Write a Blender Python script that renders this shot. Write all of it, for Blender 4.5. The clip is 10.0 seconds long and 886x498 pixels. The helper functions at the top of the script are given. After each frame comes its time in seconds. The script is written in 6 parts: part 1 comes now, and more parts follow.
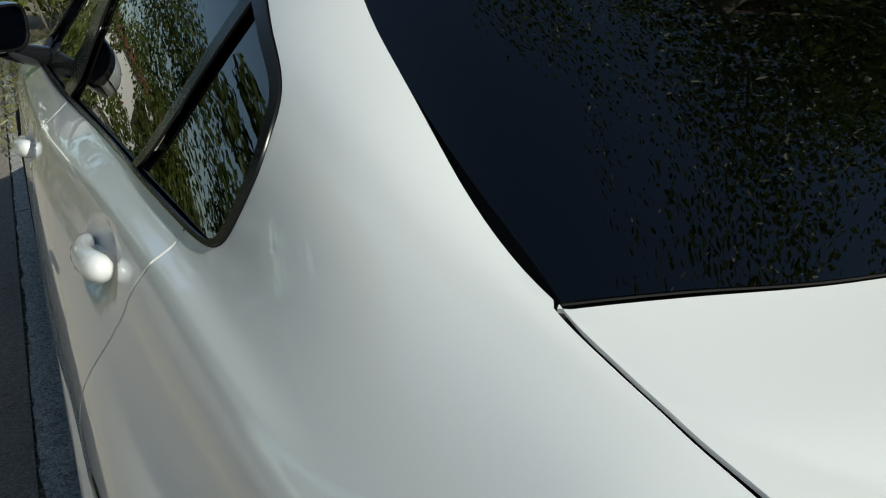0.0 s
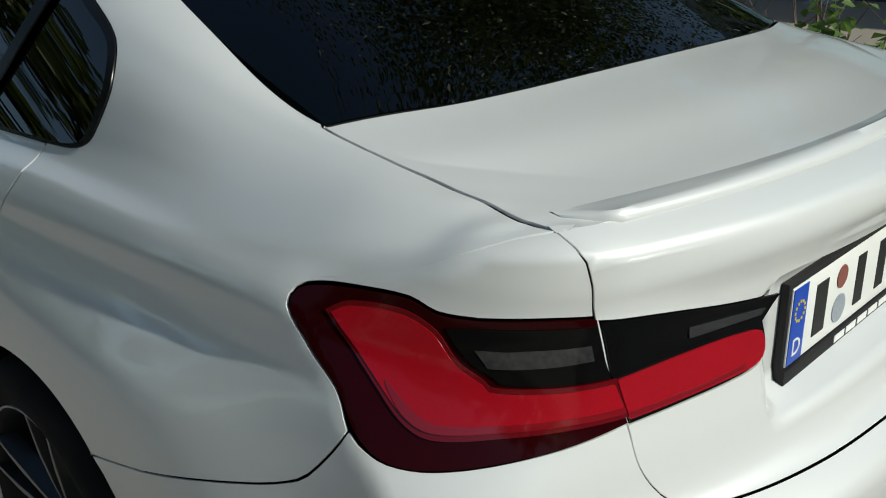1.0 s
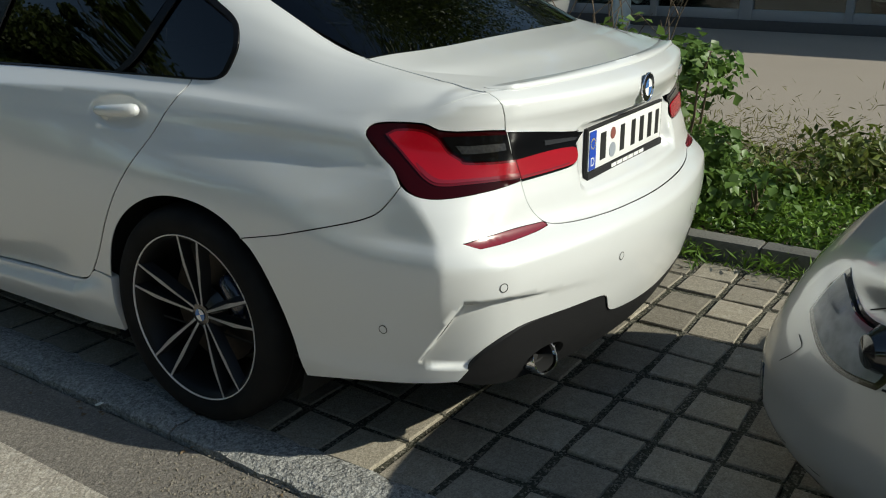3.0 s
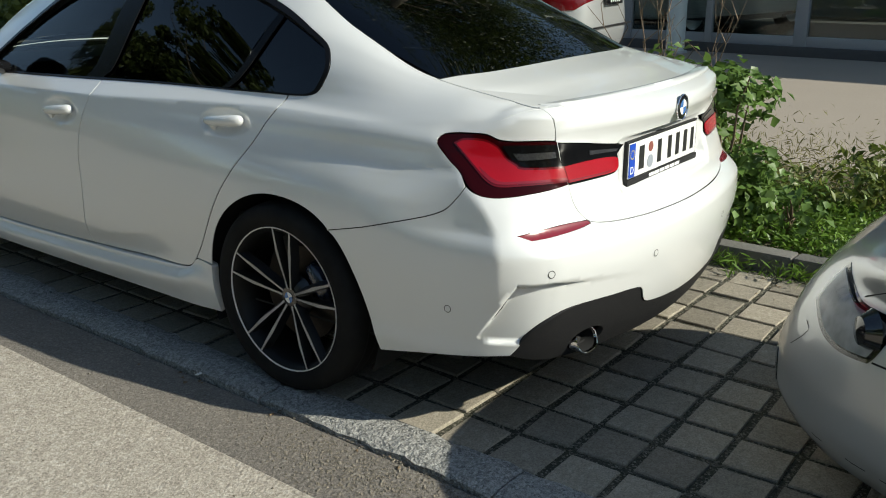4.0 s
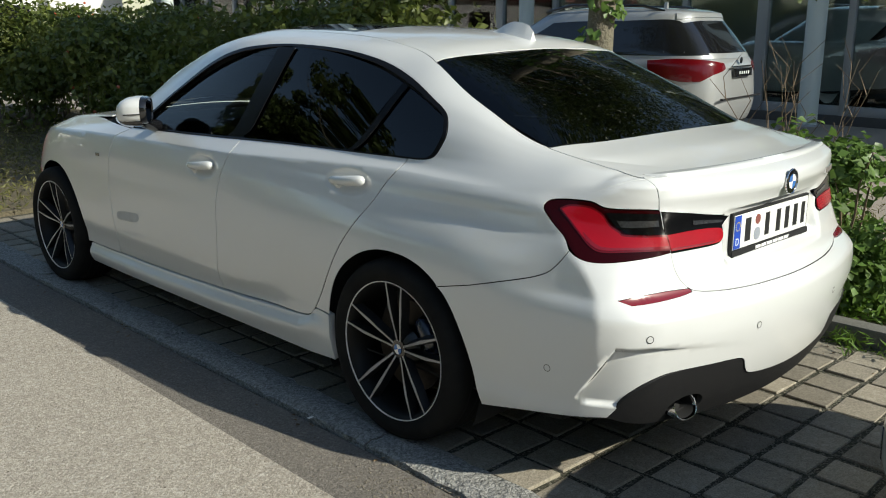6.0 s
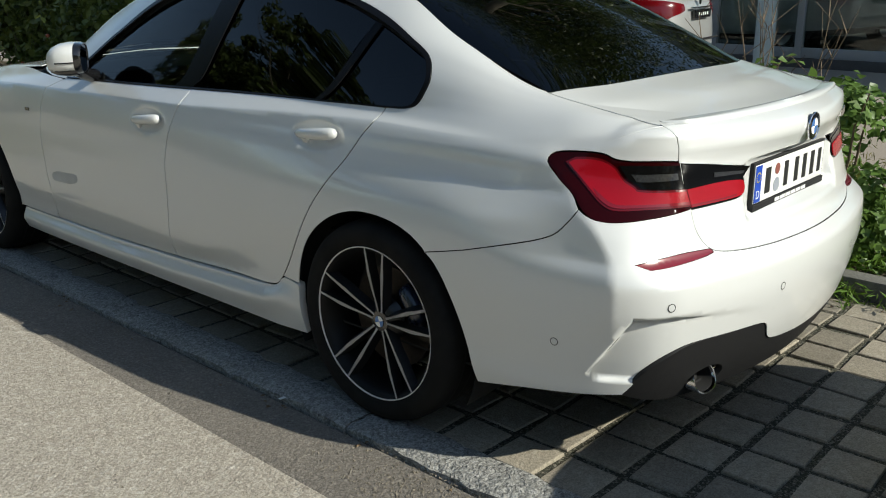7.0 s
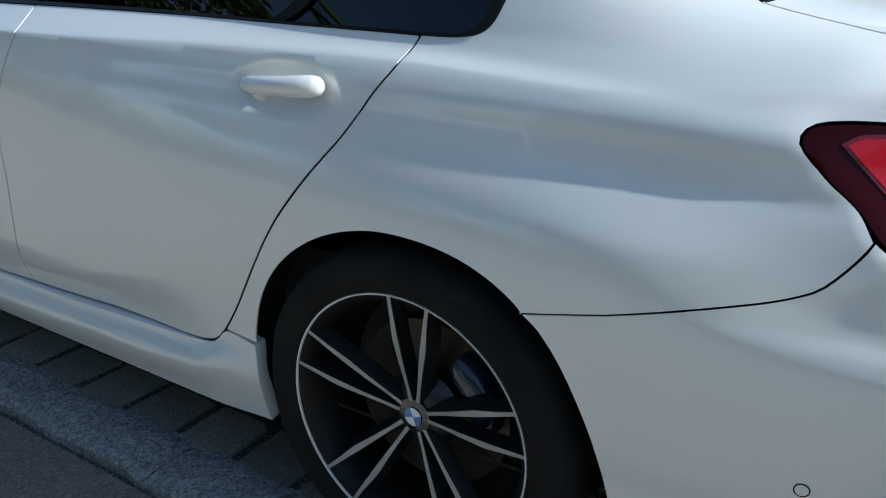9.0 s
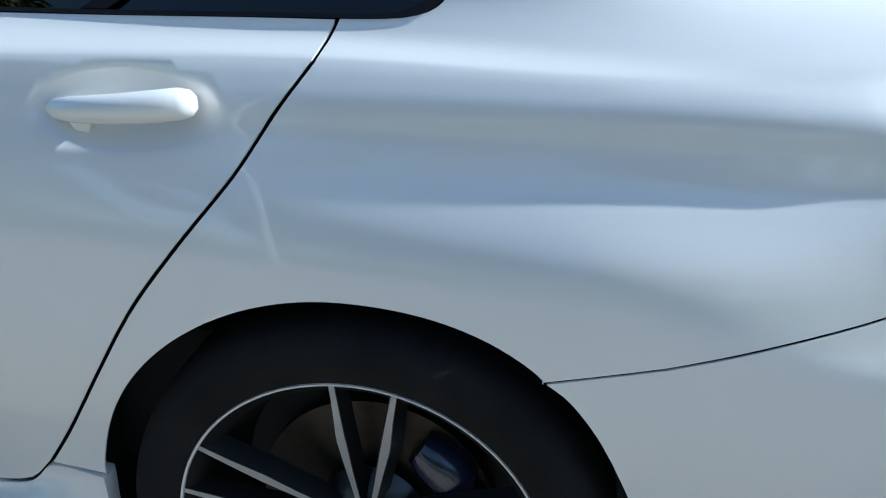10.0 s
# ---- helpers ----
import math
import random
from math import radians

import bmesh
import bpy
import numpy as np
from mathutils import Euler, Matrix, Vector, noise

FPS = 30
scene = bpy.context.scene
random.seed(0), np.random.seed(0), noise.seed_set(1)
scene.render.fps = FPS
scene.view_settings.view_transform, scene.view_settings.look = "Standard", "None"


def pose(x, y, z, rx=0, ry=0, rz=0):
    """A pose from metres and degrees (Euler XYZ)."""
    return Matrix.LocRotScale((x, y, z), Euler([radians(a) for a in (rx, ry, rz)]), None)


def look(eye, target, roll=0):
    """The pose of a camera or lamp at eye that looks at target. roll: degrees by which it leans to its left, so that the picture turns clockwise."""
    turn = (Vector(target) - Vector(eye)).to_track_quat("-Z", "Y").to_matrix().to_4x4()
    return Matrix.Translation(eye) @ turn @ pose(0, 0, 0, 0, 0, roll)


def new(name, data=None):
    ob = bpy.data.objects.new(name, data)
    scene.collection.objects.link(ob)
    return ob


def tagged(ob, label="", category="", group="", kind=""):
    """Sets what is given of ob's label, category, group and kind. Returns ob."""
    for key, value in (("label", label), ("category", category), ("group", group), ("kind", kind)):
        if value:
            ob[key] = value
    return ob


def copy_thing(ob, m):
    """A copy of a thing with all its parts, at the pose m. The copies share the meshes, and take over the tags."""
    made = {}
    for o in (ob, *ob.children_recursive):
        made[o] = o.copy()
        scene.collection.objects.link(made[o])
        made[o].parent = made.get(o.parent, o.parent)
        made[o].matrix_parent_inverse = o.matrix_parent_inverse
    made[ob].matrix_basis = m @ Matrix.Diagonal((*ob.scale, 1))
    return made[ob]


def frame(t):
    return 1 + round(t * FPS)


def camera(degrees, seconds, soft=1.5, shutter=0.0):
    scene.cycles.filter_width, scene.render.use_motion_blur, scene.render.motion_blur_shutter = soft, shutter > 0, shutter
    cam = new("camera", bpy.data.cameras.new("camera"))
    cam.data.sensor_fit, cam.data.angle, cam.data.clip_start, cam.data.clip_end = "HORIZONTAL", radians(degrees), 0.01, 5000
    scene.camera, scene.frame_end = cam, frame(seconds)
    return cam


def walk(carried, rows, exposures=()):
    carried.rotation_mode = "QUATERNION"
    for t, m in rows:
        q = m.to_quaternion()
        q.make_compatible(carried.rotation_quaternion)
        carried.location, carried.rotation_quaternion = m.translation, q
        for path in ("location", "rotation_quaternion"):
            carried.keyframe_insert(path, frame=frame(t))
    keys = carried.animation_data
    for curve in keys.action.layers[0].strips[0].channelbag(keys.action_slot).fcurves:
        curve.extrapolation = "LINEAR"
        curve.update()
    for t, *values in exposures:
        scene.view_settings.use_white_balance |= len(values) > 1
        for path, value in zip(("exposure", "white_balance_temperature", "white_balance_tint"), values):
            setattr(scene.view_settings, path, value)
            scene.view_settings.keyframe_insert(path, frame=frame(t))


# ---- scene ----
cam = camera(51.9, 10.0, 1.05)
PATH = [
    (0, (-0.91, -0.914, 1.286), (-0.092, 0.784, 0.616), -0.3),
    (0.5, (-1.103, -1.108, 1.294), (-0.002, 0.406, 0.589), -0.9),
    (1, (-1.292, -1.346, 1.316), (0.028, -0.027, 0.597), -1.5),
    (1.5, (-1.534, -1.529, 1.331), (-0.133, -0.304, 0.597), -2.2),
    (2, (-1.853, -1.634, 1.335), (-0.373, -0.488, 0.63), -1.5),
    (2.5, (-2.166, -1.79, 1.364), (-0.629, -0.701, 0.692), -0.8),
    (2.7, (-2.284, -1.856, 1.364), (-0.721, -0.8, 0.699), -0.7),
    (3.8, (-2.751, -2.076, 1.379), (-1.188, -1.017, 0.72), -0.3),
    (4, (-2.784, -2.136, 1.41), (-1.272, -0.98, 0.794), -0.4),
    (4.5, (-2.84, -2.232, 1.446), (-1.446, -0.884, 0.956), -0.5),
    (5, (-2.887, -2.238, 1.455), (-1.536, -0.828, 1.022), -0.6),
    (5.5, (-2.874, -2.249, 1.447), (-1.505, -0.861, 1.0), -0.1),
    (6, (-2.848, -2.253, 1.433), (-1.482, -0.873, 0.952), 0.1),
    (6.2, (-2.831, -2.234, 1.433), (-1.458, -0.868, 0.932), 0.2),
    (7.5, (-2.535, -1.684, 1.345), (-1.094, -0.455, 0.704), -0.5),
    (8, (-2.315, -1.447, 1.325), (-0.882, -0.236, 0.63), -0.3),
    (8.5, (-2.14, -1.141, 1.287), (-0.642, -0.029, 0.569), 1.1),
    (9, (-1.969, -0.825, 1.228), (-0.435, 0.204, 0.462), -0.1),
    (9.5, (-1.82, -0.547, 1.205), (-0.185, 0.282, 0.404), -1.7),
    (10, (-1.76, -0.301, 1.171), (0.025, 0.07, 0.35), 0.2),
]
walk(cam, [(t, look(eye, target, roll)) for t, eye, target, roll in PATH],
     [(0, .2, 6500, 1), (1, -.2, 6400, 1), (1.5, -.5, 6450, 1), (2, -.55, 6500, 1), (2.5, -.12, 6550, 1), (2.7, -.03, 6600, 1), (3.8, .52, 6650, 2), (4.3, .41, 6650, 2.5), (5, .40, 6650, 2.5), (6.2, .40, 6650, 3), (7.5, .37, 6450, 3), (8.5, .44, 5900, 2), (9.0, .74, 5720, 3), (9.5, 1.2, 5600, 3), (10, 1.15, 5550, 3)])
# ---- daylight: a clear morning, the sun behind the saloon and to its right ----
TO_SUN = Vector((0.44, -1.5, 1.0)).normalized()
world = bpy.data.worlds.new("sky")
scene.world = world
world.use_nodes = True
wn, wl = world.node_tree.nodes, world.node_tree.links
sky = wn.new("ShaderNodeTexSky")
sky.sky_type = "NISHITA"
sky.sun_disc = False
sky.sun_elevation = math.asin(TO_SUN.z)
sky.sun_rotation = math.atan2(TO_SUN.x, TO_SUN.y)
sky.air_density, sky.dust_density, sky.ozone_density = 1.0, 0.6, 1.2
wn["Background"].inputs["Strength"].default_value = 0.099
wl.new(sky.outputs["Color"], wn["Background"].inputs["Color"])
sun = new("sun", bpy.data.lights.new("sun", "SUN"))
sun.data.energy, sun.data.angle, sun.data.color = 4.35, radians(0.55), (1.0, 0.95, 0.87)
sun.matrix_world = look(TO_SUN * 40, (0, 0, 0))
# ---- materials ----
def material(name, colour, rough=.5, metal=0.0, coat=0.0, spots=(), bump=(), spec=.5, per="", cells=()):
    """colour: base; spots: (scale, amount, other colour, sharpness) noise mixes at real size; bump: (scale, height in m);
    per: "object" or "island" varies the brightness from piece to piece."""
    m = bpy.data.materials.new(name)
    m.use_nodes = True
    n, l = m.node_tree.nodes, m.node_tree.links
    b = n["Principled BSDF"]
    b.inputs["Roughness"].default_value = rough
    b.inputs["Metallic"].default_value = metal
    b.inputs["Coat Weight"].default_value = coat
    b.inputs["Coat Roughness"].default_value = .02
    b.inputs["Specular IOR Level"].default_value = spec
    co = n.new("ShaderNodeTexCoord").outputs["Object"]
    geo = n.new("ShaderNodeNewGeometry").outputs["Position"]
    rgb = n.new("ShaderNodeRGB")
    rgb.outputs[0].default_value = (*colour, 1)
    out = rgb.outputs[0]
    for scale, amount, other, sharp in spots:
        t = n.new("ShaderNodeTexNoise")
        t.inputs["Scale"].default_value, t.inputs["Detail"].default_value = scale, 6
        l.new(geo, t.inputs["Vector"])
        r = n.new("ShaderNodeMapRange")
        r.inputs["From Min"].default_value, r.inputs["From Max"].default_value = .5 - .5 / sharp, .5 + .5 / sharp
        r.inputs["To Max"].default_value = amount
        l.new(t.outputs["Fac"], r.inputs["Value"])
        x = n.new("ShaderNodeMix")
        x.data_type = "RGBA"
        l.new(r.outputs["Result"], x.inputs["Factor"])
        l.new(out, x.inputs[6])
        x.inputs[7].default_value = (*other, 1)
        out = x.outputs[2]
    for scale, amount, low, high, *few in cells:
        v = n.new("ShaderNodeTexVoronoi")
        v.inputs["Scale"].default_value = scale
        l.new(geo, v.inputs["Vector"])
        sep = n.new("ShaderNodeSeparateColor")
        l.new(v.outputs["Color"], sep.inputs[0])
        grain = n.new("ShaderNodeMix")
        grain.data_type = "RGBA"
        rare = n.new("ShaderNodeMapRange")
        rare.inputs["From Min"].default_value = few[0] if few else 0
        l.new(sep.outputs[0], rare.inputs["Value"])
        l.new(rare.outputs["Result"], grain.inputs["Factor"])
        grain.inputs[6].default_value, grain.inputs[7].default_value = (*low, 1), (*high, 1)
        x = n.new("ShaderNodeMix")
        x.data_type = "RGBA"
        x.inputs["Factor"].default_value = amount
        l.new(out, x.inputs[6])
        l.new(grain.outputs[2], x.inputs[7])
        out = x.outputs[2]
    if per:
        src = n.new("ShaderNodeObjectInfo").outputs["Random"] if per == "object" else n.new("ShaderNodeNewGeometry").outputs["Random Per Island"]
        r = n.new("ShaderNodeMapRange")
        r.inputs["To Min"].default_value, r.inputs["To Max"].default_value = .72, 1.22
        l.new(src, r.inputs["Value"])
        h = n.new("ShaderNodeHueSaturation")
        l.new(r.outputs["Result"], h.inputs["Value"])
        l.new(out, h.inputs["Color"])
        out = h.outputs["Color"]
    l.new(out, b.inputs["Base Color"])
    last = None
    for scale, height in bump:
        t = n.new("ShaderNodeTexNoise")
        t.inputs["Scale"].default_value, t.inputs["Detail"].default_value = scale, 5
        l.new(geo, t.inputs["Vector"])
        k = n.new("ShaderNodeBump")
        k.inputs["Strength"].default_value = 1
        k.inputs["Distance"].default_value = height
        l.new(t.outputs["Fac"], k.inputs["Height"])
        if last:
            l.new(last, k.inputs["Normal"])
        last = k.outputs["Normal"]
    if last:
        l.new(last, b.inputs["Normal"])
    return m


def glass(name, tint, gloss=1.45):
    """A thin pane: tinted where one looks through, mirroring by Fresnel."""
    m = bpy.data.materials.new(name)
    m.use_nodes = True
    n, l = m.node_tree.nodes, m.node_tree.links
    n.remove(n["Principled BSDF"])
    a, g, f, x = n.new("ShaderNodeBsdfTransparent"), n.new("ShaderNodeBsdfGlossy"), n.new("ShaderNodeFresnel"), n.new("ShaderNodeMixShader")
    a.inputs["Color"].default_value = (*tint, 1)
    g.inputs["Roughness"].default_value = .01
    f.inputs["IOR"].default_value = gloss
    l.new(f.outputs[0], x.inputs[0])
    l.new(a.outputs[0], x.inputs[1])
    l.new(g.outputs[0], x.inputs[2])
    l.new(x.outputs[0], n["Material Output"].inputs["Surface"])
    return m


def leaf_material(name, dark, light):
    m = material(name, dark, .45, spots=[(3, .6, light, 2)], per="island")
    n, l = m.node_tree.nodes, m.node_tree.links
    b = n["Principled BSDF"]
    t, x = n.new("ShaderNodeBsdfTranslucent"), n.new("ShaderNodeMixShader")
    x.inputs[0].default_value = .35
    l.new(b.inputs["Base Color"].links[0].from_socket, t.inputs["Color"])
    l.new(b.outputs[0], x.inputs[1])
    l.new(t.outputs[0], x.inputs[2])
    l.new(x.outputs[0], n["Material Output"].inputs["Surface"])
    return m


PAINT = material("white pearl paint", (.69, .695, .68), .34, .08, coat=1.0, spots=[(900, .10, (.76, .76, .745), 3), (1.3, .06, (.60, .60, .58), 1.5)])
GLOSS_BLACK = material("gloss black trim", (.008, .008, .009), .12, coat=1.0, spots=[(8, .3, (.012, .012, .013), 2)])
TRIM = material("satin black trim", (.006, .006, .007), .22, spots=[(8, .3, (.011, .011, .012), 2)], spec=.18)
PLASTIC = material("grained black plastic", (.012, .012, .013), .6, spec=.25, spots=[(40, .4, (.022, .021, .020), 2)], bump=[(900, .0003)])
RUBBER = material("tyre rubber", (.008, .008, .008), .85, spec=.15, spots=[(14, .5, (.024, .023, .021), 2)], bump=[(300, .0004)])
# near-black: shade behind seams put into the colour; also real black trim
VOID = material("black shade and trim", (.006, .006, .006), .9, spots=[(5, .3, (.01, .01, .01), 2)])
TINT = glass("privacy glass", (.03, .035, .04), 1.62)
CLEAR = glass("door glass", (.35, .40, .38), 1.5)
# tint sets how much sun the added roof opening lets into the showroom
FILL_GLASS = glass("interior fill glazing", (.42, .45, .45), 1.5)
SHOP_GLASS = glass("shop glass", (.72, .78, .76), 1.6)
CHROME = material("chrome", (.75, .75, .76), .08, 1.0, spots=[(30, .2, (.6, .6, .6), 2)])
BARREL = material("black rim barrel", (.004, .004, .004), .5, spots=[(20, .4, (.007, .007, .007), 2)], spec=.25)
MACHINED = material("machined alloy", (.70, .685, .67), .36, .25, spots=[(60, .3, (.5, .49, .48), 2)])
RIM_BLACK = material("black painted alloy", (.007, .007, .008), .35, coat=.25, spots=[(20, .4, (.018, .018, .019), 2)])
DISC = material("brake disc steel", (.045, .042, .04), .5, 1.0, spots=[(60, .5, (.09, .07, .055), 2)])
CALIPER = material("dark blue caliper", (.012, .018, .04), .22, coat=.6, spots=[(20, .3, (.02, .03, .07), 2)])
LAMP_RED = material("red lamp lens", (.31, .002, .009), .25, coat=.35, spec=.25, spots=[(9, .5, (.24, .0015, .006), 2), (300, .2, (.45, .006, .02), 2)])
LAMP_LOWER = material("lower red lens strip", (.20, .003, .008), .15, coat=.8, spots=[(40, .4, (.15, .002, .006), 2)])
LAMP_DEEP = material("deep red lamp lens", (.12, .001, .004), .2, coat=.6, spec=.3, spots=[(9, .4, (.07, .0008, .002), 2)])
MIRROR = material("mirror glass", (.35, .37, .40), .03, 1.0, spots=[(30, .1, (.3, .32, .34), 2)])
LAMP_DARK = material("dark red lamp rim", (.018, .0006, .0012), .10, coat=.08, spec=.12, spots=[(8, .4, (.026, .001, .002), 2)])
LAMP_SMOKE = material("smoked lamp lens", (.0035, .0035, .0035), .08, coat=0, spec=.12, spots=[(40, .3, (.007, .0065, .0065), 2)])
LAMP_CLEAR = material("grey lamp insert", (.022, .022, .023), .25, .1, coat=.5, spots=[(120, .5, (.05, .05, .05), 3)])
PLATE_WHITE = material("plate white", (.80, .80, .77), .4, coat=.3, spots=[(30, .1, (.7, .7, .66), 2)])
PLATE_BLUE = material("plate blue", (.01, .06, .42), .4, coat=.3, spots=[(30, .2, (.01, .05, .35), 2)])
PLATE_INK = material("plate ink", (.012, .012, .012), .5, spots=[(30, .2, (.02, .02, .02), 2)])
SILVER = material("silver paint", (.44, .45, .45), .34, .45, coat=1.0, spots=[(900, .2, (.55, .55, .55), 3), (1.5, .08, (.36, .36, .36), 1.5)])
RED_PAINT = material("red paint", (.5, .02, .015), .35, coat=.5, spots=[(4, .2, (.4, .015, .01), 2)])
BLUE_MARK = material("blue badge enamel", (.02, .14, .42), .25, coat=1.0, spots=[(60, .2, (.03, .16, .45), 2)])
CABIN = material("black cabin trim", (.012, .012, .013), .7, spots=[(20, .4, (.02, .02, .02), 2)])
SEAT = material("dark leather", (.02, .019, .018), .5, spots=[(30, .4, (.03, .028, .026), 2)], bump=[(400, .0004)])
ASPHALT = material("worn pale asphalt", (0.387, 0.335, 0.267), .9, spots=[(60, .45, (0.318, 0.275, 0.219), 3), (1.3, .45, (0.327, 0.288, 0.232), 1.8), (7, .35, (0.473, 0.421, 0.344), 2.5), (.5, .4, (0.344, 0.301, 0.245), 2)], cells=[(95, .42, (0.146, 0.125, 0.0989), (0.817, 0.757, 0.654), .25), (240, .32, (0.086, 0.0774, 0.0645), (0.731, 0.671, 0.568), .2), (60, .20, (0.378, 0.335, 0.275), (0.86, 0.826, 0.757), .84), (75, .16, (0.378, 0.335, 0.275), (0.103, 0.086, 0.0731), .80)], bump=[(95, .006), (300, .002)])
PATCH = material("dark asphalt strip", (0.178, 0.157, 0.135), .9, spots=[(1.8, .6, (0.111, 0.0999, 0.0903), 1.9), (6, .35, (0.237, 0.207, 0.174), 2.5), (1.1, .5, (0.281, 0.248, 0.204), 4)], cells=[(260, .36, (0.0518, 0.0459, 0.0407), (0.37, 0.333, 0.281), .15), (120, .16, (0.037, 0.0333, 0.0281), (0.459, 0.429, 0.37), .7)], bump=[(260, .004), (60, .006)])
GRANITE = material("rough granite", (0.332, 0.323, 0.296), .85, spots=[(45, .65, (0.0896, 0.0896, 0.0878), 3), (5, .4, (0.152, 0.148, 0.125), 2), (120, .4, (0.376, 0.367, 0.34), 3)], cells=[(110, .50, (0.0269, 0.0287, 0.0269), (0.591, 0.582, 0.547)), (260, .30, (0.0269, 0.0269, 0.0269), (0.672, 0.663, 0.627))], bump=[(40, .022), (120, .010)])
PAVER = material("grey concrete paver", (0.29, 0.249, 0.188), .9, spots=[(9, .6, (0.168, 0.145, 0.11), 2.2), (30, .4, (0.383, 0.331, 0.249), 3), (3, .4, (0.209, 0.186, 0.133), 2)], cells=[(220, .26, (0.0696, 0.0615, 0.051), (0.557, 0.51, 0.429)), (60, .06, (0.174, 0.162, 0.139), (0.928, 0.882, 0.789), .8)], bump=[(30, .003), (180, .003)], per="object")
PAVER_FAR = material("grey concrete paver run", (0.29, 0.249, 0.188), .9, spots=[(9, .6, (0.168, 0.145, 0.11), 2.2), (30, .4, (0.383, 0.331, 0.249), 3), (3, .4, (0.209, 0.186, 0.133), 2)], cells=[(220, .26, (0.0696, 0.0615, 0.051), (0.557, 0.51, 0.429)), (60, .06, (0.174, 0.162, 0.139), (0.928, 0.882, 0.789), .8)], bump=[(30, .003), (180, .003)], per="island")
JOINT = material("gritty joint soil", (0.046, 0.0403, 0.0299), .95, spots=[(160, .6, (0.0978, 0.0897, 0.0633), 3), (9, .6, (0.0322, 0.046, 0.0161), 2)], cells=[(170, .30, (0.023, 0.0207, 0.0161), (0.632, 0.575, 0.483), .62)], bump=[(120, .010)])
SOIL = material("dry soil and thatch", (.13, .105, .070), .95, spots=[(30, .6, (.075, .085, .035), 2), (3, .5, (.20, .165, .115), 2)], bump=[(60, .02)])
PLAZA = material("brown-grey plaza concrete", (.31, .265, .22), .9, spots=[(90, .3, (.38, .34, .29), 2), (1.1, .4, (.25, .22, .185), 1.6)], bump=[(150, .002)])
BASE_STONE = material("dark plinth", (.060, .060, .062), .7, spots=[(20, .4, (.09, .09, .09), 2)])
ALU = material("grey powder-coated frame", (.33, .35, .37), .45, .2, spots=[(12, .2, (.29, .31, .33), 2)])
COLUMN = material("painted column", (.55, .60, .57), .5, spots=[(3, .2, (.48, .53, .50), 2)])
SHOP_WALL = material("showroom wall", (.30, .31, .29), .7, spots=[(1.5, .3, (.24, .25, .24), 2)])
SHOP_FLOOR = material("showroom floor", (.16, .155, .15), .25, spots=[(3, .2, (.13, .125, .12), 2)])
WALL_WHITE = material("white render", (.80, .78, .74), .8, spots=[(2, .2, (.72, .70, .66), 2)], bump=[(60, .002)])
ROOF_RED = material("red roof edge", (.22, .075, .06), .7, spots=[(6, .3, (.17, .06, .05), 2)])
BARK = material("grey-brown bark", (.20, .165, .125), .9, spots=[(40, .6, (.10, .085, .065), 2), (9, .4, (.15, .16, .09), 2)], bump=[(50, .012)])
TWIG = material("brown twig bark", (.15, .11, .07), .8, spots=[(60, .5, (.16, .11, .07), 2)])
HIP = material("orange-red rose hips", (.45, .07, .02), .35, coat=.3, spots=[(60, .3, (.55, .14, .03), 2)])
LEAF_HEDGE = leaf_material("rose bush leaves", (.075, .12, .024), (.30, .31, .07))
LEAF_IVY = leaf_material("broad ivy leaves", (.095, .175, .036), (.20, .29, .075))
LEAF_GRASS = leaf_material("ground cover", (.10, .19, .022), (.19, .29, .05))
LEAF_LAWN = leaf_material("half-dry grass", (.14, .15, .045), (.30, .26, .12))
LEAF_DRY = leaf_material("dry stalks", (.17, .16, .05), (.28, .24, .10))
LEAF_TREE = leaf_material("tree leaves", (.065, .105, .025), (.17, .20, .05))
# ---- building helpers ----
def mesh_of(name, verts, faces, mat, parent=None, label="", smooth_faces=True, normals=None):
    """One mesh object from vertices and faces, under a parent where one is given."""
    me = bpy.data.meshes.new(name)
    me.from_pydata([tuple(map(float, v)) for v in verts], [], [tuple(map(int, f)) for f in faces])
    me.materials.append(mat)
    if smooth_faces:
        me.polygons.foreach_set("use_smooth", [True] * len(me.polygons))
    if normals is not None:
        me.normals_split_custom_set_from_vertices([tuple(map(float, v)) for v in normals])
    ob = new(name, me)
    ob.parent = parent
    if label:
        tagged(ob, label)
    return ob


def part(name, bm, mat, parent=None, label="", flat=False, crease=35):
    """Links a bmesh as one mesh object under a thing or a part."""
    bmesh.ops.recalc_face_normals(bm, faces=bm.faces)
    me = bpy.data.meshes.new(name)
    for f in bm.faces:
        f.smooth = not flat
    if not flat:
        for e in bm.edges:
            if len(e.link_faces) == 2 and e.calc_face_angle(0) > radians(crease):
                e.smooth = False
    bm.to_mesh(me)
    bm.free()
    me.materials.append(mat)
    ob = new(name, me)
    ob.parent = parent
    if label:
        tagged(ob, label)
    return ob


def empty(name, label, category, group="", at=(0, 0, 0)):
    ob = new(name)
    ob.location = at
    return tagged(ob, label, category, group)


def box(lo, hi, bevel=0.0, segments=2, bm=None):
    bm = bm or bmesh.new()
    r = bmesh.ops.create_cube(bm, size=1)
    for v in r["verts"]:
        v.co = Vector(lo[i] + (v.co[i] + .5) * (hi[i] - lo[i]) for i in range(3))
    if bevel:
        bmesh.ops.bevel(bm, geom=list({e for v in r["verts"] for e in v.link_edges}), offset=bevel, segments=segments, affect="EDGES", profile=.6)
    return bm


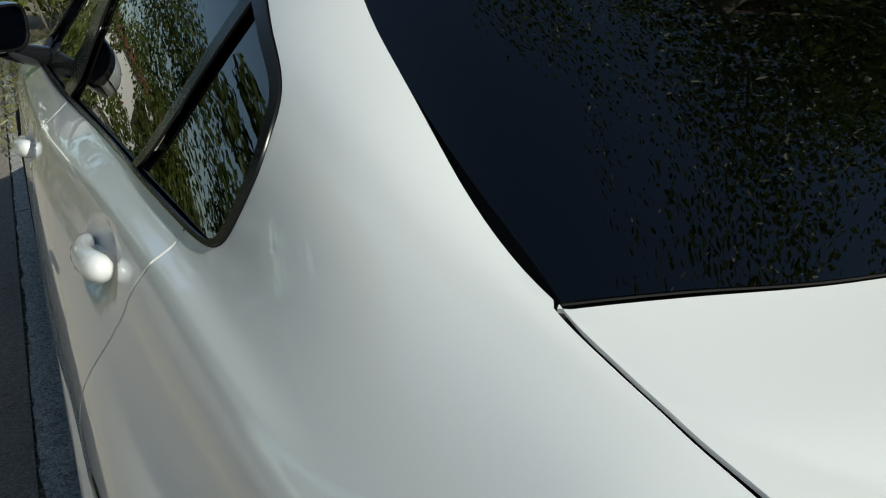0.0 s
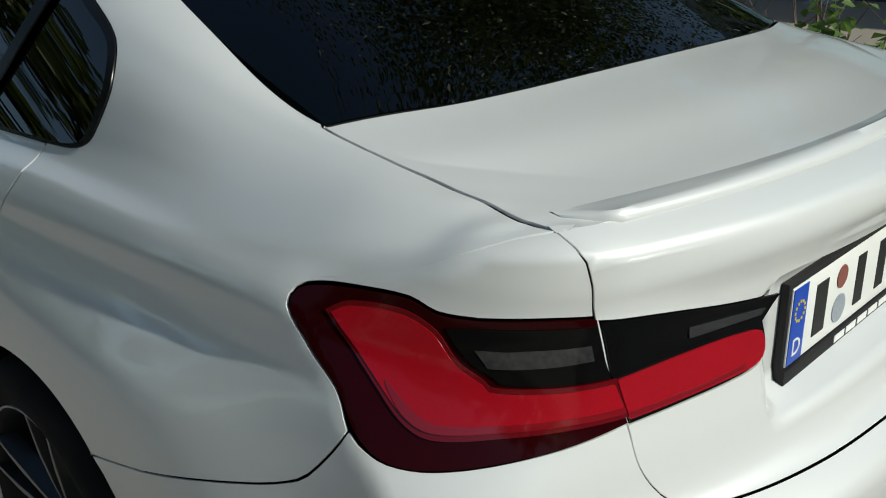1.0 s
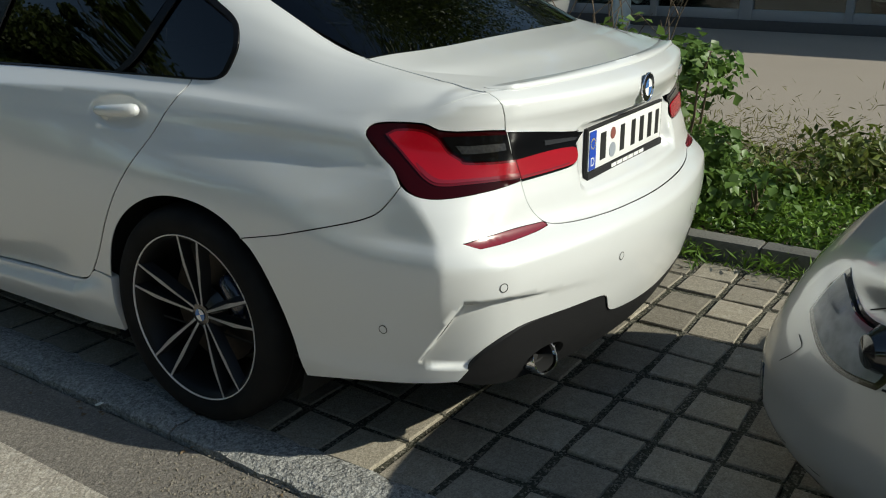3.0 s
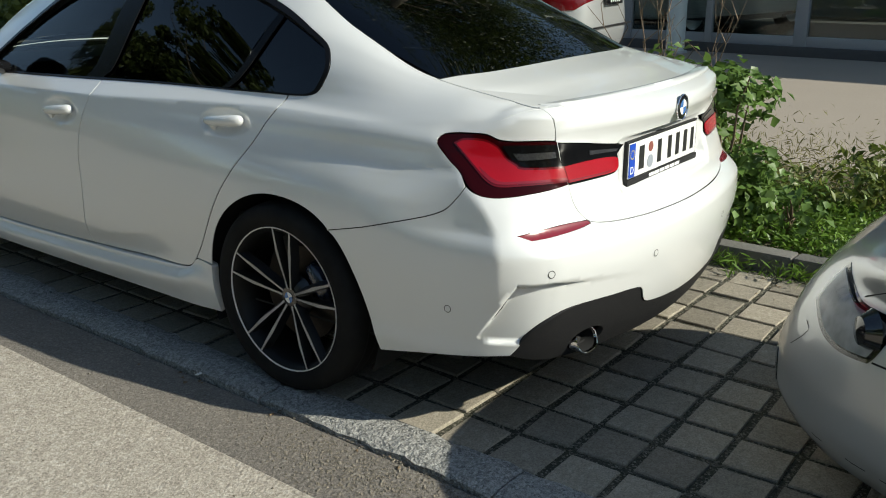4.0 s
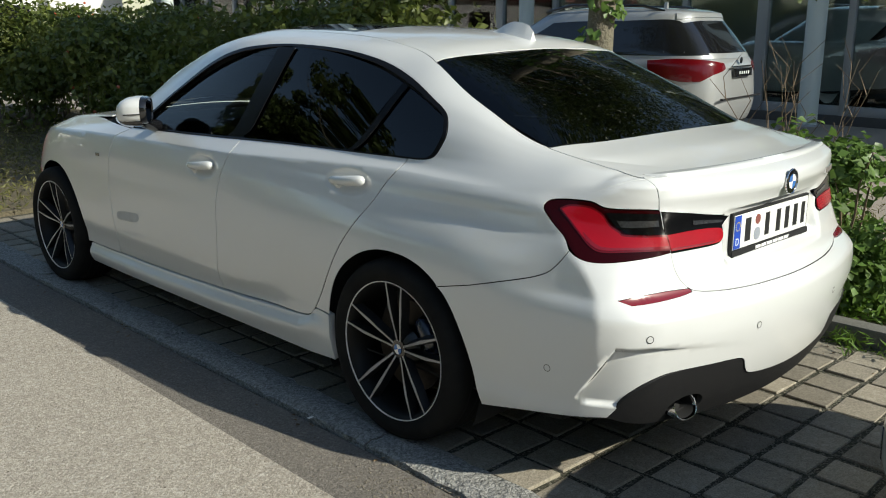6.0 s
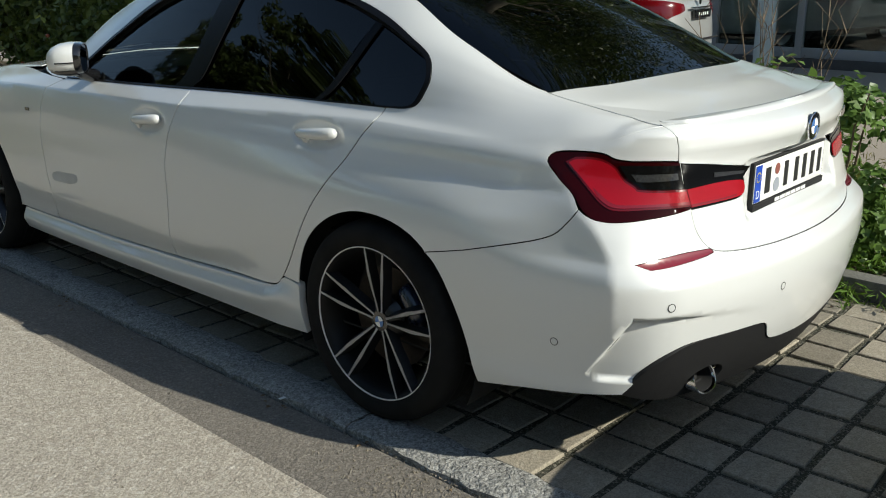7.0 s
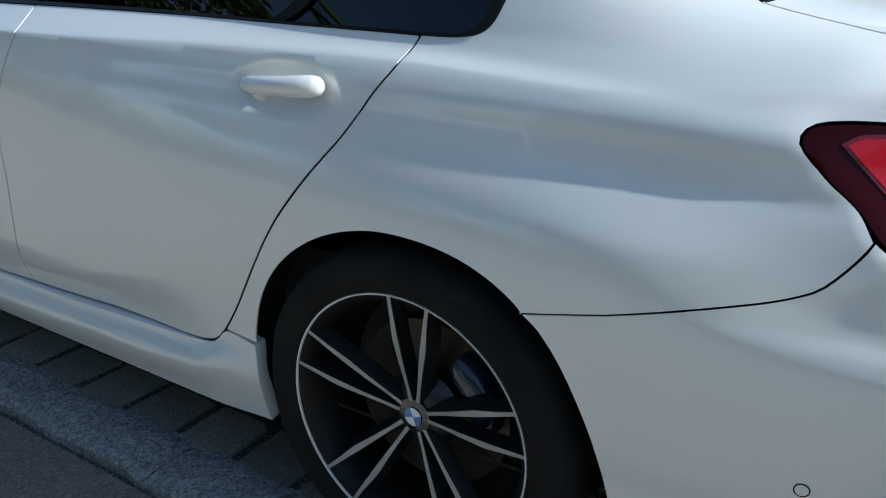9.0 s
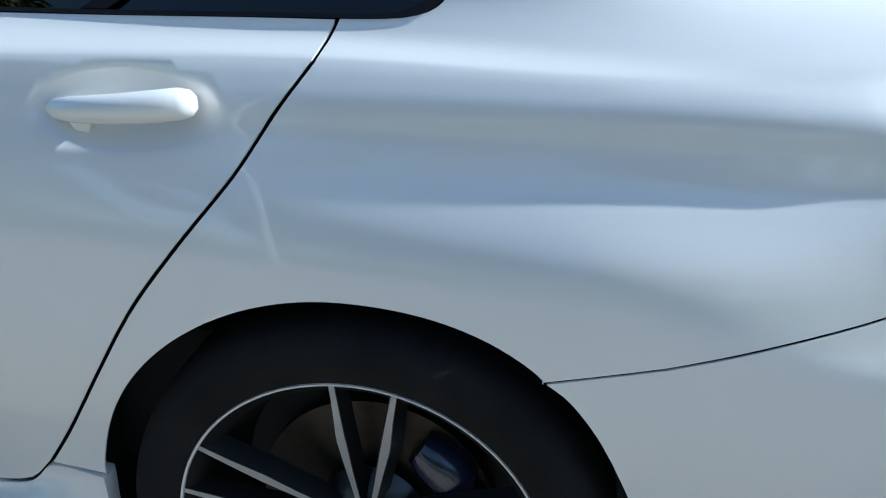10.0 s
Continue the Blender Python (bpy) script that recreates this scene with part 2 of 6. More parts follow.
def tube(points, radii, sides=10, bm=None, close=True):
    """A tapered tube along points."""
    bm = bm or bmesh.new()
    pts = [Vector(p) for p in points]
    rings = []
    for i, p in enumerate(pts):
        d = (pts[min(i + 1, len(pts) - 1)] - pts[max(i - 1, 0)]).normalized()
        a = d.cross(Vector((0, 0, 1)) if abs(d.z) < .9 else Vector((1, 0, 0))).normalized()
        b = d.cross(a)
        rings.append([bm.verts.new(p + (a * math.cos(2 * math.pi * k / sides) + b * math.sin(2 * math.pi * k / sides)) * radii[i]) for k in range(sides)])
    for r, s in zip(rings, rings[1:]):
        for k in range(sides):
            bm.faces.new((r[k], r[(k + 1) % sides], s[(k + 1) % sides], s[k]))
    if close:
        bm.faces.new(rings[0][::-1])
        bm.faces.new(rings[-1])
    return bm


def lathe(profile, steps=96, bm=None, axis_x=True, closed=False):
    """Turns a profile of (radius, x) about the x axis."""
    bm = bm or bmesh.new()
    rings = []
    for k in range(steps):
        a = 2 * math.pi * k / steps
        rings.append([bm.verts.new((x, r * math.cos(a), r * math.sin(a))) for r, x in profile])
    n = len(profile)
    for k in range(steps):
        p, q = rings[k], rings[(k + 1) % steps]
        for i in range(n if closed else n - 1):
            j = (i + 1) % n
            bm.faces.new((p[i], p[j], q[j], q[i]))
    return bm


def prism(outline, depth, bm=None, bevel=0.0):
    """An outline in the x-z plane pulled along y by depth."""
    bm = bm or bmesh.new()
    front = [bm.verts.new((x, 0, z)) for x, z in outline]
    back = [bm.verts.new((x, depth, z)) for x, z in outline]
    faces = [bm.faces.new(front), bm.faces.new(back[::-1])]
    n = len(outline)
    for i in range(n):
        bm.faces.new((front[i], front[(i + 1) % n], back[(i + 1) % n], back[i]))
    if bevel:
        bmesh.ops.bevel(bm, geom=list(faces[0].edges), offset=bevel, segments=2, affect="EDGES")
    return bm


def catmull(pts, step):
    """Points along a smooth open curve through pts."""
    pts = [np.array(p, float) for p in pts]
    if len(pts) == 2:
        n = max(1, int(np.linalg.norm(pts[1] - pts[0]) / step))
        return [pts[0] + (pts[1] - pts[0]) * i / n for i in range(n + 1)]
    out = []
    for i in range(len(pts) - 1):
        a, b = pts[i], pts[i + 1]
        h = np.linalg.norm(b - a)
        before = pts[i - 1] if i else 2 * a - b
        after = pts[i + 2] if i + 2 < len(pts) else 2 * b - a
        m1 = (b - before) / (1 + np.linalg.norm(a - before) / h)
        m2 = (after - a) / (1 + np.linalg.norm(after - b) / h)
        n = max(2, int(h / step))
        for k in range(n):
            t = k / n
            out.append(a * (1 + 2 * t) * (1 - t) ** 2 + m1 * t * (1 - t) ** 2 + b * t * t * (3 - 2 * t) + m2 * t * t * (t - 1))
    out.append(pts[-1])
    return out


def outline(*runs, step=.012):
    """A closed outline out of smooth runs; corners where runs meet."""
    out = []
    for r in runs:
        q = catmull(r, step)
        if out and np.linalg.norm(out[-1] - q[0]) < 1e-6:
            q = q[1:]
        out += q
    if np.linalg.norm(out[0] - out[-1]) < 1e-6:
        out = out[:-1]
    return np.array(out)


def area(o):
    x, y = o[:, 0], o[:, 1]
    return .5 * float(np.sum(x * np.roll(y, -1) - np.roll(x, -1) * y))


def inset(o, d):
    """The outline drawn in by d (or out, where d is minus)."""
    s = 1 if area(o) > 0 else -1
    e = np.roll(o, -1, 0) - o
    e /= np.maximum(np.linalg.norm(e, axis=1, keepdims=True), 1e-9)
    nrm = np.stack([-e[:, 1], e[:, 0]], 1) * s
    m = nrm + np.roll(nrm, 1, 0)
    k = np.maximum((m * nrm).sum(1, keepdims=True), .5)
    return o + m / k * d


def inside(o, p):
    """Which points lie inside the outline; far from its height range none do."""
    x, y = p[:, 0], p[:, 1]
    order = np.argsort(y)
    xs, ys = x[order], y[order]
    res = np.zeros(len(p), bool)
    for (x1, y1), (x2, y2) in zip(o, np.roll(o, -1, 0)):
        if y1 == y2:
            continue
        i, j = np.searchsorted(ys, min(y1, y2), "right"), np.searchsorted(ys, max(y1, y2), "right")
        if j > i:
            res[i:j] ^= xs[i:j] < (x2 - x1) * (ys[i:j] - y1) / (y2 - y1) + x1
    out = np.zeros(len(p), bool)
    out[order] = res
    return out


def near(o, p, d):
    """Which points lie within d of the outline."""
    order = np.argsort(p[:, 0])
    q = p[order]
    res = np.zeros(len(p), bool)
    for a, b in zip(o, np.roll(o, -1, 0)):
        i, j = np.searchsorted(q[:, 0], min(a[0], b[0]) - d), np.searchsorted(q[:, 0], max(a[0], b[0]) + d)
        if j <= i:
            continue
        s, e = q[i:j], b - a
        t = np.clip(((s - a) @ e) / max(e @ e, 1e-12), 0, 1)
        res[i:j] |= ((s - a - t[:, None] * e) ** 2).sum(1) < d * d
    out = np.zeros(len(p), bool)
    out[order] = res
    return out


def skin(pieces, lip=.004, step=.022, lift=0.0, round_crease=False):
    """Sheets cut out of curved surfaces. pieces: (surface, outline, holes); returns vertices, faces, normals."""
    from mathutils.geometry import delaunay_2d_cdt
    V, Fc, N = [], [], []
    for surf, o, *rest in pieces:
        holes = rest[0] if rest else []
        st = rest[1] if len(rest) > 1 else step
        flip_in = rest[2] if len(rest) > 2 else None
        ridges = rest[3] if len(rest) > 3 else []
        lo, hi = o.min(0), o.max(0)
        gx, gy = np.meshgrid(np.arange(lo[0] + st / 2, hi[0], st), np.arange(lo[1] + st / 2, hi[1], st))
        gx[1::2] += st / 2
        g = np.stack([gx.ravel(), gy.ravel()], 1)
        g = g[inside(o, g)]
        for h in holes:
            g = g[~inside(h, g)]
        for ring in [o] + holes:
            if len(g):
                g = g[~near(ring, g, st * .42)]
        pts, edges = [], []
        for ring in [o] + holes:
            k = len(pts)
            pts += [tuple(p) for p in ring]
            edges += [(k + i, k + (i + 1) % len(ring)) for i in range(len(ring))]
        for line in ridges:
            if len(g):
                g = g[~near(np.concatenate([line, line[::-1]]), g, st * .4)]
            k = len(pts)
            pts += [tuple(p) for p in line]
            edges += [(k + i, k + i + 1) for i in range(len(line) - 1)]
        pts += [tuple(p) for p in g]
        res = delaunay_2d_cdt([Vector(p) for p in pts], edges, [], 0, 1e-6)
        P2 = np.array([tuple(v) for v in res[0]])
        T = np.array([f for f in res[2] if len(f) == 3])
        cen = P2[T].mean(1)
        keep = inside(o, cen)
        for h in holes:
            keep &= ~inside(h, cen)
        T = T[keep]
        e = .0015

        def frame_at(q):
            a = surf(q[:, 0] + e, q[:, 1]) - surf(q[:, 0] - e, q[:, 1])
            b = surf(q[:, 0], q[:, 1] + e) - surf(q[:, 0], q[:, 1] - e)
            n = np.cross(a, b)
            return n / np.maximum(np.linalg.norm(n, axis=1, keepdims=True), 1e-12)
        P3, n = surf(P2[:, 0], P2[:, 1]), frame_at(P2)
        mid = np.array([0.0, 1.2, .6]) if flip_in is None else np.array(flip_in)
        if np.median(((P3 - mid) * n).sum(1)) < 0:
            n = -n
        if round_crease:
            n = soften(P3, n)
        P3 = P3 + n * lift
        tri = np.cross(P3[T[:, 1]] - P3[T[:, 0]], P3[T[:, 2]] - P3[T[:, 0]])
        back = (tri * n[T].mean(1)).sum(1) < 0
        T[back] = T[back][:, ::-1]
        k = sum(len(v) for v in V)
        V.append(P3), N.append(n), Fc.extend((T + k).tolist())
        if lip:
            for ring in [o] + holes:
                R, rn = surf(ring[:, 0], ring[:, 1]), frame_at(ring)
                if (rn * n[np.argmin(np.linalg.norm(P2 - ring[0], axis=1))]).sum(1)[0] < 0:
                    rn = -rn
                R = R + rn * lift
                t = np.roll(R, -1, 0) - np.roll(R, 1, 0)
                t /= np.maximum(np.linalg.norm(t, axis=1, keepdims=True), 1e-9)
                m = np.cross(t, rn)
                c2 = ring + 0
                probe = inset(ring, .004 if ring is o else -.004)
                inward = surf(probe[:, 0], probe[:, 1]) + rn * lift - R
                if np.median((m * inward).sum(1)) > 0:
                    m = -m
                k = sum(len(v) for v in V)
                L = len(ring)
                top = rn * .55 + m
                V.append(np.concatenate([R, R - rn * lip]))
                N.append(np.concatenate([top / np.linalg.norm(top, axis=1, keepdims=True), m]))
                for i in range(L):
                    j = (i + 1) % L
                    f = (k + i, k + j, k + L + j, k + L + i)
                    fn = np.cross(R[j] - R[i], -rn[i])
                    Fc.append(f if (fn * m[i]).sum() > 0 else f[::-1])
    return np.concatenate(V), Fc, np.concatenate(N)


def panel(name, pieces, mat, parent=None, label="", **kw):
    v, f, n = skin(pieces, **kw)
    return mesh_of(name, v, f, mat, parent, label, True, n)
# ---- body surfaces of the saloon: half widths w, lengths y from the rear axle, heights z ----
def pchip(xs, ys):
    """A smooth curve through the knots that does not overshoot."""
    xs, ys = np.array(xs, float), np.array(ys, float)
    h, d = np.diff(xs), np.diff(ys) / np.diff(xs)
    m = np.zeros_like(ys)
    m[0], m[-1] = d[0], d[-1]
    for i in range(1, len(xs) - 1):
        if d[i - 1] * d[i] > 0:
            a, b = 2 * h[i] + h[i - 1], h[i] + 2 * h[i - 1]
            m[i] = (a + b) / (a / d[i - 1] + b / d[i])

    def f(x):
        x = np.asarray(x, float)
        i = np.clip(np.searchsorted(xs, x) - 1, 0, len(xs) - 2)
        t = (x - xs[i]) / h[i]
        t = np.where(x < xs[0], (x - xs[0]) / h[0], np.where(x > xs[-1], (x - xs[-2]) / h[-1], t))
        inside = ys[i] * (1 + 2 * t) * (1 - t) ** 2 + m[i] * h[i] * t * (1 - t) ** 2 + ys[i + 1] * t * t * (3 - 2 * t) + m[i + 1] * h[i] * t * t * (t - 1)
        return np.where(x < xs[0], ys[0] + m[0] * (x - xs[0]), np.where(x > xs[-1], ys[-1] + m[-1] * (x - xs[-1]), inside))
    return f


def pchip_rows(xs, rows):
    """Several such curves over the same knots at once."""
    xs = np.array(xs, float)
    ys = np.array(rows, float).T
    h = np.diff(xs)
    d = np.diff(ys, axis=0) / h[:, None]
    m = np.zeros_like(ys)
    m[0], m[-1] = d[0], d[-1]
    for i in range(1, len(xs) - 1):
        a, b = 2 * h[i] + h[i - 1], h[i] + 2 * h[i - 1]
        ok = d[i - 1] * d[i] > 0
        m[i] = np.where(ok, (a + b) / (a / np.where(ok, d[i - 1], 1) + b / np.where(ok, d[i], 1)), 0)

    def f(x):
        x = np.asarray(x, float)
        flat = x.ravel()
        c = np.clip(flat, xs[0], xs[-1])
        i = np.clip(np.searchsorted(xs, c) - 1, 0, len(xs) - 2)
        t = ((c - xs[i]) / h[i])[:, None]
        hh = h[i][:, None]
        u = 1 - t
        v = ys[i] * ((1 + 2 * t) * u * u) + m[i] * (hh * t * u * u) + ys[i + 1] * (t * t * (3 - 2 * t)) + m[i + 1] * (hh * t * t * (t - 1))
        v = v + np.where((flat < xs[0])[:, None], m[0], m[-1]) * (flat - c)[:, None]
        return v.T.reshape((ys.shape[1],) + x.shape)
    return f


def smooth(a, b, x):
    t = np.clip((x - a) / (b - a), 0, 1)
    return t * t * (3 - 2 * t)


def rounded(f, reach):
    """The curve f with its bends eased over about reach."""
    ks = np.linspace(-2, 2, 13)
    ws = np.exp(-ks ** 2 / 2)
    return lambda x: sum(w * f(np.asarray(x, float) + k * reach) for k, w in zip(ks, ws)) / ws.sum()


# rear end: depth at the centre line by height; corner ends on the rear and on the side
REAR = rounded(pchip([.15, .24, .34, .45, .55, .61, .64, .67, .74, .80, .86, .90, .942, .975, 1.0, 1.05], [-.90, -.975, -1.025, -1.05, -1.06, -1.055, -1.028, -.992, -.972, -.957, -.949, -.957, -.976, -.967, -.919, -.82]), .006)
BOW = rounded(pchip([.15, .86, .945, 1.0, 1.1], [.25, .25, .34, .275, .25]), .012)
CORNER_W = pchip([.15, .5, .62, .8, .95], [.60, .66, .66, .55, .54])
CORNER_Y = pchip([.15, .5, .62, .8, .95], [-.42, -.42, -.38, -.22, -.12])
FRONT = pchip([.15, .3, .6, .75, .95], [3.52, 3.60, 3.62, 3.56, 3.30])
# side: half width along the length, by height
SIDE_Y = [-.6, -.2, .36, 1.1, 1.9, 2.6, 3.1]
SIDE_Z = [.15, .22, .30, .345, .40, .60, .70, .74, .77, .80, .83, .85, .87, .895, .913, .935, 1.05]
SIDE_W = pchip_rows(SIDE_Y, (
    [0.815, 0.820, 0.835, 0.838, 0.830, 0.813, 0.785],
    [0.832, 0.845, 0.855, 0.858, 0.850, 0.830, 0.805],
    [0.845, 0.862, 0.868, 0.868, 0.860, 0.843, 0.815],
    [0.842, 0.862, 0.866, 0.872, 0.864, 0.846, 0.820],
    [0.845, 0.866, 0.868, 0.885, 0.877, 0.856, 0.827],
    [0.852, 0.880, 0.886, 0.893, 0.885, 0.868, 0.837],
    [0.8455, 0.8735, 0.8830, 0.8910, 0.8835, 0.8625, 0.8285],
    [0.8375, 0.8655, 0.8785, 0.8880, 0.8805, 0.8595, 0.8245],
    [0.8250, 0.8535, 0.8725, 0.8855, 0.8785, 0.8570, 0.8205],
    [0.8090, 0.8380, 0.8645, 0.8825, 0.8765, 0.8545, 0.8160],
    [0.7920, 0.8210, 0.8550, 0.8785, 0.8725, 0.8505, 0.8100],
    [0.7850, 0.8135, 0.8475, 0.8740, 0.8685, 0.8465, 0.8050],
    [0.7785, 0.8070, 0.8390, 0.8685, 0.8630, 0.8410, 0.7985],
    [0.7750, 0.8035, 0.8318, 0.8610, 0.8555, 0.8330, 0.7890],
    [0.7695, 0.7980, 0.8252, 0.8555, 0.8505, 0.8275, 0.7820],
    [0.7580, 0.7865, 0.8160, 0.8490, 0.8445, 0.8215, 0.7745],
    [0.725, 0.750, 0.785, 0.815, 0.810, 0.788, 0.740]))


def side_w(y, z):
    y, z = np.broadcast_arrays(np.asarray(y, float), np.asarray(z, float))
    rows = SIDE_W(y)
    out = np.zeros(y.shape)
    zs = np.array(SIDE_Z)
    d = np.diff(zs)
    slope = np.diff(rows, axis=0) / d.reshape((-1,) + (1,) * y.ndim)
    tang = np.concatenate([slope[:1], (slope[1:] * d[:-1].reshape((-1,) + (1,) * y.ndim) + slope[:-1] * d[1:].reshape((-1,) + (1,) * y.ndim)) / (d[:-1] + d[1:]).reshape((-1,) + (1,) * y.ndim), slope[-1:]])
    i = np.clip(np.searchsorted(zs, z) - 1, 0, len(zs) - 2)
    h = d[i]
    t = np.clip((z - zs[i]) / h, -1, 2)
    take = lambda a, k: np.take_along_axis(a, k[None], 0)[0]
    return take(rows, i) * (1 + 2 * t) * (1 - t) ** 2 + take(tang, i) * h * t * (1 - t) ** 2 + take(rows, i + 1) * t * t * (3 - 2 * t) + take(tang, i + 1) * h * t * t * (t - 1)


def bezier(a, b, c, d, t):
    return a * (1 - t) ** 3 + 3 * b * t * (1 - t) ** 2 + 3 * c * t * t * (1 - t) + d * t ** 3


# the edge that runs down from the lamp's tip over the bumper's corner: its length and strength by height
EDGE_Y = pchip([.30, .50, .60, .66, .73, .79, .83, .87, .91, .96], [-.80, -.805, -.808, -.788, -.742, -.684, -.652, -.602, -.566, -.54])
EDGE_KINK = pchip([.10, .42, .54, .62, .80, .88, .925, .95, 1.2], [0, 0, .7, 1, 1, .75, .35, 0, 0])
EDGE_TAB = None


def body_plan(p, z):
    """Half width and length on the wrap-round lower body: p 0..1 rear, 1..2 corner, 2..3 side, 3..4 front corner, 4..5 front."""
    p, z = np.broadcast_arrays(np.asarray(p, float), np.asarray(z, float))
    w1, y1, yr = CORNER_W(z), CORNER_Y(z), REAR(z)
    yf = FRONT(z)
    bow = BOW(z)
    y2, w2 = yf - .72, np.full(z.shape, .45)
    w_rear = np.clip(p, 0, 1) * w1
    y_rear = yr + bow * w_rear ** 2
    wa = side_w(y1, z)
    dw = (side_w(y1 + .01, z) - wa) / .01
    t = np.clip(p - 1, 0, 1)
    ya = yr + bow * w1 ** 2
    yc = yr + bow * wa ** 2
    hx, hy = .72 * (wa - w1), .72 * (y1 - yc)
    w_c = bezier(w1, w1 + hx, wa - dw * hy, wa, t)
    y_c = bezier(ya, ya + 2 * bow * w1 * hx, y1 - hy, y1, t)
    if EDGE_TAB is not None:
        te, we, ye = (np.interp(z, EDGE_TAB[0], EDGE_TAB[k]) for k in (1, 2, 3))
        k = EDGE_KINK(z)
        reach = .016 * np.clip(4 * t * (1 - t), 0, 1)
        ws, ys_ = 0, 0
        for d, g in ((-1.5, .08), (-1, .15), (-.5, .18), (0, .18), (.5, .18), (1, .15), (1.5, .08)):
            tt = t + d * reach
            a = np.clip(tt / te, 0, 1)
            b = np.clip((tt - te) / (1 - te), 0, 1)
            near_a, near_b = np.hypot(we - w1, ye - ya) * .36, np.hypot(wa - we, y1 - ye) * .36
            wr = bezier(w1, w1 + near_a * .95, we - near_a * math.sin(radians(33)), we, a)
            yr_ = bezier(ya, ya + 2 * bow * w1 * near_a * .95, ye - near_a * math.cos(radians(33)), ye, a)
            wl = bezier(we, we + near_b * math.sin(radians(7)), wa - dw * near_b, wa, b)
            yl = bezier(ye, ye + near_b * math.cos(radians(7)), y1 - near_b, y1, b)
            first = tt < te
            ws, ys_ = ws + g * np.where(first, wr, wl), ys_ + g * np.where(first, yr_, yl)
        w_c, y_c = w_c + (ws - w_c) * k, y_c + (ys_ - y_c) * k
    s = np.clip(p - 2, 0, 1)
    y_s = y1 + (y2 - y1) * s
    w_s = side_w(y_s, z)
    wb = side_w(y2, z)
    db = (side_w(y2 + .01, z) - wb) / .01
    t2 = np.clip(p - 3, 0, 1)
    yb = yf - .35 * w2 ** 2
    w_f = bezier(wb, wb + db * .3, w2 + .25, w2, t2)
    y_f = bezier(y2, y2 + .3, yb - .7 * w2 * .25, yb, t2)
    w_n = w2 * (1 - np.clip(p - 4, 0, 1))
    y_n = yf - .35 * w_n ** 2
    w = np.select([p < 1, p < 2, p < 3, p < 4], [w_rear, w_c, w_s, w_f], w_n)
    y = np.select([p < 1, p < 2, p < 3, p < 4], [y_rear, y_c, y_s, y_f], y_n)
    return w, y


def edge_table():
    """Where the corner's edge lies on the rounded corner, set a little proud of it."""
    rows = []
    for z in np.linspace(.10, 1.10, 101):
        t = np.linspace(.02, .98, 200)
        w, y = body_plan(1 + t, np.full(t.shape, z))
        e = float(EDGE_Y(z))
        te = float(np.clip(np.interp(e, y, t), .15, .85))
        we, ye = float(np.interp(te, t, w)), float(np.interp(te, t, y))
        rows.append((z, te, we + .015, ye - .010))
    return np.array(rows).T


EDGE_TAB = edge_table()

# length along the body at each height
TAB_Z = np.linspace(.10, 1.10, 51)
TAB_P = np.concatenate([np.linspace(0, 1, 40, False), np.linspace(1, 2, 60, False), np.linspace(2, 3, 120, False), np.linspace(3, 5, 80)])
SIDE_OFF = 1.6


def length_of(p, z):
    """A coordinate round the body: the half width on the rear, SIDE_OFF + y on the side."""
    w, y = body_plan(p, z)
    w1, y1 = CORNER_W(z), CORNER_Y(z)
    t = np.clip(p - 1, 0, 1)
    a, b = w1, SIDE_OFF + y1
    wa = side_w(y1, z)
    ma, mb = 3 * .72 * (wa - w1), 3 * .72 * (y1 - REAR(z) - BOW(z) * wa ** 2)
    corner = a * (1 + 2 * t) * (1 - t) ** 2 + ma * t * (1 - t) ** 2 + b * t * t * (3 - 2 * t) + mb * t * t * (t - 1)
    return np.select([p < 1, p < 2, p < 3], [w, corner, SIDE_OFF + y], SIDE_OFF + FRONT(z) - .72 + (p - 3) * .75)


TAB_L = length_of(TAB_P[None, :] + 0 * TAB_Z[:, None], TAB_Z[:, None] + 0 * TAB_P[None, :])
GRID_L = np.linspace(0, 6.2, 1241)
GRID_P = np.array([np.interp(GRID_L, r, TAB_P) for r in TAB_L])


def body_p(l, z):
    fz = np.clip((np.asarray(z, float) - TAB_Z[0]) / (TAB_Z[1] - TAB_Z[0]), 0, len(TAB_Z) - 1.001)
    fl = np.clip(np.asarray(l, float) / (GRID_L[1] - GRID_L[0]), 0, len(GRID_L) - 1.001)
    i, j = fz.astype(int), fl.astype(int)
    a, b = fz - i, fl - j
    return (GRID_P[i, j] * (1 - b) + GRID_P[i, j + 1] * b) * (1 - a) + (GRID_P[i + 1, j] * (1 - b) + GRID_P[i + 1, j + 1] * b) * a


def body(l, z):
    """Point of the lower body: l metres along it from the rear centre (minus: the car's left), height z."""
    l, z = np.broadcast_arrays(np.asarray(l, float), np.asarray(z, float))
    w, y = body_plan(body_p(np.abs(l), z), z)
    return np.stack([np.sign(l) * w, y, z], -1)


def along_y(y, z):
    """Length along the lower body at which it passes y, on the side."""
    p = np.concatenate([np.linspace(0, 1, 20, False), np.linspace(1, 2, 120, False), np.linspace(2, 3.6, 60)])
    w, yy = body_plan(p, np.full(p.shape, z))
    pp = np.interp(y, yy, p)
    return float(length_of(np.array([pp]), np.array([float(z)]))[0])


def along_w(w, z):
    """Length along the lower body at which it passes half width w, on the rear."""
    p = np.concatenate([np.linspace(0, 1, 30, False), np.linspace(1, 1.98, 120)])
    ww, yy = body_plan(p, np.full(p.shape, z))
    pp = np.interp(w, ww, p)
    return float(length_of(np.array([pp]), np.array([float(z)]))[0])


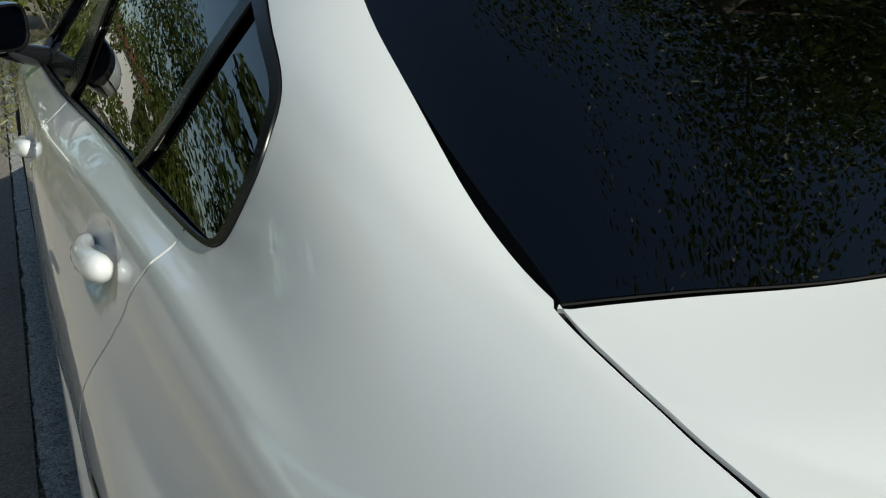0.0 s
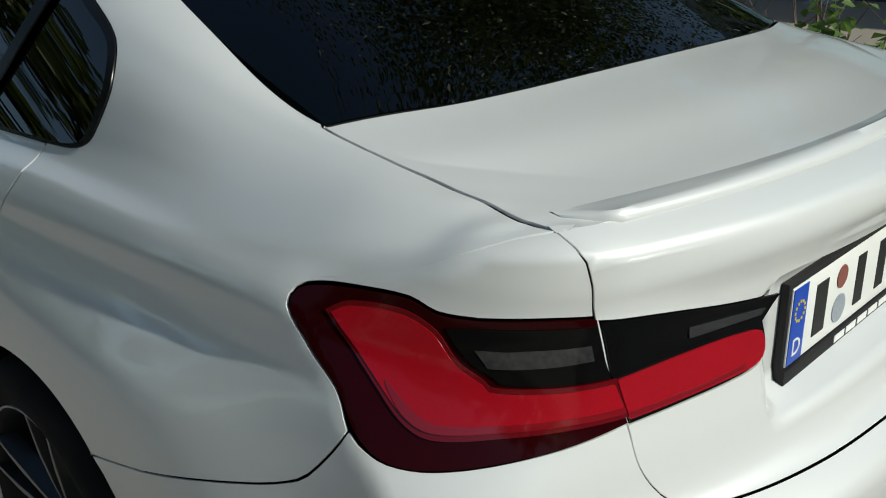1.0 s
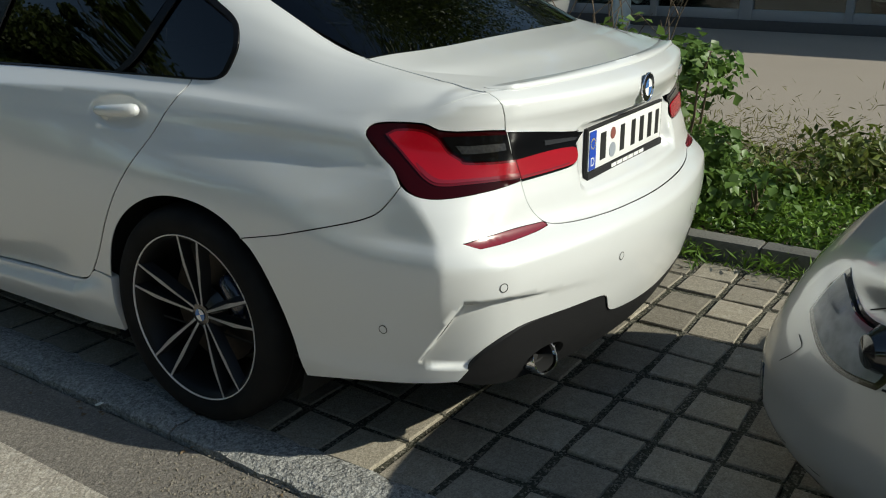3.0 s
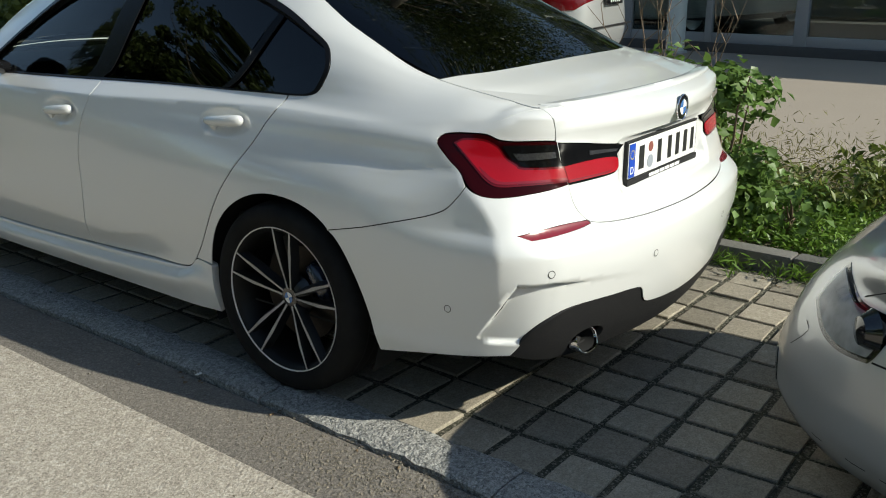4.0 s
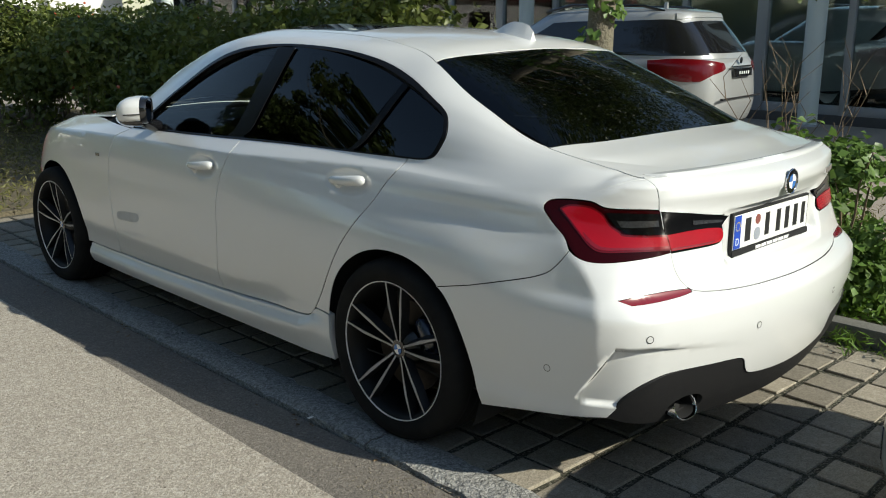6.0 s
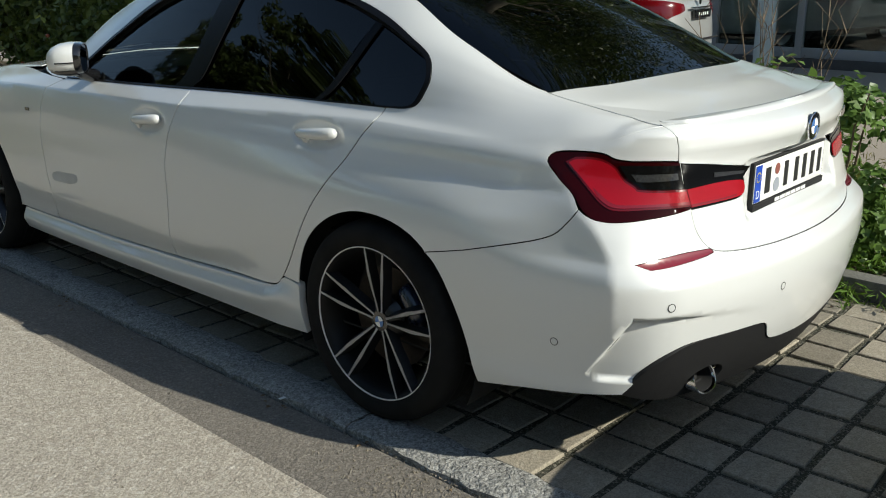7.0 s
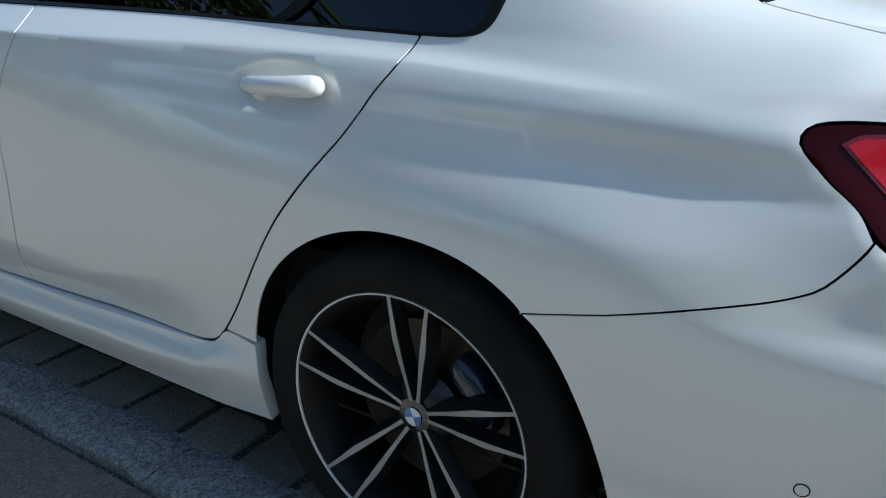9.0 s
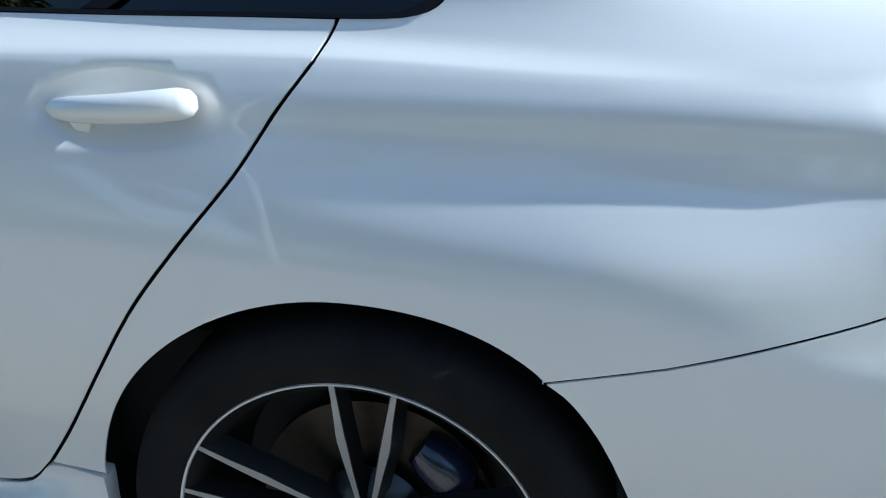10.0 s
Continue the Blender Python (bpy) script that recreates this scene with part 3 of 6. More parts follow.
# shoulder crease, the top of the lower body, by length
CREASE = pchip([-.95, -.82, -.80, -.77, -.70, -.63, -.55, -.2, .05, .36, 1.1, 1.9, 2.5, 3.1, 3.4, 3.6], [1.0, .9985, .9965, .987, .957, .938, .930, .938, .945, .940, .914, .902, .888, .85, .80, .74])


def _crease_line():
    p = np.linspace(0, 5, 1600)
    z = np.full(p.shape, .93)
    for _ in range(4):
        w, yy = body_plan(p, z)
        z = CREASE(yy)
    return yy, w


CREASE_Y, CREASE_W = _crease_line()


def crease_w(y):
    return np.interp(y, CREASE_Y, CREASE_W)


# upper body: lines from the crease to the centre line, by length
UP_Y = [-.917, -.82, -.76, -.70, -.455, -.15, .15, .5, 1.2, 1.9, 2.45, 3.0, 3.5]
UP_W = pchip_rows(UP_Y, (
    [.30, .54, .64, .684, .742, .752, .764, .776, .796, .800, .76, .70, .55],
    [.25, .50, .59, .645, .696, .726, .750, .753, .766, .772, .66, .62, .50],
    [.20, .46, .55, .612, .648, .680, .694, .694, .705, .69, .56, .52, .42],
    [.15, .40, .48, .54, .606, .571, .557, .60, .615, .56, .46, .42, .34],
    [.10, .30, .37, .42, .48, .45, .45, .475, .49, .45, .34, .30, .25],
    [.05, .15, .19, .22, .25, .23, .23, .25, .25, .23, .17, .15, .13]))
UP_Z = pchip_rows(UP_Y, (
    [1, 0.999, 1, 0.9833, 0.962, 0.974, 0.980, 0.98, 0.97, 0.955, 0.925, 0.89, 0.76],
    [1.001, 1.003, 1.0058, 1.0100, 1.008, 1.026, 1.030, 1.028, 1.018, 1, 0.955, 0.915, 0.775],
    [1.003, 1.0061, 1.01, 1.0166, 1.042, 1.120, 1.167, 1.175, 1.175, 1.1, 0.965, 0.92, 0.78],
    [1.004, 1.0102, 1.0156, 1.0225, 1.057, 1.182, 1.305, 1.33, 1.34, 1.21, 0.975, 0.925, 0.785],
    [1.005, 1.0156, 1.0228, 1.0299, 1.064, 1.205, 1.345, 1.378, 1.395, 1.25, 0.985, 0.93, 0.79],
    [1.006, 1.0196, 1.0289, 1.0379, 1.07, 1.225, 1.37, 1.405, 1.425, 1.275, 0.995, 0.935, 0.795]))
UP_C = pchip(UP_Y, [1.006, 1.021, 1.031, 1.041, 1.073, 1.232, 1.378, 1.415, 1.435, 1.285, 1.0, .937, .797])


def upper(y, c):
    """Point of the upper body: c 7 at the crease, 0 on the centre line, minus on the car's left."""
    y, c = np.broadcast_arrays(np.asarray(y, float), np.asarray(c, float))
    q = 7 - np.abs(c)
    place = y
    y = y + .098 * np.clip(1 - (c / 3.1) ** 2, 0, 1) * smooth(-.85, -.6, y) * (1 - smooth(-.25, .1, y))
    reach = .008 + .040 * smooth(-.74, -.50, y)
    rw, rz, rc = 0, 0, 0
    for d, g in ((-1.6, .09), (-.8, .24), (0, .34), (.8, .24), (1.6, .09)):
        yy = y + d * reach
        rw, rz, rc = rw + g * UP_W(yy), rz + g * UP_Z(yy), rc + g * UP_C(yy)
    cw = crease_w(y)
    near_lip = 1 - smooth(-.82, -.58, y)
    share = np.array([.945, .88, .80, .68, .48, .24]).reshape((-1,) + (1,) * y.ndim)
    rw = rw * (1 - near_lip) + cw * share * near_lip
    w = np.concatenate([cw[None], rw, 0 * y[None], -rw[-1:]])
    z = np.concatenate([CREASE(y)[None], rz, rc[None], rz[-1:]])
    take = lambda a, k: np.take_along_axis(a, np.clip(k, 0, 8)[None], 0)[0]

    def at_line(a, q):
        i = np.clip(q.astype(int), 0, 6)
        t = q - i
        p0, p1, p2, p3 = take(a, i - 1), take(a, i), take(a, i + 1), take(a, i + 2)
        p0 = np.where(i == 0, 2 * p1 - p2, p0)
        m1, m2 = (p2 - p0) / 2, (p3 - p1) / 2
        return p1 * (1 + 2 * t) * (1 - t) ** 2 + m1 * t * (1 - t) ** 2 + p2 * t * t * (3 - 2 * t) + m2 * t * t * (t - 1)

    reach_q = .55 * smooth(.15, 1.2, q) * (1 - smooth(2.9, 3.9, q)) * smooth(-.75, -.45, y) * (1 - smooth(.2, .6, y))
    cr = lambda a: .5 * at_line(a, q) + .25 * at_line(a, q - reach_q) + .25 * at_line(a, q + reach_q)
    return np.stack([np.sign(c) * cr(w), place, cr(z)], -1)


def crease_normals():
    y = np.linspace(-.825, 3.3, 220)
    z = CREASE(y)
    l = np.array([along_y(a, b) for a, b in zip(y, z)])
    e = .002
    na = np.cross(body(l + e, z) - body(l - e, z), body(l, z + e) - body(l, z - e))
    na *= np.sign((na * [1, 0, .2]).sum(1))[:, None]
    nb = np.cross(upper(y + e, 7 + 0 * y) - upper(y - e, 7 + 0 * y), upper(y, 7.01 + 0 * y) - upper(y, 6.99 + 0 * y))
    nb *= np.sign((nb * [.5, 0, 1]).sum(1))[:, None]
    na /= np.linalg.norm(na, axis=1, keepdims=True)
    nb /= np.linalg.norm(nb, axis=1, keepdims=True)
    return y, (na + nb) / np.linalg.norm(na + nb, axis=1, keepdims=True)


CN_Y, CN = crease_normals()


def soften(pts, n):
    """Rounds the shading across the shoulder crease."""
    reach = .010 + .035 * (1 - smooth(-.62, -.22, pts[:, 1]))
    d = np.abs(pts[:, 2] - CREASE(pts[:, 1])) + np.abs(np.abs(pts[:, 0]) - crease_w(pts[:, 1]))
    k = (1 - smooth(0, 1, d / reach))[:, None]
    m = np.stack([np.interp(pts[:, 1], CN_Y, CN[:, i]) for i in range(3)], 1)
    m[:, 0] *= np.sign(pts[:, 0])
    out = n * (1 - k) + m * k
    return out / np.linalg.norm(out, axis=1, keepdims=True)
# ---- ground, road, kerbs ----
def slab(name, lo, hi, mat, label, bevel=0.0, kind="structure"):
    ob = part(name, box(lo, hi, bevel), mat, None, label, flat=not bevel)
    return tagged(ob, kind=kind)


TILT = radians(.6)    # the street runs this far off the car's own line
STREET = Matrix.Rotation(-TILT, 4, "Z")
ground = slab("ground", (-400, -400, -.30), (400, 400, -.06), SOIL, "dry soil ground sheet")
road = slab("road", (-6.2, -60, -.2), (-1.27, 60, -.010), ASPHALT, "worn pale grey asphalt road")
verge = slab("road_strip", (-1.27, -60, -.2), (-.993, 60, -.013), PATCH, "darker asphalt strip along the kerb")
crack = slab("kerb_crack", (-1.000, -60, -.2), (-.960, 60, -.024), JOINT, "dark soil crack between kerb and asphalt")
joint = slab("joint_bed", (-.83, -14, -.2), (1.32, 4.95, -.008), JOINT, "gritty dark joint soil between pavers")
bed = slab("planting_bed", (1.42, -14, -.2), (3.35, 14, .055), SOIL, "soil bed with thatch behind the kerb")
lawn = slab("lawn", (-.9, 4.95, -.2), (1.42, 14, .03), SOIL, "thin dry grass past the parking bay")
plaza = slab("plaza", (3.20, -14, -.2), (10.80, 26, -.02), PLAZA, "brown-grey concrete forecourt")
far_verge = slab("far_verge", (-14, -60, -.2), (-6.35, 60, .06), SOIL, "grass verge across the road")
for ob in (road, verge, crack, joint, bed, lawn):
    ob.matrix_world = STREET


def stone(rng, sx, sy, h, chip):
    """A rough block with uneven edges, its top centre at the origin."""
    bm = box((-sx / 2, -sy / 2, -h), (sx / 2, sy / 2, 0), min(sx, sy) * .06, 2)
    for v in bm.verts:
        v.co += Vector((rng.uniform(-chip, chip), rng.uniform(-chip, chip), rng.uniform(-chip, chip) * .6))
    return bm


rng = random.Random(4)
kerb = tagged(new("granite_kerb"), "flush kerb of rough grey granite blocks", kind="structure")
y = -9.0
while y < 12:
    n = rng.uniform(.55, 1.0)
    bm = bmesh.new()
    cols, rows_n = 6, max(6, int(n / .05))
    grid = [[bm.verts.new(((i / (cols - 1) - .5) * .164, (j / (rows_n - 1) - .5) * (n - .006), -.008 * ((i in (0, cols - 1)) + (j in (0, rows_n - 1))) + rng.uniform(-.004, .004))) for i in range(cols)] for j in range(rows_n)]
    for a, b in zip(grid, grid[1:]):
        for i in range(cols - 1):
            bm.faces.new((a[i], a[i + 1], b[i + 1], b[i]))
    for j in range(rows_n):
        for i in (0, cols - 1):
            grid[j][i].co.x += rng.uniform(-.008, .008)
    edge = [e for e in bm.edges if e.is_boundary]
    ext = bmesh.ops.extrude_edge_only(bm, edges=edge)
    for v in ext["geom"]:
        if isinstance(v, bmesh.types.BMVert):
            v.co.z = -.15
    ob = part("kerb_block", bm, GRANITE, kerb, crease=40)
    ob.matrix_world = STREET @ pose(-.898, y + n / 2, .010 + rng.uniform(-.002, .003), 0, 0, rng.uniform(-.3, .3))
    y += n
back_kerb = tagged(new("back_kerb"), "raised dark concrete kerb before the planting bed", kind="structure")
KERB = material("weathered kerb concrete", (.13, .125, .115), .9, spots=[(60, .5, (.20, .19, .175), 2), (5, .5, (.08, .085, .06), 2)], bump=[(80, .005)])
for k in range(19):
    ob = part("kerb_block", box((-.055, -.496, -.15), (.055, .496, 0), .012), KERB, back_kerb)
    ob.matrix_world = STREET @ pose(1.372, -9.5 + k, .085 + rng.uniform(-.004, .004), 0, rng.uniform(-.6, .6), rng.uniform(-.2, .2))
# ---- the white saloon ----
US = .16    # metres per line of the upper body


def top_surf(a, b):
    return upper(a, np.asarray(b) / US)


def side_glass(a, b):
    """The side windows: ruled from the waist line to the roof, with a slight bulge."""
    a, c = np.broadcast_arrays(np.asarray(a, float), np.asarray(b, float) / US)
    s = np.sign(c)
    p, q = upper(a, 6.0 * s), upper(a, 3.0 * s)
    t = (6.0 - np.abs(c)) / 3.0
    # evenly in height, so that the pane stays true to the frame
    z = upper(a, c)[..., 2]
    k = (z - p[..., 2]) / np.maximum(q[..., 2] - p[..., 2], .02)
    out = p + (q - p) * k[..., None]
    out[..., 0] += s * .007 * 4 * np.clip(k * (1 - k), -.1, 1)
    out[..., 2] = z
    return out


def glass_fit():
    """A clean curved surface close to the ruled one: half width by length and height."""
    a, c = np.meshgrid(np.linspace(-.07, 1.80, 80), np.linspace(3.1, 6.1, 40))
    q = side_glass(a, c * US).reshape(-1, 3)
    return np.linalg.lstsq(glass_terms(q[:, 1], q[:, 2]), q[:, 0], rcond=None)[0]


def glass_terms(y, z):
    return np.stack([y ** i * (z - 1.15) ** j for i, j in ((0, 0), (1, 0), (2, 0), (3, 0), (0, 1), (1, 1), (2, 1), (0, 2))], -1)


GLASS_FIT = glass_fit()


def clean_glass(a, b):
    p = side_glass(a, b)
    p[..., 0] = np.sign(p[..., 0]) * (glass_terms(p[..., 1], p[..., 2]) @ GLASS_FIT)
    return p


def mirror(o):
    return np.stack([-o[:, 0], o[:, 1]], 1)[::-1]


def mirror_top(o):
    return np.stack([o[:, 0], -o[:, 1]], 1)[::-1]


def S(points):
    """Side points (y, z) of the left flank as body coordinates."""
    return [(-along_y(y, z), z) for y, z in points]


def R(points):
    """Rear points (w, z) of the left half as body coordinates."""
    return [(-along_w(w, z) if w >= 0 else along_w(-w, z), z) for w, z in points]


def T(points):
    """Upper points (y, line) of the left half."""
    return [(y, -c * US) for y, c in points]


def crease_run(y0, y1, n=24):
    return S([(y, float(CREASE(y)) + .0026) for y in np.linspace(y0, y1, n)])


def crease_top(y0, y1, n=12):
    return T([(y, 7.0 + .0026 / US) for y in np.linspace(y0, y1, n)])


def recess(l, z):
    """Lower body with the number plate's recess in the boot lid."""
    p = body(l, z)
    k = (1 - smooth(.30, .345, np.abs(p[..., 0]))) * smooth(.70, .735, z) * (1 - smooth(.872, .884, z))
    p[..., 1] += (-.912 - p[..., 1]) * k
    return p


FOLD = pchip([.40, .56, .75, .93, 1.116, 1.3, 1.7, 2.1], [.492, .470, .428, .392, .366, .352, .338, .328])


def cupped(l, z):
    """Lower body with the finger cups behind the door handles."""
    p = body(l, z)
    for cy, cz in ((.268, .884), (1.200, .842)):
        q = ((p[..., 1] - cy) / .118) ** 2 + ((z - cz) / .046) ** 2
        p[..., 0] -= np.sign(p[..., 0]) * .018 * np.clip(1 - q, 0, 1) ** .9
    # the door's foot tucks in below a rising line
    drop = FOLD(p[..., 1]) - z
    tuck = .5 * (drop + np.sqrt(drop ** 2 + .003 ** 2))
    p[..., 0] -= np.sign(p[..., 0]) * .24 * np.minimum(tuck, .085) * smooth(.42, .86, p[..., 1])
    return p


def bumper_surf(l, z):
    """Lower body with the sculpted vent corner of the rear bumper."""
    p = body(l, z)
    w = np.abs(p[..., 0])
    y = p[..., 1]
    # slanted slit edge, running back and up
    edge = -.776 - (z - .40) / .126 * .084
    behind = smooth(0, .004, edge - y) * (1 - smooth(.02, .34, edge - y) * .92)
    low = smooth(.352, .362, z + .12 * np.clip(edge - y, 0, .08))
    ztop = np.interp(w, [.30, .34, .516, .70, .78], [.47, .488, .510, .533, .528])
    high = 1 - smooth(-.006, .002, z - ztop)
    fade = np.interp(w, [.28, .40, .55, .70], [0, .15, .45, 1])
    k = behind * low * high * fade
    # a soft dish under the fold
    p[..., 1] += .017 * k
    p[..., 0] -= np.sign(p[..., 0]) * .017 * k
    return p


def skirted(l, z):
    """Lower body with the sill's shelf standing out below the doors."""
    p = body(l, z)
    top = np.interp(p[..., 1], [.36, .44, .53, .9, 1.7, 2.44], [.37, .372, .336, .319, .299, .294])
    p[..., 0] += np.sign(p[..., 0]) * .026 * smooth(.002, .050, top - z) * smooth(.34, .50, p[..., 1]) * (1 - .55 * smooth(.055, .13, top - z))
    return p


def cup_lines(m, k=0):
    """Edges that keep the rims of the handle cups crisp."""
    cy, cz = ((.268, .884), (1.200, .842))[k]
    rings = [np.array([(-(SIDE_OFF + cy + .118 * f * math.cos(a)), cz + .046 * f * math.sin(a)) for a in np.linspace(0, 2 * math.pi, 56)]) for f in (1.0, .96, .85, .7, .5)]
    a, b = ((.50, 1.06), (1.13, 2.02))[k]
    fold_line = np.array(S([(y, float(FOLD(y))) for y in np.linspace(a, b, 40)]))
    return [m(r) for r in rings + [fold_line]]


saloon = empty("parked_saloon", "white pearl four-door saloon with black twin-spoke wheels parked on pavers", "car")

# seams
seam_rear = [(.048, float(CREASE(.048))), (.091, .886), (.135, .818), (.205, .731), (.265, .653), (.322, .562), (.392, .449), (.436, .385)]
seam_mid = [(1.009, float(CREASE(1.009))), (1.055, .80), (1.078, .70), (1.080, .60), (1.085, .49), (1.10, .40), (1.105, .318)]
seam_front = [(2.045, float(CREASE(2.045))), (2.09, .80), (2.105, .66), (2.09, .54), (2.075, .43), (2.09, .300)]
GAP = .0026


def arc(cy, r, a0, a1, n=30):
    return [(cy + q * math.cos(radians(a)), .327 + q * math.sin(radians(a))) for a in np.linspace(a0, a1, n) for q in (r + .011 * float(smooth(90, 125, a)),)]


arch_r = arc(0, .357, 8, 130) + [(-.266, .590), (-.305, .535), (-.351, .432), (-.388, .315), (-.408, .246)]
arch_f = arc(2.851, .36, 185, -10)
bump_seam = [(-.2365, .609), (-.346, .634), (-.548, .689), (-.628, .719), (-.663, .755), (-.686, .793)]


# quarter panel with pillar and roof frame
lamp_outer = outline(R([(.5795, .905), (.5735, .857), (.568, .835), (.5555, .783)]),
                     R([(.5555, .783), (.60, .778), (.653, .773)]) + S([(-.775, .766), (-.733, .771), (-.698, .790), (-.660, .828), (-.611, .866), (-.578, .902)]) + S([(-.581, .918), (-.602, .925), (-.65, .928)]) + S([(-.705, .925), (-.735, .912), (-.772, .908)]) + R([(.667, .908), (.62, .908), (.5795, .905)]), step=.010)
window = outline(T([(1.86, 6.22), (1.741, 6.20), (1.40, 6.18), (.983, 6.10), (.5, 6.0), (.030, 5.84), (-.045, 5.74)]) + T([(-.080, 5.50), (-.101, 4.95), (-.107, 4.45), (-.072, 3.95), (.024, 3.70), (.168, 3.45), (.365, 3.16), (.575, 2.96), (.794, 2.88), (.978, 2.90), (1.238, 3.12), (1.527, 3.56), (1.741, 4.25), (1.90, 5.3), (1.93, 6.0)]), T([(1.93, 6.0), (1.86, 6.22)]), step=.014)
glass_edge = [(-.457, 3.06), (-.30, 3.15), (-.12, 3.15), (.0, 3.06), (.106, 2.92)]


def line_at(y, w):
    """The line of the upper body that passes half width w at y."""
    c = np.linspace(0, 7, 200)
    return float(np.interp(w, upper(np.full(c.shape, y), c)[:, 0], c))


def lid_line(off):
    return [(y, line_at(y, w + off)) for y, w in ((-.464, .612), (-.53, .612), (-.591, .611), (-.676, .607), (-.746, .603), (-.785, .600))] + [(-.822 + off * 1.5, 7.0)]


lid_edge, quarter_edge = lid_line(-.0012), lid_line(.0012)
ditch = [(.106, 2.92), (.271, 2.46), (.475, 2.04), (.754, 1.86), (1.2, 1.86), (1.6, 2.1), (1.80, 2.45)]

quarter_low = outline(crease_run(-.822, .048), S(seam_rear), S([(.436, .385), (.3535, .377)]), S(arch_r[:30] + [(-.2365, .609)]), S(bump_seam),
                      S([(-.686, .793), (-.660, .8275), (-.611, .8655), (-.5755, .902)]) + S([(-.578, .919), (-.600, .9275), (-.65, .9305)]) + S([(-.705, .9275), (-.735, .9145), (-.772, .9105)]) + R([(.667, .9105), (.62, .9105), (.5805, .9075)]), R([(.5805, .9075), (.5865, .945), (.595, .985), (.597, .9995)]))
i_rear = next(i for i, p in enumerate(window) if p[0] < .031)
i_front = next(i for i, p in enumerate(window) if p[0] > 1.929 and i > 60)
run_window = [tuple(p) for p in window[i_rear:i_front + 1]]
quarter_top = np.array([tuple(p) for p in outline(crease_top(-.822, .048, 40), T([(.048, 7), (.030, 5.86)]))] + run_window + [tuple(p) for p in outline(T([(1.945, 6.26), (2.10, 6.05), (2.38, 5.12)]), T([(2.38, 5.12), (2.08, 3.97), (1.80, 2.45)]), T(ditch[::-1]), T(glass_edge[::-1]), T(quarter_edge))][:-1])
for side, m1, m2 in (("left", lambda o: o, lambda o: o), ("right", mirror, mirror_top)):
    panel("quarter_panel", [(body, m1(inset(quarter_low, GAP)), [], .013), (top_surf, m2(inset(quarter_top, GAP)), [], .018)], PAINT, saloon, round_crease=True)
    rear_low = outline(crease_run(.048, 1.009), S(seam_mid), S([(1.105, .318), (.90, .322), (.66, .333), (.53, .339), (.470, .352), (.436, .385)]), S(seam_rear[::-1]))
    rear_top = outline(crease_top(.048, 1.009), T([(1.009, 7), (1.003, 6.12)]), T([(1.003, 6.12), (.5, 6.02), (.030, 5.86)]), T([(.030, 5.86), (.048, 7)]))
    door_r = panel("rear_door", [(cupped, m1(inset(rear_low, GAP)), [], .014, None, cup_lines(m1)), (top_surf, m2(inset(rear_top, GAP)))], PAINT, saloon, round_crease=True)
    front_low = outline(crease_run(1.009, 2.045), S(seam_front), S([(2.09, .300), (1.7, .302), (1.105, .318)]), S(seam_mid[::-1]))
    front_top = outline(crease_top(1.009, 2.045), T([(2.045, 7), (1.94, 6.24)]), T([(1.94, 6.24), (1.4, 6.20), (1.003, 6.12)]), T([(1.003, 6.12), (1.009, 7)]))
    door_f = panel("front_door", [(cupped, m1(inset(front_low, GAP)), [], .016, None, cup_lines(m1, 1)), (top_surf, m2(inset(front_top, GAP)))], PAINT, saloon, round_crease=True)
    fender_low = outline(crease_run(2.045, 3.15), S([(3.15, float(CREASE(3.15))), (3.19, .60), (3.205, .30)]), S(arch_f[::-1]), S([arch_f[0], (2.44, .297), (2.09, .300)]), S(seam_front[::-1]))
    fender_top = outline(crease_top(2.045, 3.15, 20), T([(3.15, 7), (3.05, 5.2), (2.6, 5.3), (2.1, 6.1), (1.95, 6.3)]), T([(1.95, 6.3), (2.045, 7)]))
    panel("front_fender", [(body, m1(inset(fender_low, GAP)), [], .03), (top_surf, m2(inset(fender_top, GAP)))], PAINT, saloon, round_crease=True)
    # sill skirt
    skirt = outline(S([(.358, .372), (.436, .3815), (.470, .3515), (.53, .3375), (.66, .331), (.90, .3195), (1.105, .3155), (1.7, .2995), (2.09, .2975), (2.44, .2945)]), S([(2.44, .2945), (2.43, .195)]), S([(2.43, .195), (1.2, .198), (.345, .192)]), S([(.345, .192), (.358, .372)]))
    panel("sill_skirt", [(skirted, m1(inset(skirt, GAP * .6)), [], .014)], PAINT, saloon, lip=.03)
    # window surround, glass and pillars
    inner = inset(window, .016)
    panel("window_trim", [(top_surf, m2(window), [m2(inner)])], TRIM, saloon, "black window surround", step=.02, lip=.006, lift=.0025)

    def pane(name, runs, mat, label):
        panel(name, [(clean_glass, m2(outline(*runs)))], mat, saloon, label, lip=0, lift=-.008, step=.04)
    low = lambda a, b: T([(a, np.interp(a, [0, 1, 1.9], [5.84, 6.10, 6.22]) - .06), ((a + b) / 2, np.interp((a + b) / 2, [0, 1, 1.9], [5.84, 6.10, 6.22]) - .06), (b, np.interp(b, [0, 1, 1.9], [5.84, 6.10, 6.22]) - .06)])
    pane("door_glass", (low(1.90, 1.10), T([(1.10, 6.07), (1.0, 4.5), (.93, 2.95)]), T([(.93, 2.95), (1.238, 3.17), (1.527, 3.62), (1.741, 4.31), (1.87, 5.3), (1.90, 6.16)])), CLEAR, "front door glass")
    pane("door_glass", (low(1.02, .345), T([(.345, 5.87), (.27, 4.4), (.20, 3.46)]), T([(.20, 3.46), (.365, 3.22), (.575, 3.02), (.794, 2.94), (.88, 2.93)]), T([(.88, 2.93), (.95, 4.5), (1.02, 6.05)])), TINT, "dark tinted rear door glass")
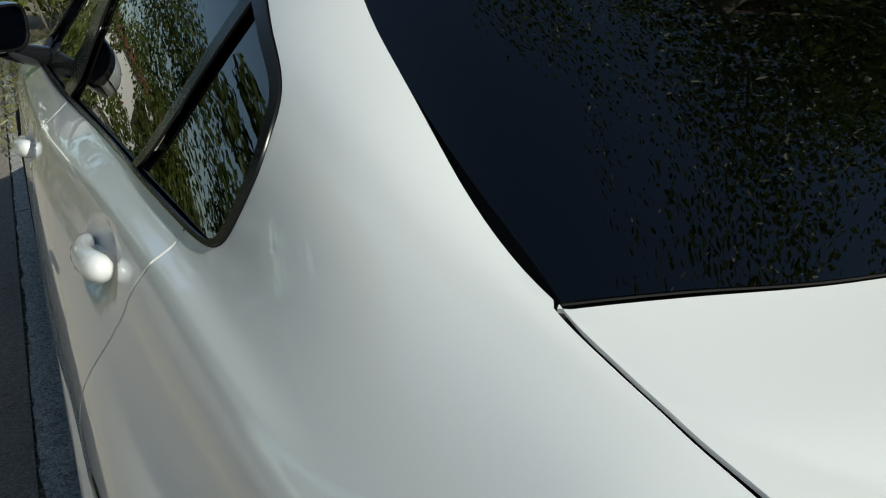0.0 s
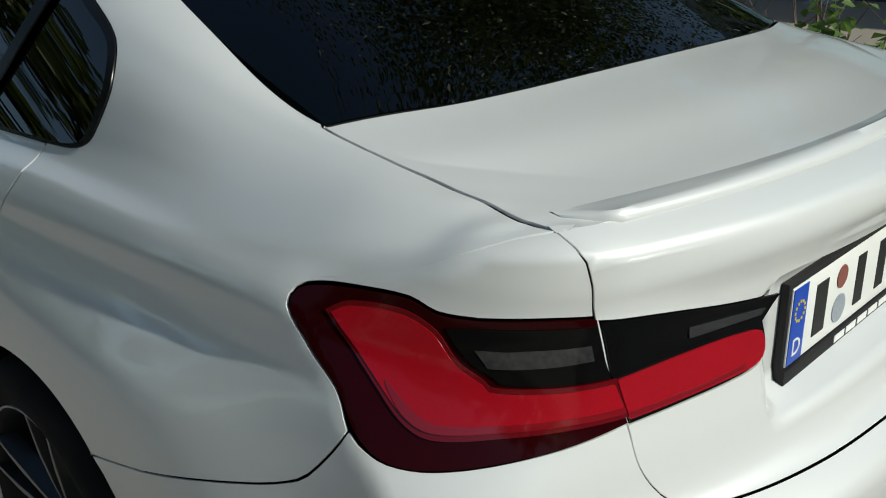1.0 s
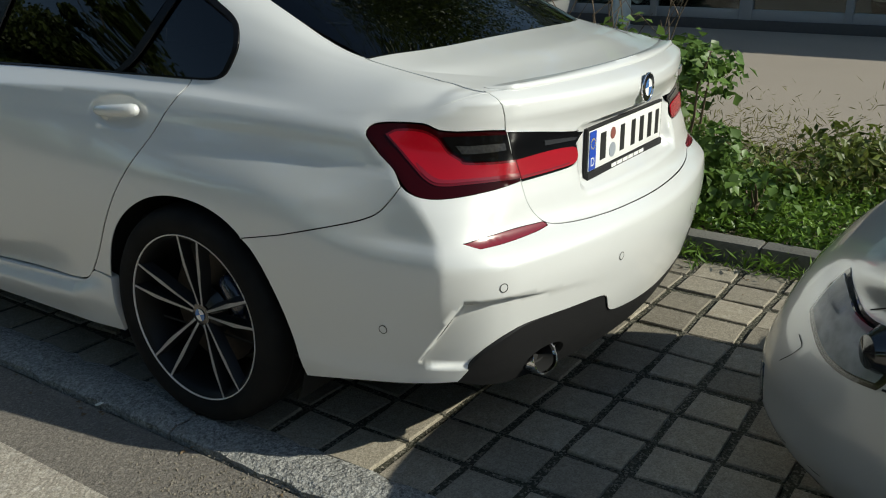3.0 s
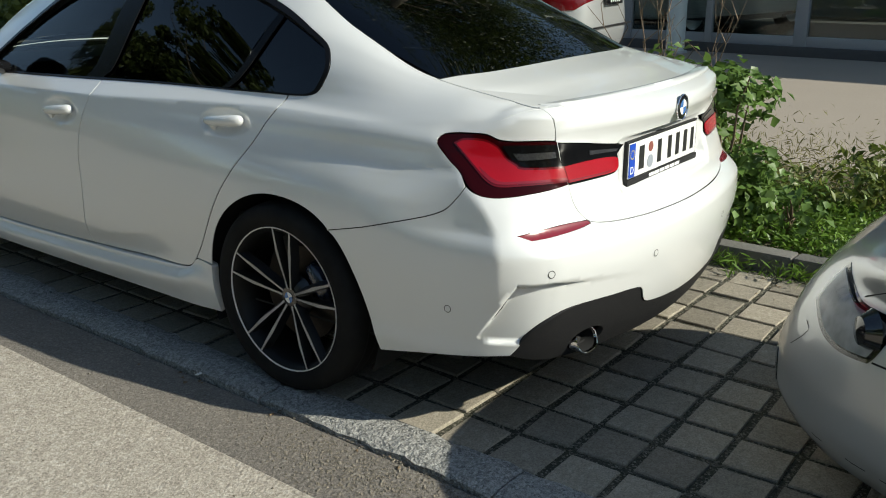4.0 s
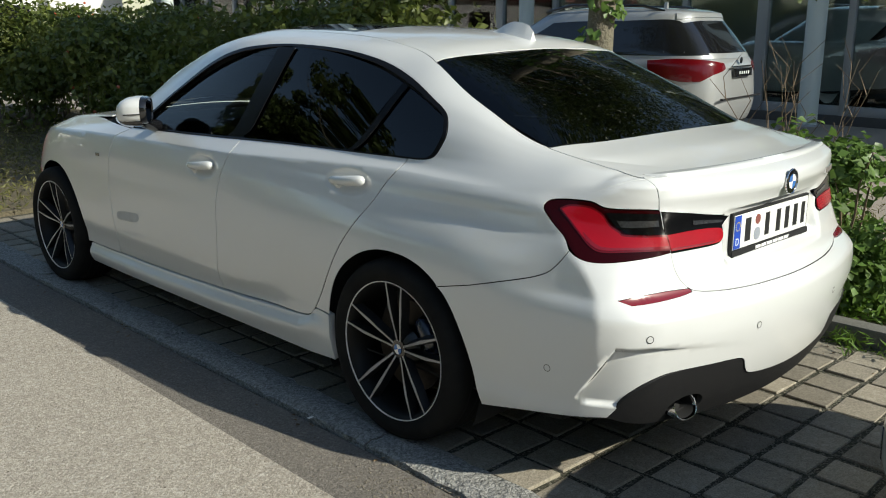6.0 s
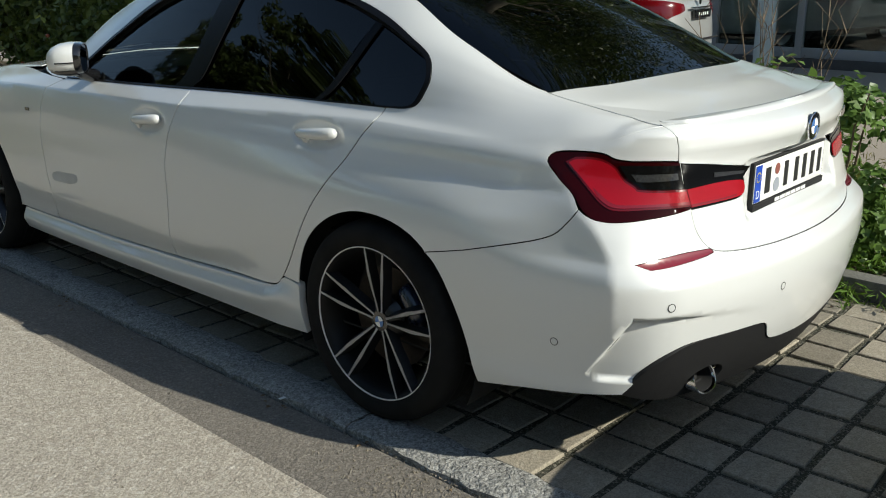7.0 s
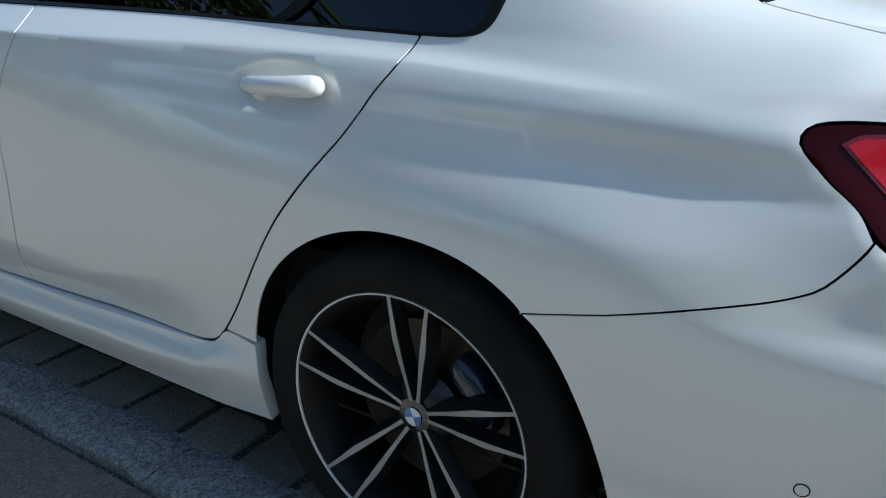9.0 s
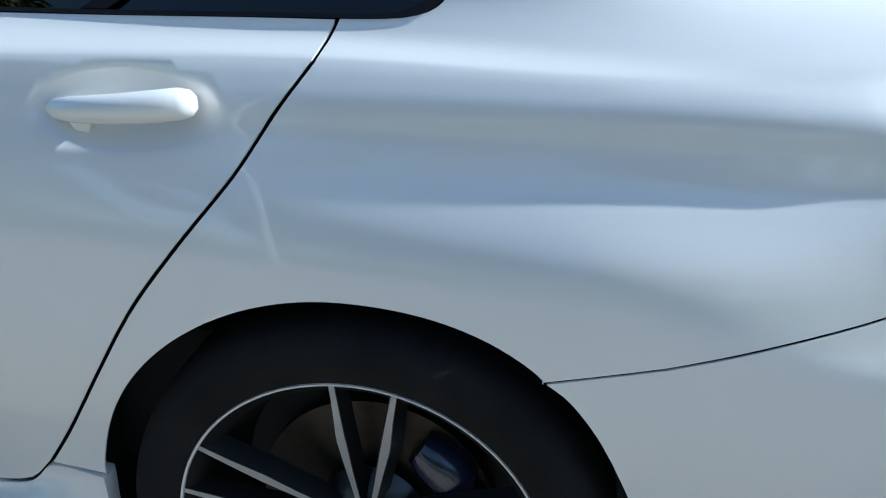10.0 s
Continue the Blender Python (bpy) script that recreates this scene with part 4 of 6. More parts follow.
    pane("quarter_glass", (low(.315, .0), T([(.0, 5.78), (-.062, 5.4), (-.086, 4.9), (-.090, 4.45), (-.055, 4.0), (.036, 3.77), (.160, 3.53)]), T([(.160, 3.53), (.24, 4.4), (.315, 5.86)])), TINT, "dark tinted quarter glass")
    strip = lambda a, b, w, name, ct, cb: panel(name, [(clean_glass, m2(outline(T([(a - w, cb), (b - w, ct)]), T([(b - w, ct), (b + w, ct)]), T([(b + w, ct), (a + w, cb)]), T([(a + w, cb), (a - w, cb)]))))], TRIM, saloon, "black window pillar", lip=.004, lift=.001)
    strip(1.06, .905, .055, "window_pillar", 3.0, 6.02)
    strip(.33, .183, .016, "window_pillar", 3.55, 5.82)

# boot lid with recess, roof, glass, bonnet
lid_rear_left = R([(.597, .998), (.595, .985), (.5865, .945), (.5805, .905), (.5735, .857), (.568, .835), (.5555, .783), (.549, .731), (.526, .690), (.498, .668), (.43, .657), (.29, .650), (.15, .648), (0, .647)])
top_edge = [(float(w), .9995) for w in np.linspace(.597, -.597, 40)]
lid_rear_o = outline(lid_rear_left + [(-a, b) for a, b in lid_rear_left[::-1][1:]], top_edge, step=.012)
lid_top_o = outline(T(lid_edge), [(y, -7.01 * US) for y in (-.822, -.86, -.89, -.916)], [(-.916, -7.01 * US), (-.916, 7.01 * US)], [(y, 7.01 * US) for y in (-.916, -.89, -.86, -.822)], [(y, c * US) for y, c in lid_edge[::-1]], [(-.464, 3.10 * US), (-.500, 2.32 * US), (-.533, 1.68 * US), (-.552, US), (-.562, 0), (-.552, -US), (-.533, -1.68 * US), (-.500, -2.32 * US), (-.464, -3.10 * US)])
lamp_in_left = outline(R([(.5755, .902), (.478, .889), (.39, .875), (.300, .863)]), R([(.300, .863), (.333, .837)]), R([(.333, .837), (.330, .822), (.330, .808), (.336, .796), (.350, .788), (.376, .784)]) + R([(.482, .782), (.5515, .781)]), R([(.5515, .781), (.566, .835), (.5755, .902)]))
lid = panel("boot_lid", [(recess, inset(lid_rear_o, .0006), [inset(lamp_in_left, -.002), mirror(inset(lamp_in_left, -.002))], .018), (top_surf, inset(lid_top_o, GAP), [], .022)], PAINT, saloon)
roof_left = T(ditch[:-1] + [(1.72, 2.3)])
roof_o = outline(roof_left, T([(1.72, 2.3), (1.78, 1.2), (1.80, 0)]) + [(1.78, 1.2 * US), (1.72, 2.3 * US)], [(a, -b) for a, b in roof_left[::-1]], [(.106, 2.92 * US), (.06, 1.6 * US), (.038, 0), (.06, -1.6 * US), (.106, -2.92 * US)])
sunroof = outline(T([(.72, 1.62), (1.62, 1.70)]), T([(1.62, 1.70), (1.66, 0)]) + [(1.62, 1.70 * US)], [(1.62, 1.70 * US), (.72, 1.62 * US)], [(.72, 1.62 * US), (.70, 0), (.72, -1.62 * US)])
panel("roof", [(top_surf, inset(roof_o, GAP * .7), [sunroof])], PAINT, saloon, step=.04)
panel("sunroof", [(top_surf, inset(sunroof, .004))], GLOSS_BLACK, saloon, "black glass sunroof", step=.05)
back_o = outline(T([(-.460, 3.03), (-.30, 3.12), (-.12, 3.12), (.0, 3.03), (.104, 2.88)]), T([(.104, 2.88), (.058, 1.6), (.034, 0)]) + [(.058, 1.6 * US), (.104, 2.88 * US)], [(.104, 2.88 * US), (.0, 3.03 * US), (-.12, 3.12 * US), (-.30, 3.12 * US), (-.460, 3.03 * US)], [(-.460, 3.03 * US), (-.495, 2.32 * US), (-.528, 1.68 * US), (-.547, US), (-.557, 0), (-.547, -US), (-.528, -1.68 * US), (-.495, -2.32 * US), (-.460, -3.03 * US)])


def glass_surf(a, b):
    """The rear window: ruled between its lower and upper edge, with a slight bulge."""
    a, c = np.broadcast_arrays(np.asarray(a, float), np.asarray(b, float) / US)
    k = np.clip(1 - (c / 3.1) ** 2, 0, 1)
    y0, y1 = -.458 - .098 * k, .106 - .070 * k
    p, q = upper(y0, c), upper(y1, c)
    t = ((a - y0) / (y1 - y0))[..., None]
    out = p + (q - p) * t
    out[..., 2] += (-.006 + .034 * k) * (4 * t * (1 - t))[..., 0]
    out[..., 1] = a
    return out


def back_terms(w, y):
    return np.stack([y ** i * w ** (2 * j) for i in range(5) for j in range(4)], -1)


def back_fit():
    c, u = np.meshgrid(np.linspace(-3.1, 3.1, 60), np.linspace(0, 1, 40))
    k = np.clip(1 - (c / 3.1) ** 2, 0, 1)
    q = glass_surf(-.458 - .098 * k + (.564 + .028 * k) * u, c * US).reshape(-1, 3)
    return np.linalg.lstsq(back_terms(q[:, 0], q[:, 1]), q[:, 2], rcond=None)[0]


BACK_FIT = back_fit()


def clean_back(a, b):
    p = glass_surf(a, b)
    p[..., 2] = back_terms(p[..., 0], p[..., 1]) @ BACK_FIT
    return p


panel("rear_window", [(clean_back, back_o)], TINT, saloon, "dark tinted rear window", lip=0, step=.02, lift=-.002)
rim_o = inset(back_o, .055)
panel("rear_window_border", [(clean_back, back_o, [rim_o])], VOID, saloon, "black glass border", lip=0, step=.03, lift=-.006)
screen = outline(T([(1.82, 2.4), (2.10, 3.9), (2.42, 5.0)]), T([(2.42, 5.0), (2.52, 2.5), (2.56, 0)]) + [(2.52, 2.5 * US), (2.42, 5 * US)], [(2.42, 5 * US), (2.10, 3.9 * US), (1.82, 2.4 * US)], [(1.82, 2.4 * US), (1.84, 0), (1.82, -2.4 * US)])
panel("windscreen", [(top_surf, screen)], CLEAR, saloon, "clear windscreen", lip=0, step=.06)
bonnet = outline(T([(2.46, 5.1), (2.75, 5.25), (3.05, 5.15), (3.3, 5.2), (3.46, 5.6)]), T([(3.46, 5.6), (3.54, 3), (3.56, 0)]) + [(3.54, 3 * US), (3.46, 5.6 * US)], [(3.46, 5.6 * US), (3.3, 5.2 * US), (3.05, 5.15 * US), (2.75, 5.25 * US), (2.46, 5.1 * US)], [(2.46, 5.1 * US), (2.60, 0), (2.46, -5.1 * US)])
panel("bonnet", [(top_surf, bonnet)], PAINT, saloon, step=.05)
nose_l = S([(3.155, float(CREASE(3.15)) - .004), (3.195, .60), (3.21, .30), (3.22, .20)])
nose = outline([(nose_l[0][0], nose_l[0][1]), nose_l[1], nose_l[2], nose_l[3]], [nose_l[3], (-3.0 - 2.2, .20)], [(-5.2, .20), (-5.2, .70)], [(-5.2, .70), (-4.75, .74), (-4.45, .80), nose_l[0]])
for o in (nose, mirror(nose)):
    panel("front_bumper", [(body, o, [], .04)], PAINT, saloon)

# rear bumper, black diffuser below it
bump_bottom = [(-.408, .246), (-.594, .280), (-.80, .304)]
diff_edge = [(.757, .306), (.735, .372), (.70, .410), (.65, .434), (.59, .442), (.45, .440), (.36, .436), (.315, .425), (.29, .385), (.265, .366), (.15, .350), (0, .343)]
bump_left = S(bump_bottom) + R([(.757, .306)])
low_left = R(diff_edge)
lid_gap = R([(.5555, .779), (.549, .729), (.526, .689), (.498, .667), (.43, .656), (.29, .649), (.15, .647), (0, .646)])
bump_o = outline(S([(-.2365, .609), (-.266, .586), (-.305, .531), (-.351, .430), (-.388, .315), (-.408, .246)]), bump_left, low_left + [(-a, b) for a, b in low_left[::-1][1:]], [(-a, b) for a, b in bump_left[::-1]], [(-a, b) for a, b in S([(-.408, .246), (-.388, .315), (-.351, .430), (-.305, .531), (-.266, .586), (-.2365, .609)])],
                 [(-a, b) for a, b in S(bump_seam)], [(-a, b) for a, b in S([(-.686, .793), (-.700, .783), (-.733, .7695), (-.775, .7645)]) + R([(.653, .7715), (.60, .7765), (.5555, .7815)])], [(-a, b) for a, b in lid_gap] + lid_gap[::-1][1:], (S([(-.686, .793), (-.700, .783), (-.733, .7695), (-.775, .7645)]) + R([(.653, .7715), (.60, .7765), (.5555, .7815)]))[::-1], S(bump_seam[::-1]))
refl = outline(R([(.752, .668), (.70, .674), (.60, .677), (.505, .674)]), R([(.505, .674), (.502, .663)]), R([(.502, .663), (.55, .658), (.65, .654), (.725, .653)]), R([(.725, .653), (.752, .668)]), step=.006)
slit = lambda d: np.array(S([(-.776 - (z - .40) / .126 * .084 - d, z) for z in np.linspace(.366, .526, 24)]))
fold = lambda d: np.array(R([(w, float(np.interp(w, [.30, .34, .516, .70, .78], [.47, .488, .510, .533, .528])) + d) for w in np.linspace(.765, .31, 50)]))
ridges = [f(d) for f, d in ((slit, 0), (slit, .004), (fold, -.006), (fold, .002))]
ridges = [r[1:-1] if i > 1 else r for i, r in enumerate(ridges)]
def vent_slot():
    zs = np.linspace(.392, .505, 24)
    wide = .0075 * np.sin(np.linspace(0, math.pi, 24)) ** .6 + .0004
    near_side = [(-.776 - (z - .40) / .126 * .084 - .0045, z) for z in zs]
    far_side = [(y - d, z) for (y, z), d in zip(near_side, wide)]
    return np.array(S(near_side) + S(far_side[::-1]))


bumper = panel("rear_bumper", [(bumper_surf, inset(bump_o, .0008), [refl, mirror(refl)], .012, None, ridges + [mirror(r) for r in ridges])], PAINT, saloon)
for o in (vent_slot(), mirror(vent_slot())):
    panel("vent_slot", [(bumper_surf, o, [], .01)], VOID, bumper, "narrow dark air slot", lip=0, lift=.0016)
diff_o = outline(low_left + [(-a, b) for a, b in low_left[::-1][1:]], [(-a, b) for a, b in R([(.757, .306), (.70, .283), (.60, .262), (.3, .245), (0, .24)])] + R([(.3, .245), (.60, .262), (.70, .283), (.757, .306)]))
pipe_hole = outline(R([(.515 + .071 * math.cos(a), .307 + .0385 * math.sin(a)) for a in np.linspace(0, 2 * math.pi, 40)]))
panel("diffuser", [(lambda l, z: body(l, z) + np.stack([0 * z, .005 + 0 * z, 0 * z], -1), diff_o, [pipe_hole], .02)], PLASTIC, saloon, "grained black rear diffuser", lip=.02)
for o in (refl, mirror(refl)):
    panel("reflector", [(body, inset(o, .0015), [], .02)], material("reflector red", (.19, .006, .012), .2, coat=1.0, spots=[(200, .4, (.11, .003, .008), 2)]) if o is refl else bpy.data.materials["reflector red"], saloon, "slim red rear reflector", lift=-.002)

# tail lamps: dark rim, red light band, smoked insert
red_l = outline(S([(-.628, .902), (-.645, .911), (-.70, .910)]) + S([(-.734, .893), (-.757, .863), (-.785, .843)]) + R([(.675, .836), (.63, .832), (.566, .830)]), R([(.566, .830), (.5565, .795)]), R([(.5565, .795), (.62, .797), (.676, .797)]) + S([(-.757, .797), (-.728, .812), (-.682, .851), (-.628, .902)]), step=.008)
smoke_l = outline(S([(-.744, .900), (-.766, .869), (-.792, .850)]) + R([(.665, .844), (.62, .840), (.5685, .838)]), R([(.5685, .838), (.5745, .860), (.579, .898)]), R([(.579, .898), (.62, .900), (.667, .901)]) + S([(-.775, .901), (-.744, .900)]), step=.008)
grey_l = outline(S([(-.772, .879), (-.80, .878)]) + R([(.64, .879), (.588, .879)]), R([(.588, .879), (.586, .862)]), R([(.586, .862), (.63, .860), (.67, .860)]) + S([(-.783, .864), (-.772, .879)]), step=.008)
# narrow darker red strips along the lower edge of the red bands
strip_l = outline(R([(.5575, .8025), (.62, .804), (.676, .804)]) + S([(-.760, .805), (-.738, .815), (-.70, .843)]), S([(-.70, .843), (-.704, .836), (-.728, .8125), (-.757, .7975)]) + R([(.676, .7975), (.62, .7975), (.5565, .7955)]), R([(.5565, .7955), (.5575, .8025)]), step=.008)
strip_i = outline(R([(.553, .7945), (.482, .7945), (.41, .795), (.374, .797)]), R([(.374, .797), (.376, .7915)]), R([(.376, .7915), (.41, .790), (.482, .789), (.552, .788)]), R([(.552, .788), (.553, .7945)]), step=.008)
red_i = outline(R([(.562, .834), (.47, .837), (.40, .836), (.354, .832)]), R([(.354, .832), (.340, .828), (.336, .818), (.336, .806), (.342, .796), (.356, .790), (.378, .788)]) + R([(.482, .787), (.553, .7865)]), R([(.553, .7865), (.562, .834)]), step=.008)
grey_i = outline(R([(.46, .866), (.39, .860), (.330, .854)]), R([(.330, .854), (.338, .847)]), R([(.338, .847), (.39, .850), (.46, .853)]), R([(.46, .853), (.46, .866)]), step=.008)
for m1 in (lambda o: o, mirror):
    lamp = panel("tail_lamp", [(body, m1(inset(lamp_outer, -.0006)), [], .012)], LAMP_DARK, saloon, "dark red and smoked tail lamp")
    panel("light_guide", [(body, m1(inset(red_l, -.0055)), [], .012)], LAMP_DEEP, lamp, "deep red light guide", lift=.0022, lip=.004)
    panel("light_band", [(body, m1(red_l), [], .012)], LAMP_RED, lamp, "bright red light band", lift=.0035, lip=.003)
    panel("lens_ridge", [(body, m1(strip_l), [], .012)], LAMP_LOWER, lamp, "darker red strip along the lens foot", lift=.0042, lip=.001)
    panel("smoked_insert", [(body, m1(smoke_l), [], .012)], LAMP_SMOKE, lamp, "smoked black insert", lift=.002, lip=.004)
    panel("reverse_light", [(body, m1(grey_l), [], .012)], LAMP_CLEAR, lamp, "grey reversing light", lift=.003, lip=.002)
    lamp2 = panel("lid_lamp", [(body, m1(inset(lamp_in_left, .001)), [], .012)], LAMP_SMOKE, saloon, "smoked lid half of the tail lamp")
    panel("light_band", [(body, m1(red_i), [], .012)], LAMP_RED, lamp2, "bright red light band", lift=.0035, lip=.006)
    panel("lens_ridge", [(body, m1(strip_i), [], .012)], LAMP_LOWER, lamp2, "darker red strip along the lens foot", lift=.0042, lip=.001)
    panel("reverse_light", [(body, m1(grey_i), [], .012)], LAMP_CLEAR, lamp2, "grey lamp insert", lift=.002, lip=.002)

# spoiler lip on the lid
cs = np.linspace(0, 7, 60)


def lid_height(w, y):
    q = upper(np.full(cs.shape, y), cs)
    return float(np.interp(abs(w), q[:, 0], q[:, 2]))


sp = []
for w in np.linspace(-.568, .568, 91):
    yb = -.919 + .262 * w * w
    end = float(1 - smooth(.530, .569, abs(w)))
    front = -.884 + .305 * w * w
    yb = yb * end + (front - .010) * (1 - end)
    h = [lid_height(w, front), lid_height(w, front - .4 * (front - yb)), lid_height(w, yb + .010), 1.0 * end + lid_height(w, yb + .002) * (1 - end)]
    up = .0015 + .0085 * end
    sp.append([(w, front, h[0] - .004), (w, front - .002, h[0] + .0018), (w, front - .4 * (front - yb), h[1] + .55 * up), (w, yb + .012, h[2] + .95 * up), (w, yb + .004, h[3] + up), (w, yb - .0015, h[3] + .55 * up), (w, yb - .003, h[3] - .001), (w, yb - .001, h[3] - .010), (w, yb + .012, h[3] - .022), (w, front - .006, h[0] - .03)])
bm = bmesh.new()
rows = [[bm.verts.new(p) for p in r] for r in sp]
for a, b in zip(rows, rows[1:]):
    for i in range(10):
        bm.faces.new((a[i], a[(i + 1) % 10], b[(i + 1) % 10], b[i]))
bm.faces.new(rows[0]), bm.faces.new(rows[-1][::-1])
part("lip_spoiler", bm, PAINT, saloon, crease=50)

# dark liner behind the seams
# black shell added behind the seams; its colour stands in for their shade
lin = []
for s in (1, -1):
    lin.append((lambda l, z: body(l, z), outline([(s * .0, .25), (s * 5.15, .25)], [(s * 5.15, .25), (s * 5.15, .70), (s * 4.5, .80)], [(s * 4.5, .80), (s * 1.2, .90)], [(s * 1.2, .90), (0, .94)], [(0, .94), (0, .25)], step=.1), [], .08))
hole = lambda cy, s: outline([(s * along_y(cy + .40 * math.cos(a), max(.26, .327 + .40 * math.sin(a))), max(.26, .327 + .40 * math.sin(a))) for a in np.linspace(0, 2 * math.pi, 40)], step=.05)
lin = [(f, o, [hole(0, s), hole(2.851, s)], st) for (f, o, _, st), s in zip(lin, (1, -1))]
panel("inner_shell", lin, VOID, saloon, "black backing shell, seam shade in its colour", lip=0, lift=-.05)
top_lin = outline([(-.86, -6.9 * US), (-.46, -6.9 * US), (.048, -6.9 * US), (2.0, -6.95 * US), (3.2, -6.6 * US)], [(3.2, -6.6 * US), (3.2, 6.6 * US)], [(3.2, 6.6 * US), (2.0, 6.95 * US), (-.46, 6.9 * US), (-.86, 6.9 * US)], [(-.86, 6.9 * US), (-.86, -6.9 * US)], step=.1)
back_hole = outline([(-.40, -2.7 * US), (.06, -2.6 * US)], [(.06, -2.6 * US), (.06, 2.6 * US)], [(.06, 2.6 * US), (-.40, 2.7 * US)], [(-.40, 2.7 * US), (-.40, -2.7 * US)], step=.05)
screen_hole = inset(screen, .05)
panel("inner_shell", [(top_surf, top_lin, [inset(window, .02), mirror_top(inset(window, .02)), back_hole, screen_hole, inset(sunroof, -.01)], .05)], VOID, saloon, "black backing shell, seam shade in its colour", lip=0, lift=-.02)

# cabin: floor tub, parcel shelf, seats with headrests
part("cabin_tub", box((-.74, -.35, .30), (.74, 2.35, .55), .03), CABIN, saloon)
part("parcel_shelf", box((-.60, -.40, .93), (.60, .0, .96), .01), CABIN, saloon)
part("dashboard", box((-.70, 1.95, .70), (.70, 2.45, .96), .06), CABIN, saloon)
for x, y in ((-.37, 1.05), (.37, 1.05)):
    part("front_seat", box((x - .24, y - .12, .55), (x + .24, y + .10, 1.13), .06, 3), SEAT, saloon)
    part("headrest", box((x - .13, y - .14, 1.16), (x + .13, y - .04, 1.32), .04, 3), SEAT, saloon)
part("rear_bench", box((-.62, .05, .50), (.62, .28, 1.04), .06, 3), SEAT, saloon)
for x in (-.36, .36):
    part("headrest", box((x - .13, .06, 1.05), (x + .13, .15, 1.19), .035, 3), SEAT, saloon)


# wheels
def wheel(x, y, phase, sgn):
    hub = new("wheel")
    hub.parent = saloon
    hub.location = (x, y, .327)
    hub.rotation_euler = (0, 0, 0 if sgn > 0 else math.pi)
    tagged(hub, "black and machined twin-spoke alloy wheel")
    # local x points outward
    o = .030
    tyre = part("tyre", lathe([(.243, o - .004), (.252, o + .004), (.262, o + .010), (.285, o + .014), (.305, o + .008), (.318, o - .006), (.3255, o - .030), (.327, o - .08), (.327, o - .17), (.322, o - .215), (.300, o - .24), (.25, o - .235), (.243, o - .22)], 120), RUBBER, hub, "low-profile black tyre")
    r = .3272
    for k in range(3):
        part("tread_groove", lathe([(r, o - .07 - k * .045), (r + .0004, o - .066 - k * .045), (r, o - .062 - k * .045)], 90), VOID, tyre)
    part("rim_barrel", lathe([(.2455, o), (.240, o - .004), (.232, o - .012), (.226, o - .030), (.215, o - .055), (.205, o - .12), (.205, o - .20)], 120), BARREL, hub)
    part("rim_edge", lathe([(.2452, o - .001), (.2460, o + .0032), (.2488, o + .0040), (.2500, o + .001)], 120), MACHINED, hub, "bright machined rim edge")
    for i in range(5):
        a0 = phase + 72 * i
        for s in (-1, 1):
            path = [(.030, .0075, -.003), (.060, .0122, .002), (.105, .0200, .011), (.151, .0280, .0185), (.164, .0298, .0205), (.200, .0338, .0245), (.2475, .0400, o - .001)]
            wid = [.0048, .0040, .0052, .0070, .0066, .0050, .0040]
            bm, bf = bmesh.new(), bmesh.new()
            prev = prevf = None
            for (r, h, xx), wd in zip(path, wid):
                c, sn = math.cos(radians(a0)), math.sin(radians(a0))
                def at(hh, x2):
                    return (x2, -r * sn + hh * c, r * c + hh * sn)
                ring = [bm.verts.new(at(s * h + d, xx + e)) for d, e in ((-wd, 0), (wd, 0), (wd + .006 + .004 * (s > 0), -.028), (-wd - .006 - .004 * (s < 0), -.028))]
                face = [bf.verts.new(at(s * h + d, xx + .0012)) for d in (-wd * .86, wd * .86)]
                if prev:
                    for k in range(4):
                        bm.faces.new((prev[k], prev[(k + 1) % 4], ring[(k + 1) % 4], ring[k]))
                    bf.faces.new((prevf[0], prevf[1], face[1], face[0]))
                prev, prevf = ring, face
            sp_ob = part("spoke", bm, RIM_BLACK, hub, flat=True)
            bmesh.ops.solidify(bf, geom=bf.faces[:], thickness=-.0012)
            part("spoke_face", bf, MACHINED, sp_ob, "bright machined spoke face", flat=True)
    part("hub_disc", lathe([(.0, -.006), (.034, -.008), (.060, -.022), (.075, -.040), (.0, -.045)], 60), RIM_BLACK, hub)
    cap = part("hub_cap", lathe([(.0, -.001), (.028, -.0015), (.034, -.003), (.0345, -.010)], 48), GLOSS_BLACK, hub, "round hub cap with blue and white quarters")
    quarters(cap, .0185, 0, 20)
    part("brake_disc", lathe([(.06, -.060), (.165, -.060), (.165, -.084), (.06, -.084)], 80, closed=True), DISC, hub, "steel brake disc")
    bm = bmesh.new()
    arc_pts = [(-.052, .128 * math.cos(radians(a)), .128 * math.sin(radians(a))) for a in range(0, 62, 10)]
    tube([(x0, y0 if sgn < 0 else -y0, z0) for x0, y0, z0 in arc_pts], [.026, .034, .036, .036, .036, .034, .026][:len(arc_pts)], 12, bm)
    part("caliper", bm, CALIPER, hub, "dark blue brake caliper")
    return hub


def quarters(parent, r, x, turn):
    """A round mark of blue and white quarters facing along local x."""
    for k in range(4):
        bm = bmesh.new()
        c = bm.verts.new((x + .0010, 0, 0))
        ring = [bm.verts.new((x + .0010, r * math.cos(radians(turn + k * 90 + a)), r * math.sin(radians(turn + k * 90 + a)))) for a in range(0, 91, 10)]
        for p, q in zip(ring, ring[1:]):
            bm.faces.new((c, p, q))
        part("badge_quarter", bm, BLUE_MARK if k % 2 else PLATE_WHITE, parent, flat=True)


for x, y, ph in ((-.845, -.006, -3), (-.838, 2.851, -1), (.845, 0, 20), (.838, 2.851, 40)):
    wheel(x, y, ph, 1 if x > 0 else -1)
